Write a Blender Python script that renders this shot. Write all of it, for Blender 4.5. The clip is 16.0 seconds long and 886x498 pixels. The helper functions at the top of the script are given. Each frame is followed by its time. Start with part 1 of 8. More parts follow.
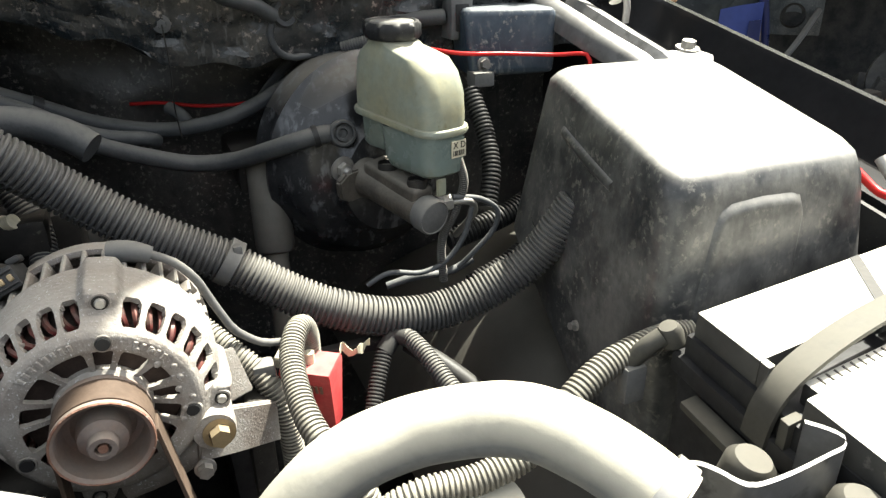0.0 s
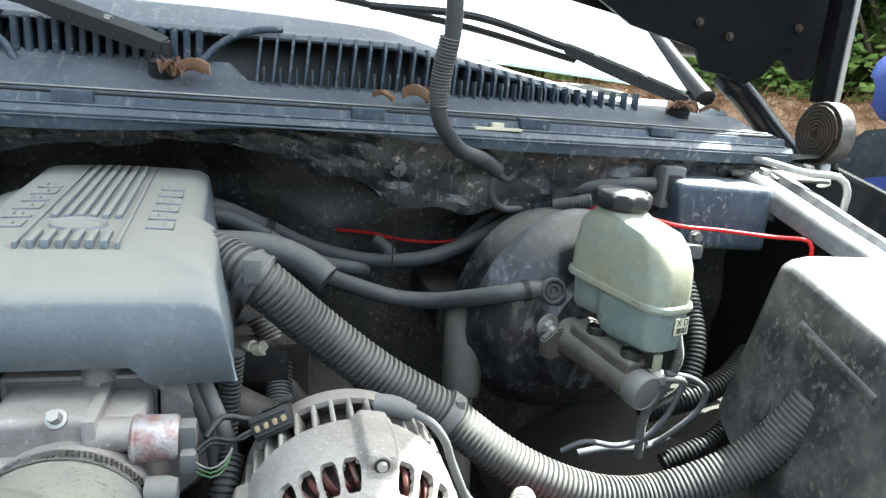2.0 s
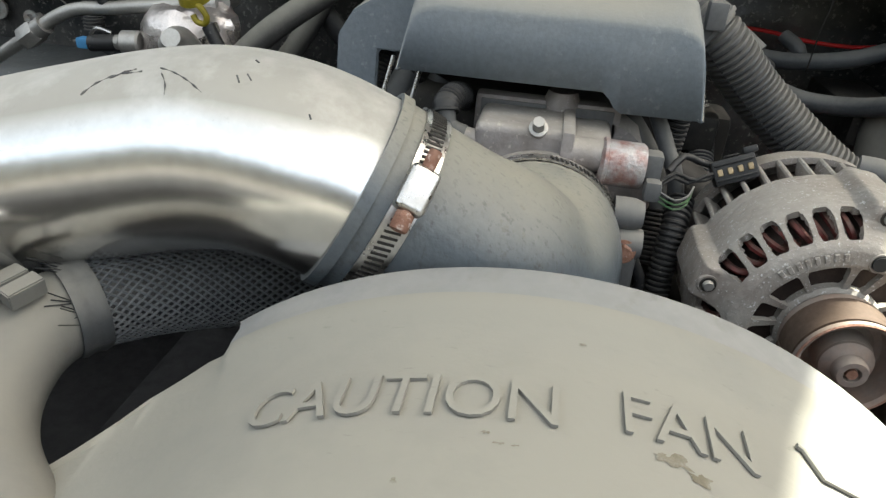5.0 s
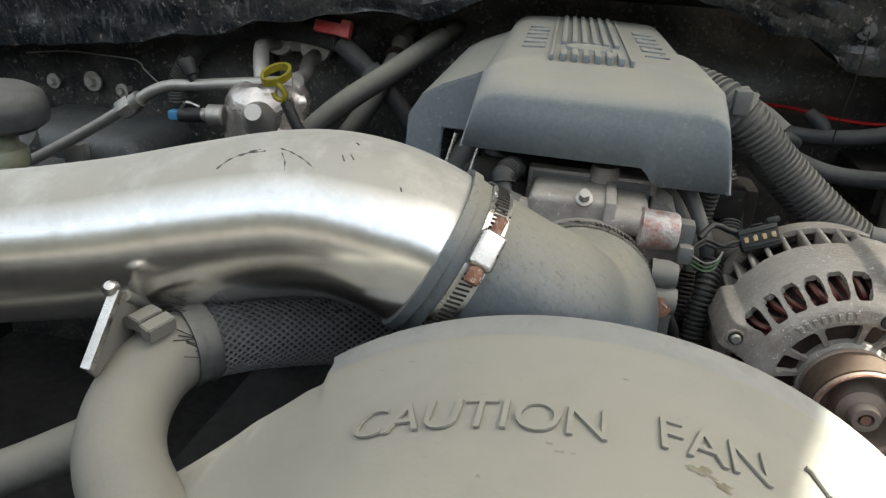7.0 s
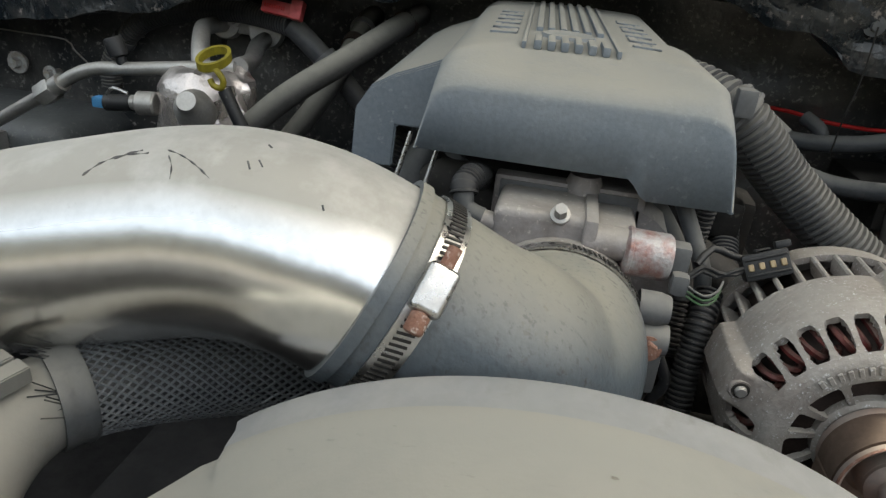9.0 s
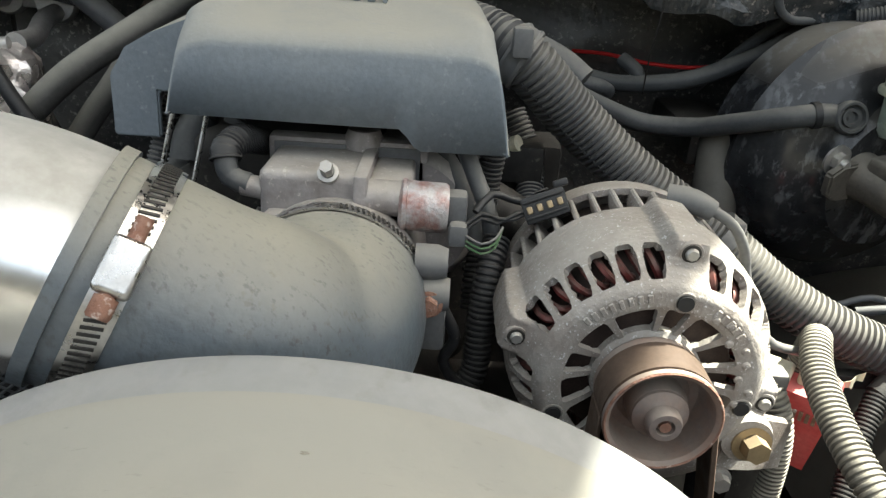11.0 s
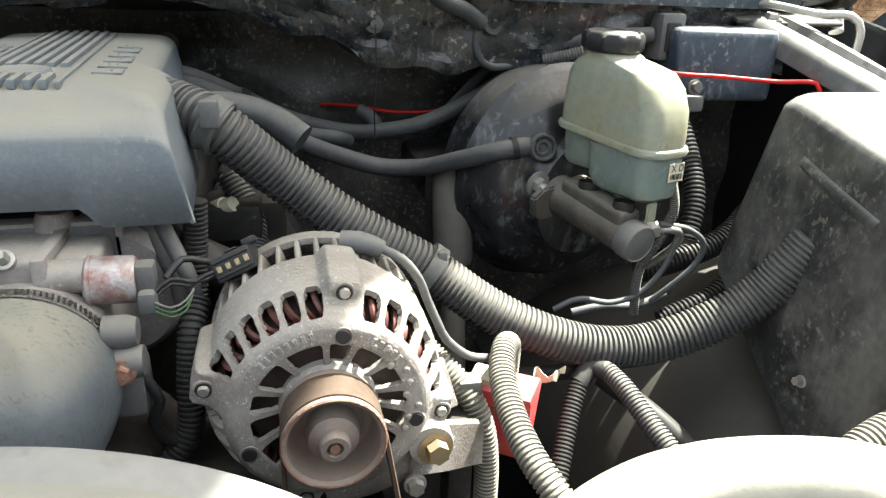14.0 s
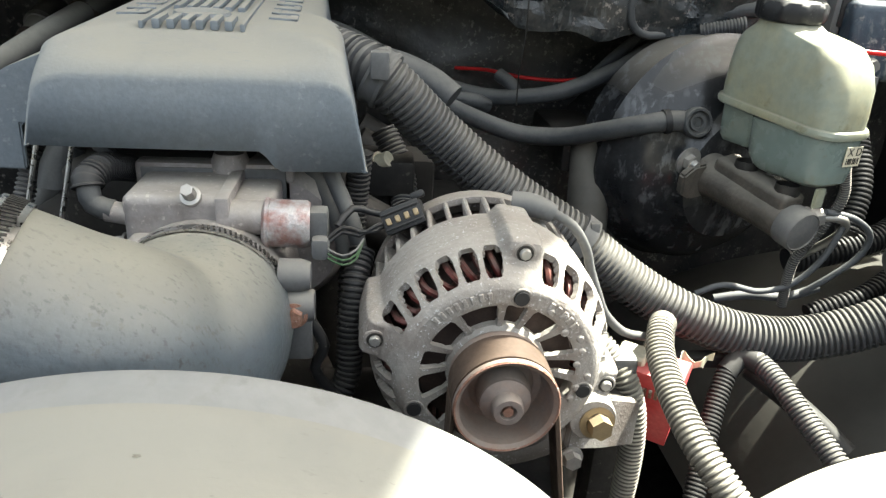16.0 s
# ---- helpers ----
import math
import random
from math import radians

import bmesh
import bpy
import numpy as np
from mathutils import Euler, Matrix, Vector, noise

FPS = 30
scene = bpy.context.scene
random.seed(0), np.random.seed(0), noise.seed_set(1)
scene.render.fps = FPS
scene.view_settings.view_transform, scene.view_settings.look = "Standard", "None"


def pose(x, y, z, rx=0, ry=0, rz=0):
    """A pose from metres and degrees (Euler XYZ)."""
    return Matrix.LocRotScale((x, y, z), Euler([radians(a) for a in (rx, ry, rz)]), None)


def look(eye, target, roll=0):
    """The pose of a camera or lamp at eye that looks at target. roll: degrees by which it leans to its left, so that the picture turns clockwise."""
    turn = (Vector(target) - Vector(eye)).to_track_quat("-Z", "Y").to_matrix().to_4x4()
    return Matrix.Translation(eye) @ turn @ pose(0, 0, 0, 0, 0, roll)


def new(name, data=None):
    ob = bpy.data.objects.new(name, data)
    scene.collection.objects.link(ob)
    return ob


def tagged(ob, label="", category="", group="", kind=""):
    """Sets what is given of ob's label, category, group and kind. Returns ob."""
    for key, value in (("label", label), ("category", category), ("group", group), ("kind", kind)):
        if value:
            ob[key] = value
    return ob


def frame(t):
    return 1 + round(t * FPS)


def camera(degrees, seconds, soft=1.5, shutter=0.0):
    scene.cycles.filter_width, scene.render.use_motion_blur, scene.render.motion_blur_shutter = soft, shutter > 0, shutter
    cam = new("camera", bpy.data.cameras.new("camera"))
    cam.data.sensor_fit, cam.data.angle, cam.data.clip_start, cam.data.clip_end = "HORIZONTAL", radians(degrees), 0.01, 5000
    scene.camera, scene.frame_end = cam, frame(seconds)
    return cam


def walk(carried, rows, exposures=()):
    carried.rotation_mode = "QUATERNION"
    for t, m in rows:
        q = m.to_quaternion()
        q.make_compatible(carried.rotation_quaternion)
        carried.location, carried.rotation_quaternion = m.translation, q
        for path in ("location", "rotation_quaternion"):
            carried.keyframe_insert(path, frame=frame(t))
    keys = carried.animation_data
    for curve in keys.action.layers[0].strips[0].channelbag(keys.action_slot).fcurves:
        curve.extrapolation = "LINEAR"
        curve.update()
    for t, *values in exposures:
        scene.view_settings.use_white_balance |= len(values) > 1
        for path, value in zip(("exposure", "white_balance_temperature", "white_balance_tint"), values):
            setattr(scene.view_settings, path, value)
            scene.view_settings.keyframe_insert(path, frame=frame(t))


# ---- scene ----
cam = camera(65.8, 16.0, soft=1.35)
PATH = [
    (0, (0.042, 0.062, 1.26), (0.762, 1.74, 0.443), -0.7),
    (0.5, (0.034, 0.064, 1.274), (0.892, 1.69, 0.487), 1.8),
    (1, (0.013, 0.082, 1.3), (0.808, 1.795, 0.642), 2.9),
    (1.5, (-0.021, 0.098, 1.299), (0.681, 1.895, 0.772), 4.3),
    (2, (-0.068, 0.119, 1.293), (0.426, 1.992, 0.793), 4.4),
    (2.5, (-0.115, 0.136, 1.285), (0.176, 2.059, 0.816), 5.3),
    (3, (-0.141, 0.161, 1.255), (-0.053, 2.074, 0.678), 6.0),
    (3.5, (-0.144, 0.181, 1.217), (-0.122, 2.031, 0.460), 8.3),
    (4, (-0.163, 0.181, 1.196), (-0.213, 1.924, 0.218), 6.6),
    (4.2, (-0.170, 0.170, 1.197), (-0.300, 1.902, 0.208), 5.9),
    (6.3, (-0.19, 0.046, 1.23), (-0.503, 1.839, 0.4), 4.0),
    (6.5, (-0.19, 0.043, 1.231), (-0.527, 1.834, 0.408), 3.9),
    (7, (-0.193, 0.049, 1.233), (-0.556, 1.848, 0.436), 4.0),
    (7.5, (-0.199, 0.069, 1.229), (-0.542, 1.874, 0.44), 4.7),
    (8, (-0.202, 0.092, 1.225), (-0.529, 1.893, 0.417), 5.4),
    (8.2, (-0.204, 0.104, 1.222), (-0.537, 1.906, 0.421), 5.5),
    (10.3, (-0.153, 0.159, 1.211), (-0.236, 1.973, 0.372), 5.3),
    (10.5, (-0.144, 0.163, 1.208), (-0.195, 1.974, 0.363), 4.8),
    (11, (-0.123, 0.166, 1.207), (-0.119, 1.971, 0.346), 3.9),
    (11.5, (-0.102, 0.166, 1.208), (-0.021, 1.964, 0.337), 3.4),
    (12, (-0.087, 0.159, 1.213), (0.051, 1.955, 0.342), 2.9),
    (12.5, (-0.078, 0.147, 1.215), (0.107, 1.948, 0.365), 2.7),
    (13, (-0.05, 0.133, 1.229), (0.237, 1.933, 0.405), 2.8),
    (13.5, (-0.021, 0.119, 1.235), (0.386, 1.925, 0.479), 1.4),
    (14, (-0.033, 0.122, 1.233), (0.414, 1.927, 0.495), 1.7),
    (14.5, (-0.051, 0.128, 1.224), (0.314, 1.941, 0.463), 2.0),
    (15, (-0.06, 0.131, 1.218), (0.244, 1.943, 0.427), 2.4),
    (15.5, (-0.073, 0.138, 1.219), (0.18, 1.951, 0.414), 2.7),
    (16, (-0.085, 0.14, 1.218), (0.127, 1.956, 0.406), 3.3),
]
EXPOSURES = [(0.0, 2.05, 6750, 3.0), (1.5, 2.15, 5700, -2.5), (2.0, 2.86, 5900, -1.0), (2.5, 3.20, 6100, -0.5), (3.0, 3.20, 6200, 0.0), (3.5, 3.2, 6300, 0.5), (4.0, 2.85, 6550, 1.0), (6.5, 2.05, 6850, 1.5), (8.0, 2.05, 6850, 1.5), (10.5, 1.98, 6750, 1.0), (11.5, 2.55, 6750, 1.0), (12.5, 2.55, 6650, 1.5), (14.0, 2.55, 6650, 1.5), (16.0, 2.55, 6650, 1.0)]
walk(cam, [(t, look(eye, target, roll)) for t, eye, target, roll in PATH], EXPOSURES)

# ---- light ----
SUN_AZ, SUN_EL = 68.0, 60.0      # degrees: azimuth from +y towards +x, elevation
world = bpy.data.worlds.new("sky")
scene.world = world
world.use_nodes = True
wn = world.node_tree
sky = wn.nodes.new("ShaderNodeTexSky")
sky.sky_type, sky.sun_disc = "NISHITA", False
sky.sun_elevation, sky.sun_rotation = radians(SUN_EL), radians(SUN_AZ)
veil = wn.nodes.new("ShaderNodeMix")      # thin white haze over the whole sky
veil.data_type = "RGBA"
veil.inputs[0].default_value = 0.5
veil.inputs[7].default_value = (3.1, 3.1, 3.1, 1)
wn.links.new(sky.outputs[0], veil.inputs[6])
wn.links.new(veil.outputs[2], wn.nodes["Background"].inputs[0])
wn.nodes["Background"].inputs[1].default_value = 0.15
sun = new("sun", bpy.data.lights.new("sun", "SUN"))
sky.air_density, sky.dust_density, sky.ozone_density = 0.58, 4.8, 0.32
sun.data.energy, sun.data.angle, sun.data.color = 5.0, radians(0.6), (1.0, 0.96, 0.90)
sun_way = Vector((math.sin(radians(SUN_AZ)) * math.cos(radians(SUN_EL)), math.cos(radians(SUN_AZ)) * math.cos(radians(SUN_EL)), math.sin(radians(SUN_EL))))
sun.rotation_euler = sun_way.to_track_quat("Z", "Y").to_euler()
sun.location = sun_way * 20


# ---- materials ----
def mat(name, colour, rough=0.6, metal=0.0, second=None, mix=0.5, scale=18.0, dust=0.0, dust_colour=(0.32, 0.29, 0.23), bump=0.0, bump_scale=140.0, speck=None, speck_amount=0.0, speck_scale=90.0, coat=0.0, trans=0.0, vary=0.0, dust_low=0.0, dust_high=0.85, patch=0.02, streak=None, streak_amount=0.0, streak_scale=(60, 60, 10), spec=None, film=0.0):
    """A surface with blotches of a second colour, dust that lies on its upward sides, specks and fine relief."""
    m = bpy.data.materials.new(name)
    m.use_nodes = True
    t = m.node_tree
    n, link = t.nodes, t.links.new
    bsdf = n["Principled BSDF"]
    co = n.new("ShaderNodeNewGeometry").outputs["Position"]

    def noise_of(sc, detail=5.0, low=0.4, high=0.62):
        a = n.new("ShaderNodeTexNoise")
        a.inputs["Scale"].default_value, a.inputs["Detail"].default_value, a.inputs["Roughness"].default_value = sc, detail, 0.62
        link(co, a.inputs["Vector"])
        r = n.new("ShaderNodeMapRange")
        r.inputs["From Min"].default_value, r.inputs["From Max"].default_value = low, high
        link(a.outputs[0], r.inputs["Value"])
        return r.outputs[0]

    def blend(fac, a, b):
        x = n.new("ShaderNodeMix")
        x.data_type = "RGBA"
        for sock, val in ((x.inputs[0], fac), (x.inputs[6], a), (x.inputs[7], b)):
            if hasattr(val, "node"):
                link(val, sock)
            elif isinstance(val, tuple):
                sock.default_value = (*val, 1)
            else:
                sock.default_value = val
        return x.outputs[2]

    def times(a, b):
        x = n.new("ShaderNodeMath")
        x.operation = "MULTIPLY"
        for sock, val in ((x.inputs[0], a), (x.inputs[1], b)):
            if hasattr(val, "node"):
                link(val, sock)
            else:
                sock.default_value = val
        return x.outputs[0]

    second = second or tuple(c * 0.7 for c in colour)
    out = blend(times(noise_of(scale), mix), colour, second)
    out = blend(times(noise_of(scale * 9, 3.0), 0.25), out, tuple(c * 0.55 for c in colour))
    rough_out = rough
    if speck:
        out = blend(times(times(noise_of(speck_scale, 6.0, 0.60 - 0.12 * speck_amount, 0.70 - 0.12 * speck_amount), noise_of(speck_scale * 0.13, 4.0, 0.38, 0.6)), 0.9), out, speck)
    if dust:
        geo = n.new("ShaderNodeNewGeometry")
        sep = n.new("ShaderNodeSeparateXYZ")
        link(geo.outputs["Normal"], sep.inputs[0])
        up = n.new("ShaderNodeMapRange")
        up.inputs["From Min"].default_value, up.inputs["From Max"].default_value = dust_low, dust_high
        up.inputs["To Min"].default_value = film
        link(sep.outputs[2], up.inputs["Value"])
        amount = times(up.outputs[0], times(noise_of(scale * 1.7, 6.0, patch, 0.52), dust))
        out = blend(amount, out, dust_colour)
        x = n.new("ShaderNodeMix")
        x.inputs[2].default_value, x.inputs[3].default_value = rough, 0.9
        link(amount, x.inputs[0])
        rough_out = x.outputs[0]
    if streak:
        stretch = n.new("ShaderNodeVectorMath")
        stretch.operation = "MULTIPLY"
        stretch.inputs[1].default_value = streak_scale
        link(co, stretch.inputs[0])
        a = n.new("ShaderNodeTexNoise")
        a.inputs["Scale"].default_value, a.inputs["Detail"].default_value, a.inputs["Roughness"].default_value = 1.0, 5.0, 0.6
        link(stretch.outputs[0], a.inputs["Vector"])
        r = n.new("ShaderNodeMapRange")
        r.inputs["From Min"].default_value, r.inputs["From Max"].default_value = 0.60 - 0.12 * streak_amount, 0.70 - 0.12 * streak_amount
        link(a.outputs[0], r.inputs["Value"])
        out = blend(times(times(r.outputs[0], noise_of(14, 3.0, 0.40, 0.65)), 0.55), out, streak)
    if vary:
        info = n.new("ShaderNodeObjectInfo")
        out = blend(times(info.outputs["Random"], vary), out, tuple(c * 0.4 for c in colour))
    link(out, bsdf.inputs["Base Color"])
    if hasattr(rough_out, "node"):
        link(rough_out, bsdf.inputs["Roughness"])
    else:
        r = n.new("ShaderNodeMapRange")
        r.inputs["To Min"].default_value, r.inputs["To Max"].default_value = max(0.02, rough - 0.08), min(1, rough + 0.14)
        link(noise_of(scale * 2.3), r.inputs["Value"])
        link(r.outputs[0], bsdf.inputs["Roughness"])
    bsdf.inputs["Metallic"].default_value = metal
    bsdf.inputs["Specular IOR Level"].default_value = spec if spec is not None else (0.5 if metal > 0.3 or coat else 0.28)
    bsdf.inputs["Coat Weight"].default_value = coat
    bsdf.inputs["Transmission Weight"].default_value = trans
    if bump:
        a = n.new("ShaderNodeTexNoise")
        a.inputs["Scale"].default_value, a.inputs["Detail"].default_value = bump_scale, 6.0
        link(co, a.inputs["Vector"])
        b = n.new("ShaderNodeBump")
        b.inputs["Strength"].default_value, b.inputs["Distance"].default_value = bump, 0.002
        link(a.outputs[0], b.inputs["Height"])
        link(b.outputs[0], bsdf.inputs["Normal"])
    return m


M_COVER = mat("dusty_grey_plastic", (0.155, 0.180, 0.203), 0.5, second=(0.185, 0.207, 0.224), mix=0.6, scale=30, dust=0.95, dust_colour=(0.305, 0.29, 0.243), bump=0.12, bump_scale=500, dust_low=0.1, dust_high=1.0, patch=-0.9, speck=(0.24, 0.26, 0.27), speck_amount=0.05, speck_scale=170, streak=(0.2, 0.225, 0.24), streak_amount=-0.2, streak_scale=(60, 240, 420), spec=0.4)
M_SHROUD = mat("dusty_shroud_plastic", (0.12, 0.122, 0.125), 0.55, second=(0.18, 0.176, 0.163), mix=0.5, scale=9, dust=1.0, dust_colour=(0.245, 0.237, 0.205), patch=-0.5, bump=0.08, bump_scale=300, speck=(0.15, 0.135, 0.10), speck_amount=0.1, speck_scale=180, dust_low=-0.6, dust_high=0.5, streak=(0.16, 0.15, 0.13), streak_amount=-0.25, streak_scale=(110, 420, 200))
M_ALU = mat("weathered_cast_aluminium", (0.33, 0.31, 0.285), 0.6, 0.2, second=(0.19, 0.155, 0.135), mix=0.8, scale=30, dust=0.45, dust_colour=(0.40, 0.375, 0.325), patch=-0.1, bump=0.3, bump_scale=600, speck=(0.8, 0.8, 0.81), speck_amount=0.15, speck_scale=600)
M_ALU_TB = mat("dull_cast_aluminium", (0.32, 0.297, 0.29), 0.5, 0.3, second=(0.17, 0.143, 0.13), scale=30, dust=0.45, dust_colour=(0.42, 0.395, 0.33), bump=0.18, bump_scale=400, speck=(0.55, 0.5, 0.45), speck_amount=0.1, speck_scale=260, mix=0.75)
M_CHROME = mat("polished_aluminium_tube", (0.95, 0.95, 0.95), 0.13, 1.0, second=(0.86, 0.86, 0.86), mix=0.6, scale=12, dust=0.92, dust_colour=(0.46, 0.45, 0.408), bump=0.05, bump_scale=30, speck=(0.45, 0.44, 0.42), speck_amount=-0.2, speck_scale=90, dust_low=0.45, dust_high=0.72, patch=-0.5, film=0.15)
M_SCRATCH = mat("grimy_scratch", (0.06, 0.062, 0.065), 0.7, second=(0.16, 0.155, 0.145), mix=0.8, scale=300)
M_STAIN = mat("dried_brown_splash", (0.155, 0.138, 0.10), 0.7, second=(0.225, 0.213, 0.178), mix=0.95, scale=160)
M_STEEL = mat("bright_steel", (0.62, 0.61, 0.59), 0.3, 1.0, second=(0.42, 0.40, 0.37), scale=60, bump=0.1)
M_GALV = mat("dusty_steel_line", (0.50, 0.49, 0.47), 0.42, 0.8, second=(0.33, 0.32, 0.3), scale=40, dust=0.4)
M_RUBBER = mat("dusty_rubber_hose", (0.050, 0.054, 0.058), 0.42, second=(0.075, 0.077, 0.078), mix=0.7, scale=40, dust=0.7, dust_colour=(0.185, 0.178, 0.158), bump=0.15, bump_scale=300, dust_low=0.1)
M_ELBOW = mat("dusty_grey_rubber_elbow", (0.072, 0.089, 0.104), 0.36, second=(0.110, 0.122, 0.130), mix=0.6, scale=20, dust=0.95, dust_colour=(0.25, 0.237, 0.19), patch=-0.3, bump=0.2, bump_scale=260, speck=(0.04, 0.04, 0.038), speck_amount=0.1, speck_scale=160, dust_low=0.32, dust_high=0.95, streak=(0.045, 0.046, 0.045), streak_amount=0.35, streak_scale=(300, 420, 160), spec=0.6)
M_RADHOSE = mat("tan_dusted_radiator_hose", (0.12, 0.125, 0.13), 0.6, second=(0.18, 0.178, 0.165), mix=0.6, scale=18, dust=1.0, dust_colour=(0.43, 0.41, 0.345), bump=0.08, bump_scale=300, dust_low=-0.15, dust_high=0.45, patch=-0.2)
M_LOOM = mat("dusty_corrugated_loom", (0.055, 0.057, 0.062), 0.4, second=(0.085, 0.083, 0.08), mix=0.6, scale=16, dust=0.6, dust_colour=(0.235, 0.222, 0.188), dust_low=0.1)
M_LOOM_TAN = mat("tan_dusted_loom", (0.085, 0.082, 0.074), 0.45, second=(0.15, 0.14, 0.12), mix=0.7, scale=20, dust=0.7, dust_colour=(0.36, 0.34, 0.28), dust_low=0.0)
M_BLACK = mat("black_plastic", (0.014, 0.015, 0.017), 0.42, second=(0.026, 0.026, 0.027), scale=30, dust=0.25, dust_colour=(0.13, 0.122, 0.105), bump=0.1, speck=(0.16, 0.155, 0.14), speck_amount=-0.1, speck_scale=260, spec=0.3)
M_BOX = mat("scuffed_black_box_plastic", (0.032, 0.034, 0.036), 0.36, second=(0.15, 0.148, 0.14), mix=0.9, scale=14, dust=0.5, dust_colour=(0.40, 0.39, 0.36), bump=0.4, bump_scale=45, speck=(0.19, 0.183, 0.16), speck_amount=0.5, speck_scale=150, dust_low=0.45, streak=(0.14, 0.14, 0.132), streak_amount=0.7, streak_scale=(150, 150, 24), spec=0.5)
M_BOOSTER = mat("black_painted_steel", (0.014, 0.015, 0.017), 0.22, second=(0.034, 0.035, 0.037), mix=0.8, scale=14, dust=0.78, dust_colour=(0.19, 0.174, 0.145), bump=0.15, bump_scale=120, speck=(0.13, 0.138, 0.145), speck_amount=0.0, speck_scale=60, dust_low=0.5, streak=(0.20, 0.21, 0.22), streak_amount=0.6, streak_scale=(90, 60, 40), spec=0.45)
M_FIREWALL = mat("grimy_firewall", (0.021, 0.024, 0.026), 0.30, second=(0.10, 0.096, 0.089), mix=0.9, scale=9, dust=0.35, dust_colour=(0.20, 0.19, 0.17), bump=0.9, bump_scale=60, speck=(0.36, 0.34, 0.32), speck_amount=0.32, speck_scale=170, streak=(0.09, 0.085, 0.078), streak_amount=0.6, streak_scale=(55, 55, 9), spec=0.55)
M_FELT = mat("dirty_felt_insulation", (0.009, 0.014, 0.018), 0.26, second=(0.045, 0.045, 0.044), mix=0.9, scale=26, dust=0.1, bump=1.0, bump_scale=110, speck=(0.36, 0.31, 0.28), speck_amount=0.05, speck_scale=120, streak=(0.15, 0.155, 0.16), streak_amount=0.4, streak_scale=(150, 150, 40), spec=0.6)
M_COWL = mat("dusty_cowl_plastic", (0.030, 0.045, 0.064), 0.33, second=(0.075, 0.096, 0.120), mix=0.7, scale=10, dust=0.45, dust_colour=(0.20, 0.205, 0.205), bump=0.25, bump_scale=150, speck=(0.26, 0.26, 0.24), speck_amount=0.3, speck_scale=110, dust_low=0.3, streak=(0.22, 0.23, 0.225), streak_amount=0.4, streak_scale=(130, 18, 40), spec=0.4)
M_PAINT = mat("black_car_paint", (0.008, 0.0085, 0.010), 0.22, second=(0.016, 0.016, 0.018), scale=12, dust=0.06, dust_colour=(0.12, 0.115, 0.1), coat=0.1, spec=0.2)
M_BRACE = mat("worn_bare_brace_steel", (0.24, 0.24, 0.24), 0.34, 0.6, second=(0.12, 0.12, 0.12), mix=0.8, scale=16, dust=0.25, dust_colour=(0.30, 0.29, 0.265), speck=(0.07, 0.07, 0.07), speck_amount=0.4, speck_scale=50)
M_RESERVOIR = mat("yellowed_translucent_nylon", (0.25, 0.285, 0.245), 0.3, second=(0.31, 0.27, 0.15), mix=0.6, scale=12, dust=0.45, dust_colour=(0.3, 0.28, 0.21), bump=0.08, bump_scale=60, dust_low=0.4, speck=(0.16, 0.14, 0.08), speck_amount=0.2, speck_scale=60)
M_RED = mat("red_plastic", (0.55, 0.045, 0.05), 0.4, second=(0.62, 0.16, 0.15), scale=30, dust=0.25, dust_colour=(0.6, 0.4, 0.36))
M_REDWIRE = mat("red_wire_insulation", (0.62, 0.02, 0.02), 0.38, second=(0.45, 0.02, 0.02), scale=30)
M_YELLOW = mat("yellow_plastic", (0.30, 0.25, 0.025), 0.45, second=(0.17, 0.14, 0.02), mix=0.8, scale=60)
M_GOLD = mat("zinc_yellow_bolt", (0.40, 0.30, 0.17), 0.4, 0.6, second=(0.26, 0.2, 0.12), scale=120, dust=0.3)
M_RUST = mat("rusted_steel", (0.23, 0.12, 0.085), 0.75, 0.3, second=(0.33, 0.21, 0.16), scale=120, bump=0.6, bump_scale=400, speck=(0.62, 0.55, 0.5), speck_amount=0.3, speck_scale=300)
M_PULLEY = mat("worn_pulley_steel", (0.25, 0.205, 0.185), 0.5, 0.3, second=(0.26, 0.165, 0.125), mix=0.8, scale=40, dust=0.3, bump=0.1)
M_BELT = mat("brown_dusted_belt", (0.075, 0.052, 0.038), 0.7, second=(0.11, 0.078, 0.058), scale=50)
M_WINDING = mat("varnished_copper_winding", (0.15, 0.030, 0.028), 0.4, 0.2, second=(0.075, 0.045, 0.04), mix=0.9, scale=120, dust=0.2)
M_DARK = mat("oily_dark_metal", (0.017, 0.0165, 0.016), 0.55, 0.2, second=(0.04, 0.037, 0.033), mix=0.8, scale=22, dust=0.35, dust_colour=(0.11, 0.10, 0.085), bump=0.4, bump_scale=60, speck=(0.13, 0.12, 0.1), speck_amount=0.0, speck_scale=170)
M_LINER = mat("grey_wheelhouse_liner", (0.056, 0.054, 0.047), 0.6, second=(0.082, 0.078, 0.068), scale=6, dust=0.5, dust_colour=(0.085, 0.08, 0.068), bump=0.08)
M_LINE = mat("dull_blue_grey_line", (0.085, 0.092, 0.10), 0.45, second=(0.12, 0.125, 0.13), scale=40, dust=0.4, dust_colour=(0.2, 0.195, 0.18))
M_BRAID = mat("braided_sleeve_fibre", (0.009, 0.010, 0.012), 0.6, second=(0.03, 0.032, 0.035), scale=30, dust=0.1)
M_BATT = mat("dusty_battery_top", (0.05, 0.05, 0.048), 0.55, second=(0.09, 0.088, 0.08), scale=12, dust=1.0, dust_colour=(0.58, 0.565, 0.50), dust_low=0.5, dust_high=0.9, bump=0.1, speck=(0.2, 0.19, 0.17), speck_amount=-0.1, speck_scale=60)
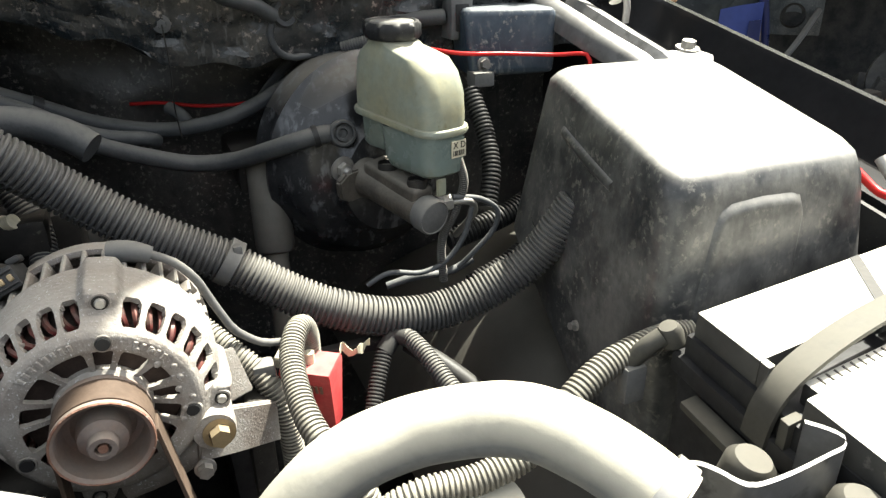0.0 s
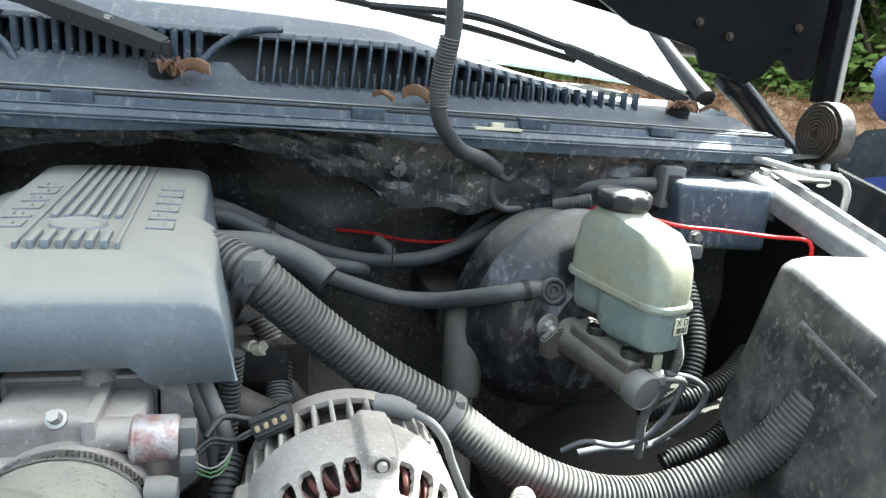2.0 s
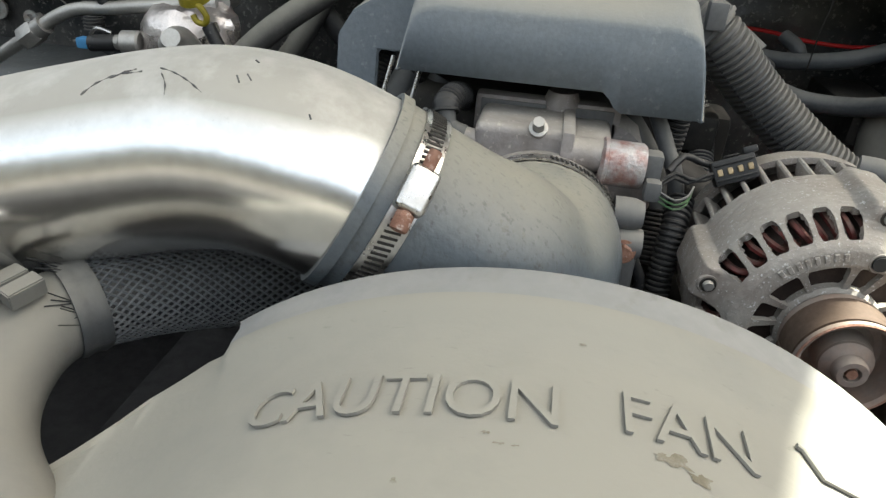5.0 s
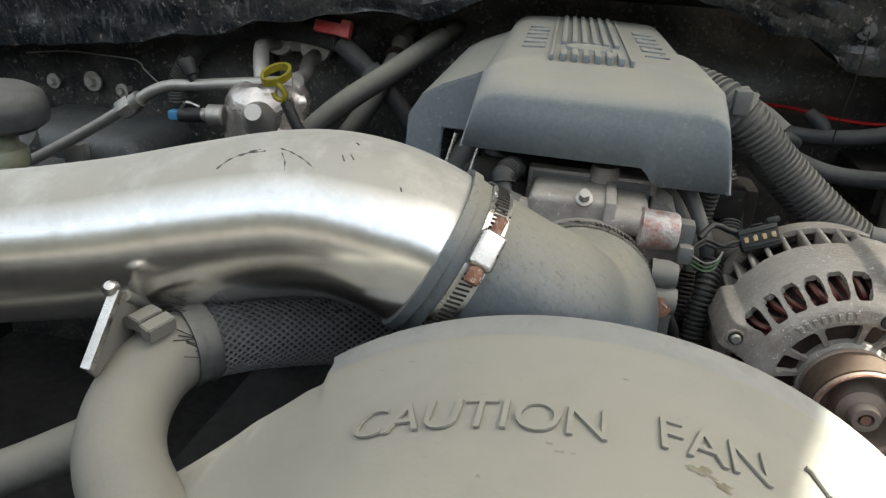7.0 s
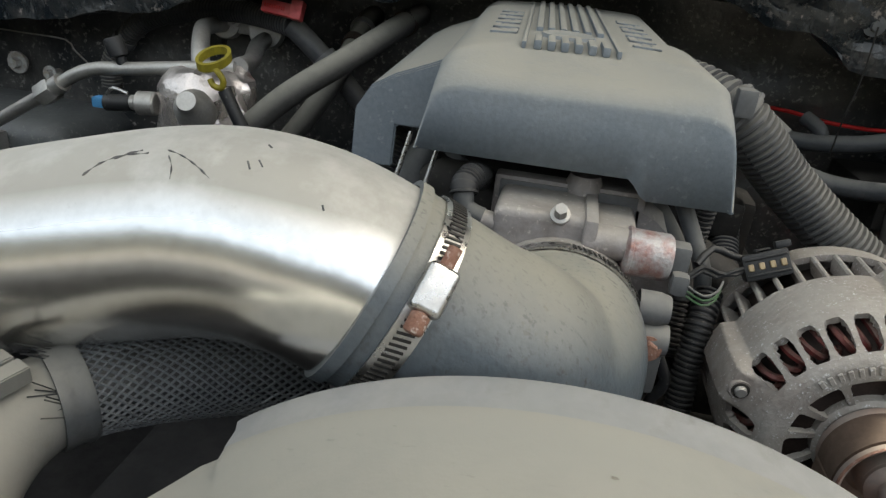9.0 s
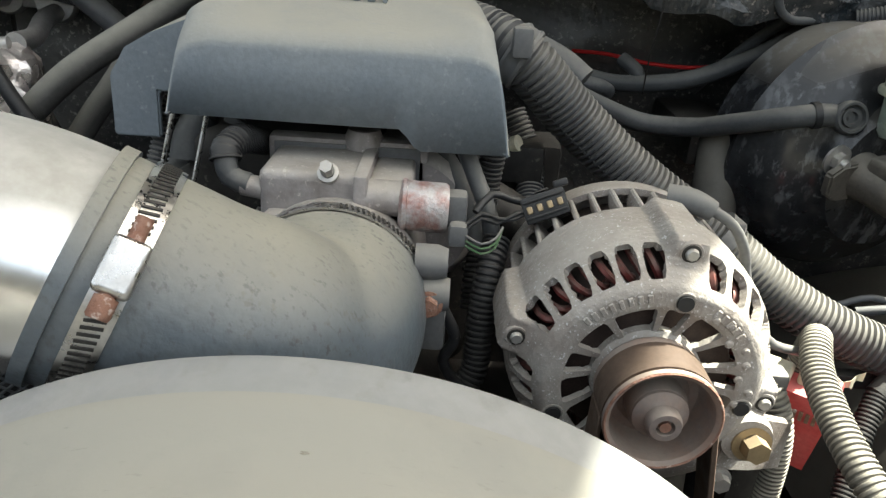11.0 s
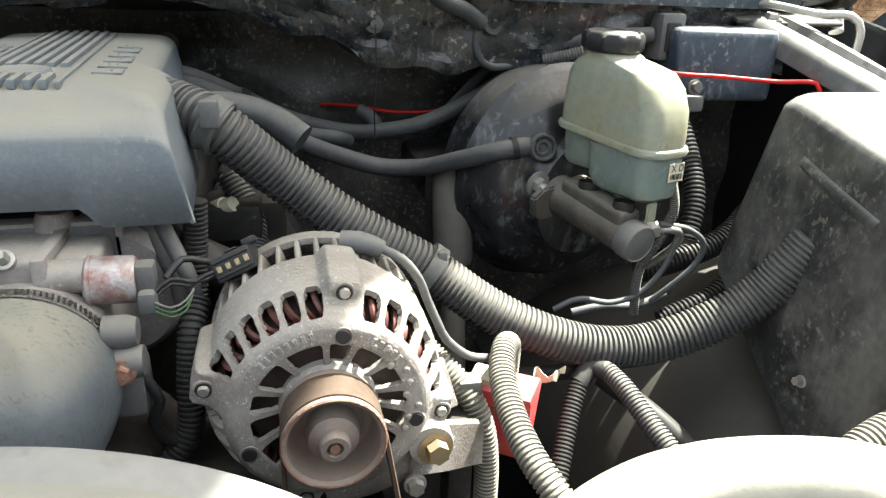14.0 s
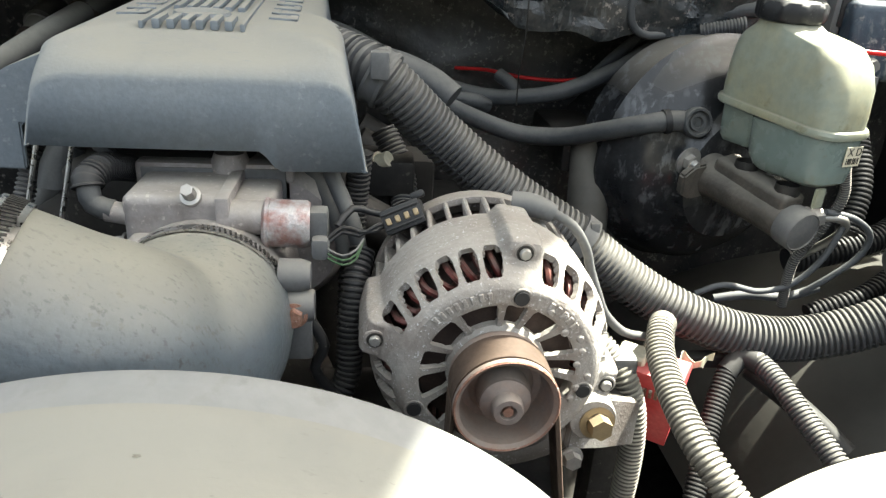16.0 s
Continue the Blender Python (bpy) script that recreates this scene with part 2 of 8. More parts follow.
M_BATTSIDE = mat("black_battery_case", (0.02, 0.02, 0.021), 0.5, second=(0.04, 0.04, 0.04), scale=20)
M_STRAP = mat("grey_battery_handle", (0.055, 0.053, 0.046), 0.5, second=(0.08, 0.077, 0.066), scale=30, dust=0.6, dust_colour=(0.125, 0.118, 0.098), dust_low=0.4)
M_FOIL = mat("crumpled_foil_insulation", (0.78, 0.72, 0.68), 0.26, 0.85, second=(0.55, 0.49, 0.46), scale=50, dust=0.15, bump=1.0, bump_scale=110)
M_ZINC = mat("white_bloomed_zinc", (0.46, 0.46, 0.44), 0.55, 0.1, second=(0.30, 0.24, 0.18), mix=0.8, scale=70, bump=0.3, bump_scale=300)
M_LABEL = mat("cream_paper_label", (0.62, 0.58, 0.44), 0.6, second=(0.52, 0.47, 0.36), scale=50)
M_INK = mat("black_ink", (0.02, 0.02, 0.02), 0.6)
M_GREEN = mat("green_wire", (0.055, 0.115, 0.05), 0.5, second=(0.11, 0.13, 0.095), mix=0.8, scale=80)
M_BLUEPLUG = mat("blue_connector", (0.06, 0.22, 0.42), 0.5)
M_CLIP = mat("grey_clip_nylon", (0.105, 0.108, 0.112), 0.5, second=(0.15, 0.15, 0.145), scale=30, dust=0.45, dust_colour=(0.26, 0.245, 0.205))
M_LEAF = mat("dry_brown_leaf", (0.30, 0.17, 0.105), 0.75, second=(0.40, 0.27, 0.18), scale=50, vary=0.5)
M_CARBLUE = mat("blue_car_paint", (0.016, 0.030, 0.135), 0.4, second=(0.020, 0.038, 0.16), scale=2, spec=0.3)
M_CARDARK = mat("weathered_dark_car_paint", (0.010, 0.012, 0.013), 0.45, second=(0.028, 0.032, 0.031), mix=0.8, scale=5, spec=0.15, speck=(0.12, 0.13, 0.13), speck_amount=-0.1, speck_scale=14)
# darker copy of the car's blue, with shade put into the colour
M_CARSHADE = mat("blue_paint_in_shade", (0.006, 0.011, 0.055), 0.35, second=(0.008, 0.014, 0.07), scale=3)
M_CARTRIM = mat("black_cabin_trim", (0.012, 0.013, 0.014), 0.6, second=(0.045, 0.044, 0.04), mix=0.8, scale=9, bump=0.4, bump_scale=20)
M_TAIL = mat("red_lamp_lens", (0.65, 0.03, 0.03), 0.2, second=(0.75, 0.3, 0.28), scale=5)
M_STRAW = mat("brown_straw_bank", (0.23, 0.125, 0.065), 0.95, second=(0.46, 0.30, 0.17), mix=0.95, scale=4, bump=1.0, bump_scale=14, vary=0.0)
M_GROUND = mat("leaf_strewn_ground", (0.075, 0.068, 0.061), 0.95, second=(0.115, 0.106, 0.098), mix=0.9, scale=6, bump=1.0, bump_scale=20, speck=(0.30, 0.25, 0.20), speck_amount=0.3, speck_scale=12)
M_FOLIAGE = mat("spring_foliage", (0.085, 0.15, 0.03), 0.55, second=(0.27, 0.36, 0.08), mix=0.9, scale=1.4)
M_RES_LOW = mat("milky_fluid_nylon", (0.17, 0.215, 0.20), 0.28, second=(0.225, 0.24, 0.19), mix=0.6, scale=9, bump=0.06, bump_scale=60, speck=(0.15, 0.13, 0.08), speck_amount=0.0, speck_scale=50)
M_MC = mat("dusty_brown_cast_iron", (0.070, 0.064, 0.057), 0.42, 0.2, second=(0.115, 0.102, 0.087), mix=0.8, scale=30, dust=0.6, dust_colour=(0.23, 0.212, 0.178), bump=0.4, bump_scale=200)
M_IAC = mat("rust_bloomed_valve_can", (0.40, 0.385, 0.38), 0.5, 0.4, second=(0.24, 0.085, 0.06), mix=0.8, scale=85, bump=0.4, bump_scale=400, speck=(0.6, 0.55, 0.52), speck_amount=0.2, speck_scale=260)
M_STRAND = mat("grey_sleeve_strand", (0.085, 0.092, 0.10), 0.42, second=(0.13, 0.138, 0.145), mix=0.9, scale=90, dust=0.3, dust_colour=(0.13, 0.125, 0.115), spec=0.5)
M_CASE = mat("dusty_heater_case", (0.030, 0.039, 0.045), 0.30, second=(0.085, 0.094, 0.098), mix=0.8, scale=16, dust=0.4, dust_colour=(0.15, 0.15, 0.14), bump=0.6, bump_scale=60, speck=(0.22, 0.22, 0.21), speck_amount=0.3, speck_scale=160, spec=0.55)
M_OCHRE = mat("ochre_foam", (0.42, 0.24, 0.06), 0.8, second=(0.30, 0.17, 0.05), scale=20)
M_RIM = mat("bare_shroud_rim", (0.15, 0.16, 0.175), 0.5, second=(0.23, 0.23, 0.23), mix=0.7, scale=14, dust=0.55, dust_colour=(0.27, 0.265, 0.24), bump=0.08, bump_scale=300, dust_low=0.5, speck=(0.1, 0.1, 0.1), speck_amount=0.1, speck_scale=60)
M_SLEEVE = mat("dusty_column_sleeve", (0.062, 0.060, 0.055), 0.55, second=(0.095, 0.09, 0.082), scale=12, dust=0.4, bump=0.1)
M_HOSE_DUST = mat("tan_dusted_heater_hose", (0.055, 0.055, 0.053), 0.55, second=(0.085, 0.083, 0.078), mix=0.7, scale=24, dust=0.85, dust_colour=(0.26, 0.248, 0.208), patch=-0.3, bump=0.15, bump_scale=300, dust_low=-0.1)
M_PIPE = mat("dusty_grey_outlet_rubber", (0.10, 0.102, 0.10), 0.55, second=(0.14, 0.138, 0.13), mix=0.6, scale=16, dust=0.9, dust_colour=(0.195, 0.188, 0.162), patch=-0.4, bump=0.1, bump_scale=300, speck=(0.09, 0.085, 0.075), speck_amount=0.35, speck_scale=150, dust_low=-0.4, dust_high=0.7)
M_BACKDROP = mat("dim_backdrop_grey", (0.055, 0.057, 0.050), 0.9, second=(0.095, 0.092, 0.082), scale=1.2, spec=0.0)
M_UNDER = mat("black_hood_underside", (0.005, 0.0052, 0.006), 0.6, second=(0.009, 0.009, 0.010), scale=20, spec=0.06)
M_SPRING = mat("dark_rusty_spring", (0.060, 0.047, 0.038), 0.6, 0.3, second=(0.075, 0.05, 0.038), scale=120, bump=0.3, bump_scale=300)
M_SPRINGRIM = mat("dull_worn_spring_steel", (0.15, 0.14, 0.13), 0.5, 0.4, second=(0.07, 0.055, 0.045), mix=0.8, scale=60, bump=0.2, bump_scale=200)
M_SLOT = mat("rust_brown_rotor", (0.030, 0.021, 0.018), 0.6, 0.2, second=(0.06, 0.042, 0.036), mix=0.8, scale=90, dust=0.3, dust_colour=(0.2, 0.16, 0.14))
M_BARK = mat("tree_bark", (0.12, 0.09, 0.065), 0.9, second=(0.2, 0.16, 0.12), scale=8, bump=1.0, bump_scale=14)



def glass_mat():
    m = bpy.data.materials.new("windshield_glass")
    m.use_nodes = True
    b = m.node_tree.nodes["Principled BSDF"]
    b.inputs["Base Color"].default_value = (0.72, 0.78, 0.77, 1)
    b.inputs["Roughness"].default_value = 0.08
    b.inputs["Transmission Weight"].default_value = 0.55
    b.inputs["IOR"].default_value = 1.5
    return m


M_GLASS = glass_mat()


# ---- building helpers ----
ORIGIN = {}


def thing(name, origin, label, category, group="", kind=""):
    ob = new(name)
    ob.empty_display_size = 0.02
    ob.location = origin
    ORIGIN[ob] = Vector(origin)
    return tagged(ob, label, category, group, kind)


def finish(name, bm, material, smooth=40):
    me = bpy.data.meshes.new(name)
    bmesh.ops.recalc_face_normals(bm, faces=bm.faces)
    bm.to_mesh(me)
    bm.free()
    for p in me.polygons:
        p.use_smooth = smooth > 0
    if smooth > 0:
        me.set_sharp_from_angle(angle=radians(smooth))
    me.materials.append(material)
    return me


def part(name, bm, material, parent, label="", smooth=40):
    """Links a bmesh, built in world coordinates, as one mesh under a thing or a part."""
    root = ORIGIN[parent]
    bmesh.ops.translate(bm, vec=-root, verts=bm.verts)
    ob = new(name, finish(name, bm, material, smooth))
    ob.parent = parent
    ORIGIN[ob] = root
    return tagged(ob, label)


def solo(name, bm, material, label, category, group="", kind="", smooth=40):
    """One mesh that is a whole thing or a piece of the setting."""
    c = sum((v.co for v in bm.verts), Vector()) / max(1, len(bm.verts))
    c.z = min(v.co.z for v in bm.verts)
    bmesh.ops.translate(bm, vec=-c, verts=bm.verts)
    ob = new(name, finish(name, bm, material, smooth))
    ob.location = c
    ORIGIN[ob] = c
    return tagged(ob, label, category, group, kind)


def spline(points, step):
    """Points along a Catmull-Rom curve, about step apart."""
    p = [Vector(q) for q in points]
    if len(p) == 2:
        p = [p[0], p[0].lerp(p[1], 0.5), p[1]]
    p = [p[0] * 2 - p[1]] + p + [p[-1] * 2 - p[-2]]
    out = []
    for i in range(1, len(p) - 2):
        a, b, c, d = p[i - 1:i + 3]
        n = max(2, int((c - b).length / step))
        for k in range(n):
            t = k / n
            out.append(0.5 * (2 * b + (c - a) * t + (2 * a - 5 * b + 4 * c - d) * t * t + (3 * b - a - 3 * c + d) * t ** 3))
    out.append(p[-2])
    return out


def sweep(bm, line, radius, segs=16, caps=True):
    """A round skin along the points of line; radius is a number or a function of the length run."""
    ring, rings, run = None, [], 0.0
    tangent = (line[1] - line[0]).normalized()
    side = tangent.orthogonal().normalized()
    for i, p in enumerate(line):
        nxt = line[min(i + 1, len(line) - 1)]
        prv = line[max(i - 1, 0)]
        t = (nxt - prv).normalized()
        side = (side - t * side.dot(t)).normalized()
        up = t.cross(side)
        if i:
            run += (p - line[i - 1]).length
        r = radius(run) if callable(radius) else radius
        ring = [bm.verts.new(p + (side * math.cos(a) + up * math.sin(a)) * r) for a in (2 * math.pi * k / segs for k in range(segs))]
        if rings:
            last = rings[-1]
            for k in range(segs):
                bm.faces.new((last[k], last[(k + 1) % segs], ring[(k + 1) % segs], ring[k]))
        rings.append(ring)
    if caps:
        bm.faces.new(rings[0][::-1])
        bm.faces.new(rings[-1])
    return rings


def tube(points, r, step=0.006, segs=16):
    bm = bmesh.new()
    sweep(bm, spline(points, step), r, segs)
    return bm


def corrugated(points, r, pitch=0.0046, depth=0.0018, segs=22, fine=0.82):
    """A ribbed conduit: rounded ribs with narrow grooves between."""
    bm = bmesh.new()
    pitch *= fine
    wave = (0.0, 0.12, 0.0, -1.0, -1.0)
    step = pitch / 5
    raw = spline(points, 0.004)
    line, run, want = [raw[0]], 0.0, step
    for a, b in zip(raw, raw[1:]):
        d = (b - a).length
        while run + d >= want:
            line.append(a.lerp(b, (want - run) / d))
            want += step
        run += d
    sweep(bm, line, lambda s: r + depth * wave[int(round(s / step)) % 5], segs)
    return bm


def block(lo, hi, bevel=0.004, segs=2, m=None):
    bm = bmesh.new()
    bmesh.ops.create_cube(bm, size=1)
    lo, hi = Vector(lo), Vector(hi)
    for v in bm.verts:
        v.co = Vector(((lo[k] + hi[k]) / 2 + v.co[k] * (hi[k] - lo[k])) for k in range(3))
    if bevel:
        bmesh.ops.bevel(bm, geom=bm.edges[:], offset=bevel, segments=segs, affect="EDGES", profile=0.6)
    if m:
        bmesh.ops.transform(bm, matrix=m, verts=bm.verts)
    return bm


def join(*bms):
    out = bms[0]
    for b in bms[1:]:
        me = bpy.data.meshes.new("tmp")
        b.to_mesh(me)
        b.free()
        out.from_mesh(me)
        bpy.data.meshes.remove(me)
    return out


def axis_matrix(at, way, spin=0.0):
    """A matrix whose z lies along way, at a place."""
    return Matrix.Translation(at) @ Vector(way).to_track_quat("Z", "Y").to_matrix().to_4x4() @ Matrix.Rotation(radians(spin), 4, "Z")


def lathe(profile, at, way=(0, -1, 0), segs=32, closed=False):
    """Turned body: profile of (radius, height along way)."""
    bm = bmesh.new()
    rings = []
    for r, h in profile:
        if r < 1e-6:
            rings.append([bm.verts.new((0, 0, h))])
        else:
            rings.append([bm.verts.new((r * math.cos(2 * math.pi * k / segs), r * math.sin(2 * math.pi * k / segs), h)) for k in range(segs)])
    pairs = list(zip(rings, rings[1:])) + ([(rings[-1], rings[0])] if closed else [])
    for a, b in pairs:
        for k in range(segs):
            q = [a[k % len(a)], a[(k + 1) % len(a)], b[(k + 1) % len(b)], b[k % len(b)]]
            q = list(dict.fromkeys(q))
            if len(q) > 2:
                bm.faces.new(q)
    bmesh.ops.transform(bm, matrix=axis_matrix(at, way), verts=bm.verts)
    return bm


def hexbolt(at, way, r, h, washer=1.35):
    b = lathe([(0, 0), (r * washer, 0), (r * washer, h * 0.25), (r * 0.98, h * 0.3)], at, way, 24)
    x = bmesh.new()
    bmesh.ops.create_cone(x, cap_ends=True, segments=6, radius1=r, radius2=r * 0.94, depth=h * 0.75)
    bmesh.ops.translate(x, vec=(0, 0, h * 0.62), verts=x.verts)
    bmesh.ops.transform(x, matrix=axis_matrix(at, way), verts=x.verts)
    return join(b, x)


def grid(nx, ny, f):
    """A sheet of nx by ny cells; f(u, v) gives the place."""
    bm = bmesh.new()
    vs = [[bm.verts.new(f(i / nx, j / ny)) for j in range(ny + 1)] for i in range(nx + 1)]
    for i in range(nx):
        for j in range(ny):
            bm.faces.new((vs[i][j], vs[i + 1][j], vs[i + 1][j + 1], vs[i][j + 1]))
    return bm


def thicken(bm, t):
    geo = bm.faces[:]
    bmesh.ops.recalc_face_normals(bm, faces=geo)
    bmesh.ops.solidify(bm, geom=geo, thickness=t)
    return bm


def plate(outline, at, way, thick, bevel=0.0008, spin=0.0):
    """A flat plate: outline in its own x and y, thickness along way."""
    bm = bmesh.new()
    f = bm.faces.new([bm.verts.new((x, y, 0)) for x, y in outline])
    ext = bmesh.ops.extrude_face_region(bm, geom=[f])
    bmesh.ops.translate(bm, vec=(0, 0, thick), verts=[v for v in ext["geom"] if isinstance(v, bmesh.types.BMVert)])
    if bevel:
        bmesh.ops.bevel(bm, geom=bm.edges[:], offset=bevel, segments=2, affect="EDGES")
    bmesh.ops.transform(bm, matrix=axis_matrix(at, way, spin), verts=bm.verts)
    return bm


def lettering(text, size, depth):
    """Letters of the built-in font as a bmesh in the xy plane, starting at 0."""
    cu = bpy.data.curves.new("letters", "FONT")
    cu.body, cu.size, cu.extrude, cu.resolution_u = text, size, depth, 4
    ob = bpy.data.objects.new("letters", cu)
    scene.collection.objects.link(ob)
    me = bpy.data.meshes.new_from_object(ob.evaluated_get(bpy.context.evaluated_depsgraph_get()))
    bm = bmesh.new()
    bm.from_mesh(me)
    bpy.data.objects.remove(ob)
    bpy.data.curves.remove(cu)
    bpy.data.meshes.remove(me)
    return bm


# ---- the setting: ground, bank, trees ----
XC = -0.18      # the truck's middle line


def ground_sheet():
    bm = bmesh.new()
    steps = [-400, -120, -40, -15, -6, 0, 3, 6, 9, 12, 16, 24, 45, 120, 400]
    vs = [[bm.verts.new((x, y, 0.03 * noise.noise((x * 0.3, y * 0.3, 0)))) for y in steps] for x in steps]
    for i in range(len(steps) - 1):
        for j in range(len(steps) - 1):
            bm.faces.new((vs[i][j], vs[i + 1][j], vs[i + 1][j + 1], vs[i][j + 1]))
    return bm


solo("ground", ground_sheet(), M_GROUND, "bare brown earth strewn with dry leaves", "ground", kind="structure")


def bank_point(u, v):
    x, across = -4 + 22 * u, v * 2.2
    y = 13.2 - 0.42 * x + across
    h = 1.25 * math.sin(min(1, v * 1.4) * math.pi / 2) + 0.12 * noise.noise((x * 1.7, y * 1.7, 0)) + 0.06 * noise.noise((x * 6, y * 6, 3))
    return (x, y, h if v > 0 else -0.1)


solo("straw_bank", grid(130, 16, bank_point), M_STRAW, "long brown bank of dry straw and brush behind the cars", "bank", kind="stuff")


def straw_blades():
    rng = random.Random(12)
    verts, faces = [], []
    for _ in range(9000):
        u, v = rng.uniform(0.15, 0.75), rng.uniform(0.02, 0.9)
        p = Vector(bank_point(u, v))
        d = Vector((rng.gauss(0, 0.35), rng.gauss(-0.3, 0.3), rng.gauss(-0.5, 0.6))).normalized() * rng.uniform(0.15, 0.45)
        w = Vector((d.y, -d.x, 0.2)).normalized() * rng.uniform(0.006, 0.014)
        k = len(verts)
        o = Vector((0, -0.05, 0.03))
        verts += [tuple(p + o - w), tuple(p + o + w), tuple(p + o * 2 + d)]
        faces.append((k, k + 1, k + 2))
    me = bpy.data.meshes.new("straw")
    me.from_pydata(verts, [], faces)
    me.materials.append(M_STRAW)
    return tagged(new("loose_straw", me), "loose dry straw stalks hanging over the bank", "straw", kind="stuff")


straw_blades()
solo("backdrop_woods", grid(40, 8, lambda u, v: (-14 + 46 * u, 20.5 - 0.42 * (-14 + 46 * u) + 0.8 * noise.noise((u * 30, v * 4, 0)), -0.3 + 13 * v + 1.5 * noise.noise((u * 18, 0, 5)) * v)), M_FOLIAGE, "deep green woodland in the distance", "woods", kind="structure")

# unseen backdrop, added to block low sky from reflections in the tube
solo("backdrop_clearing", grid(48, 6, lambda u, v: (-1 + 26 * math.cos(radians(170 + 200 * u)), 2 + 20 * math.sin(radians(170 + 200 * u)), -0.3 + 6.5 * v + 1.2 * noise.noise((u * 22, 0, 9)) * v)), M_BACKDROP, "unseen backdrop added to darken low reflections", "woods", kind="structure")


def leaf_crown(centre, size, count, seed):
    rng = random.Random(seed)
    verts, faces = [], []
    clumps = [(Vector((rng.gauss(0, 0.42), rng.gauss(0, 0.42), rng.gauss(0, 0.36))), rng.uniform(0.18, 0.42)) for _ in range(26)]
    for _ in range(count):
        c, r = rng.choice(clumps)
        d = Vector((rng.gauss(0, 1), rng.gauss(0, 1), rng.gauss(0, 1))).normalized() * r * rng.uniform(0.55, 1.05)
        p = Vector(centre) + Vector(((c + d)[k] * size[k] for k in range(3)))
        a = Vector((rng.uniform(-1, 1), rng.uniform(-1, 1), rng.uniform(-0.4, 0.4))).normalized() * rng.uniform(0.06, 0.14)
        b = a.orthogonal().normalized() * a.length * 0.55
        k = len(verts)
        verts += [p - a, p + b, p + a, p - b]
        faces.append((k, k + 1, k + 2, k + 3))
    me = bpy.data.meshes.new("crown")
    me.from_pydata([tuple(v) for v in verts], [], faces)
    me.materials.append(M_FOLIAGE)
    return me


def tree(x, y, height, spread, seed):
    rng = random.Random(seed)
    t = thing("tree", (x, y, 0), "broadleaf tree in fresh green leaf behind the bank", "tree", "trees behind the bank")
    bm = bmesh.new()
    top = Vector((x + rng.uniform(-0.3, 0.3), y, height * 0.7))
    sweep(bm, spline([(x, y, -0.2), (x + 0.1, y, height * 0.35), top], 0.3), lambda s: max(0.03, 0.16 - 0.03 * s), 10)
    for k in range(5):
        a = rng.uniform(0, 6.28)
        z0 = height * rng.uniform(0.25, 0.55)
        sweep(bm, spline([(x + 0.05, y, z0), (x + math.cos(a) * spread * 0.4, y + math.sin(a) * spread * 0.4, z0 + height * 0.2), (x + math.cos(a) * spread * 0.7, y + math.sin(a) * spread * 0.7, z0 + height * 0.28)], 0.3), lambda s: max(0.015, 0.06 - 0.018 * s), 8)
    part("trunk", bm, M_BARK, t)
    ob = new("crown", leaf_crown((0, 0, height * 0.56), (spread, spread, height * 0.5), 5200, seed))
    ob.parent = t
    return t


for n_tree, (tx, ty, th, ts) in enumerate([(3.4, 15.0, 6.5, 2.1), (6.0, 14.2, 7.2, 2.3), (8.8, 12.6, 6.6, 2.2), (11.4, 11.6, 7.4, 2.4), (14.2, 10.0, 6.8, 2.3), (4.6, 18.0, 9.0, 2.6), (9.8, 16.0, 9.5, 2.8), (0.5, 17.5, 7.5, 2.4), (13.5, 14.5, 9.5, 2.8)]):
    tree(tx, ty, th, ts, 40 + n_tree)


# ---- the wrecked blue car beyond the fender ----
wreck = thing("wrecked_car", (4.3, 3.4, 0.0), "stripped blue saloon car with raised lid and missing door", "car")


def sheet(corners, nu, nv, bulge, thick):
    """A bulged panel over four corners: lower left, lower right, upper right, upper left."""
    a, b, c, d = (Vector(q) for q in corners)
    nrm = (b - a).cross(d - a).normalized()
    return thicken(grid(nu, nv, lambda u, v: a.lerp(b, u).lerp(d.lerp(c, u), v) + nrm * bulge * math.sin(math.pi * u) * math.sin(math.pi * (0.15 + 0.7 * v))), thick)


def lid_point(u, v):
    """A trunk lid standing open: bulged skin with a rounded end, folded over at both long edges."""
    a, b, c, d = (Vector(q) for q in ((3.60, 3.68, 1.16), (5.30, 3.12, 1.46), (5.45, 3.42, 2.12), (3.72, 3.96, 1.66)))
    end = math.sqrt(max(0.0, 1 - (1 - min(1, u * 6)) ** 2))
    w = 0.5 + (v - 0.5) * (0.35 + 0.65 * end)
    out = (b - a).cross(d - a).normalized()
    skin = 0.16 * math.sin(math.pi * min(1, max(0, v))) ** 0.6 * (0.35 + 0.65 * end)
    return a.lerp(b, u).lerp(d.lerp(c, u), w) + out * (skin - 0.06)


lid = part("raised_lid", thicken(grid(40, 26, lid_point), 0.03), M_CARBLUE, wreck, "raised glossy blue lid")
part("lid_lamp", tube([(3.94, 3.93, 1.70), (4.2, 3.86, 1.78), (4.46, 3.79, 1.85)], 0.04, 0.05, 10), M_TAIL, lid, "red lamp bar along the lid edge")
ROOF_TOP = [Vector(q) for q in ((3.657, 3.769, 1.113), (3.835, 3.586, 1.232), (3.972, 3.429, 1.291), (4.102, 3.266, 1.339), (4.60, 2.70, 1.40))]
DOOR_TOP = [Vector(q) for q in ((3.775, 3.471, 0.826), (3.818, 3.446, 1.041), (3.850, 3.415, 1.150), (3.907, 3.349, 1.194), (4.034, 3.191, 1.248), (4.53, 2.60, 1.30))]


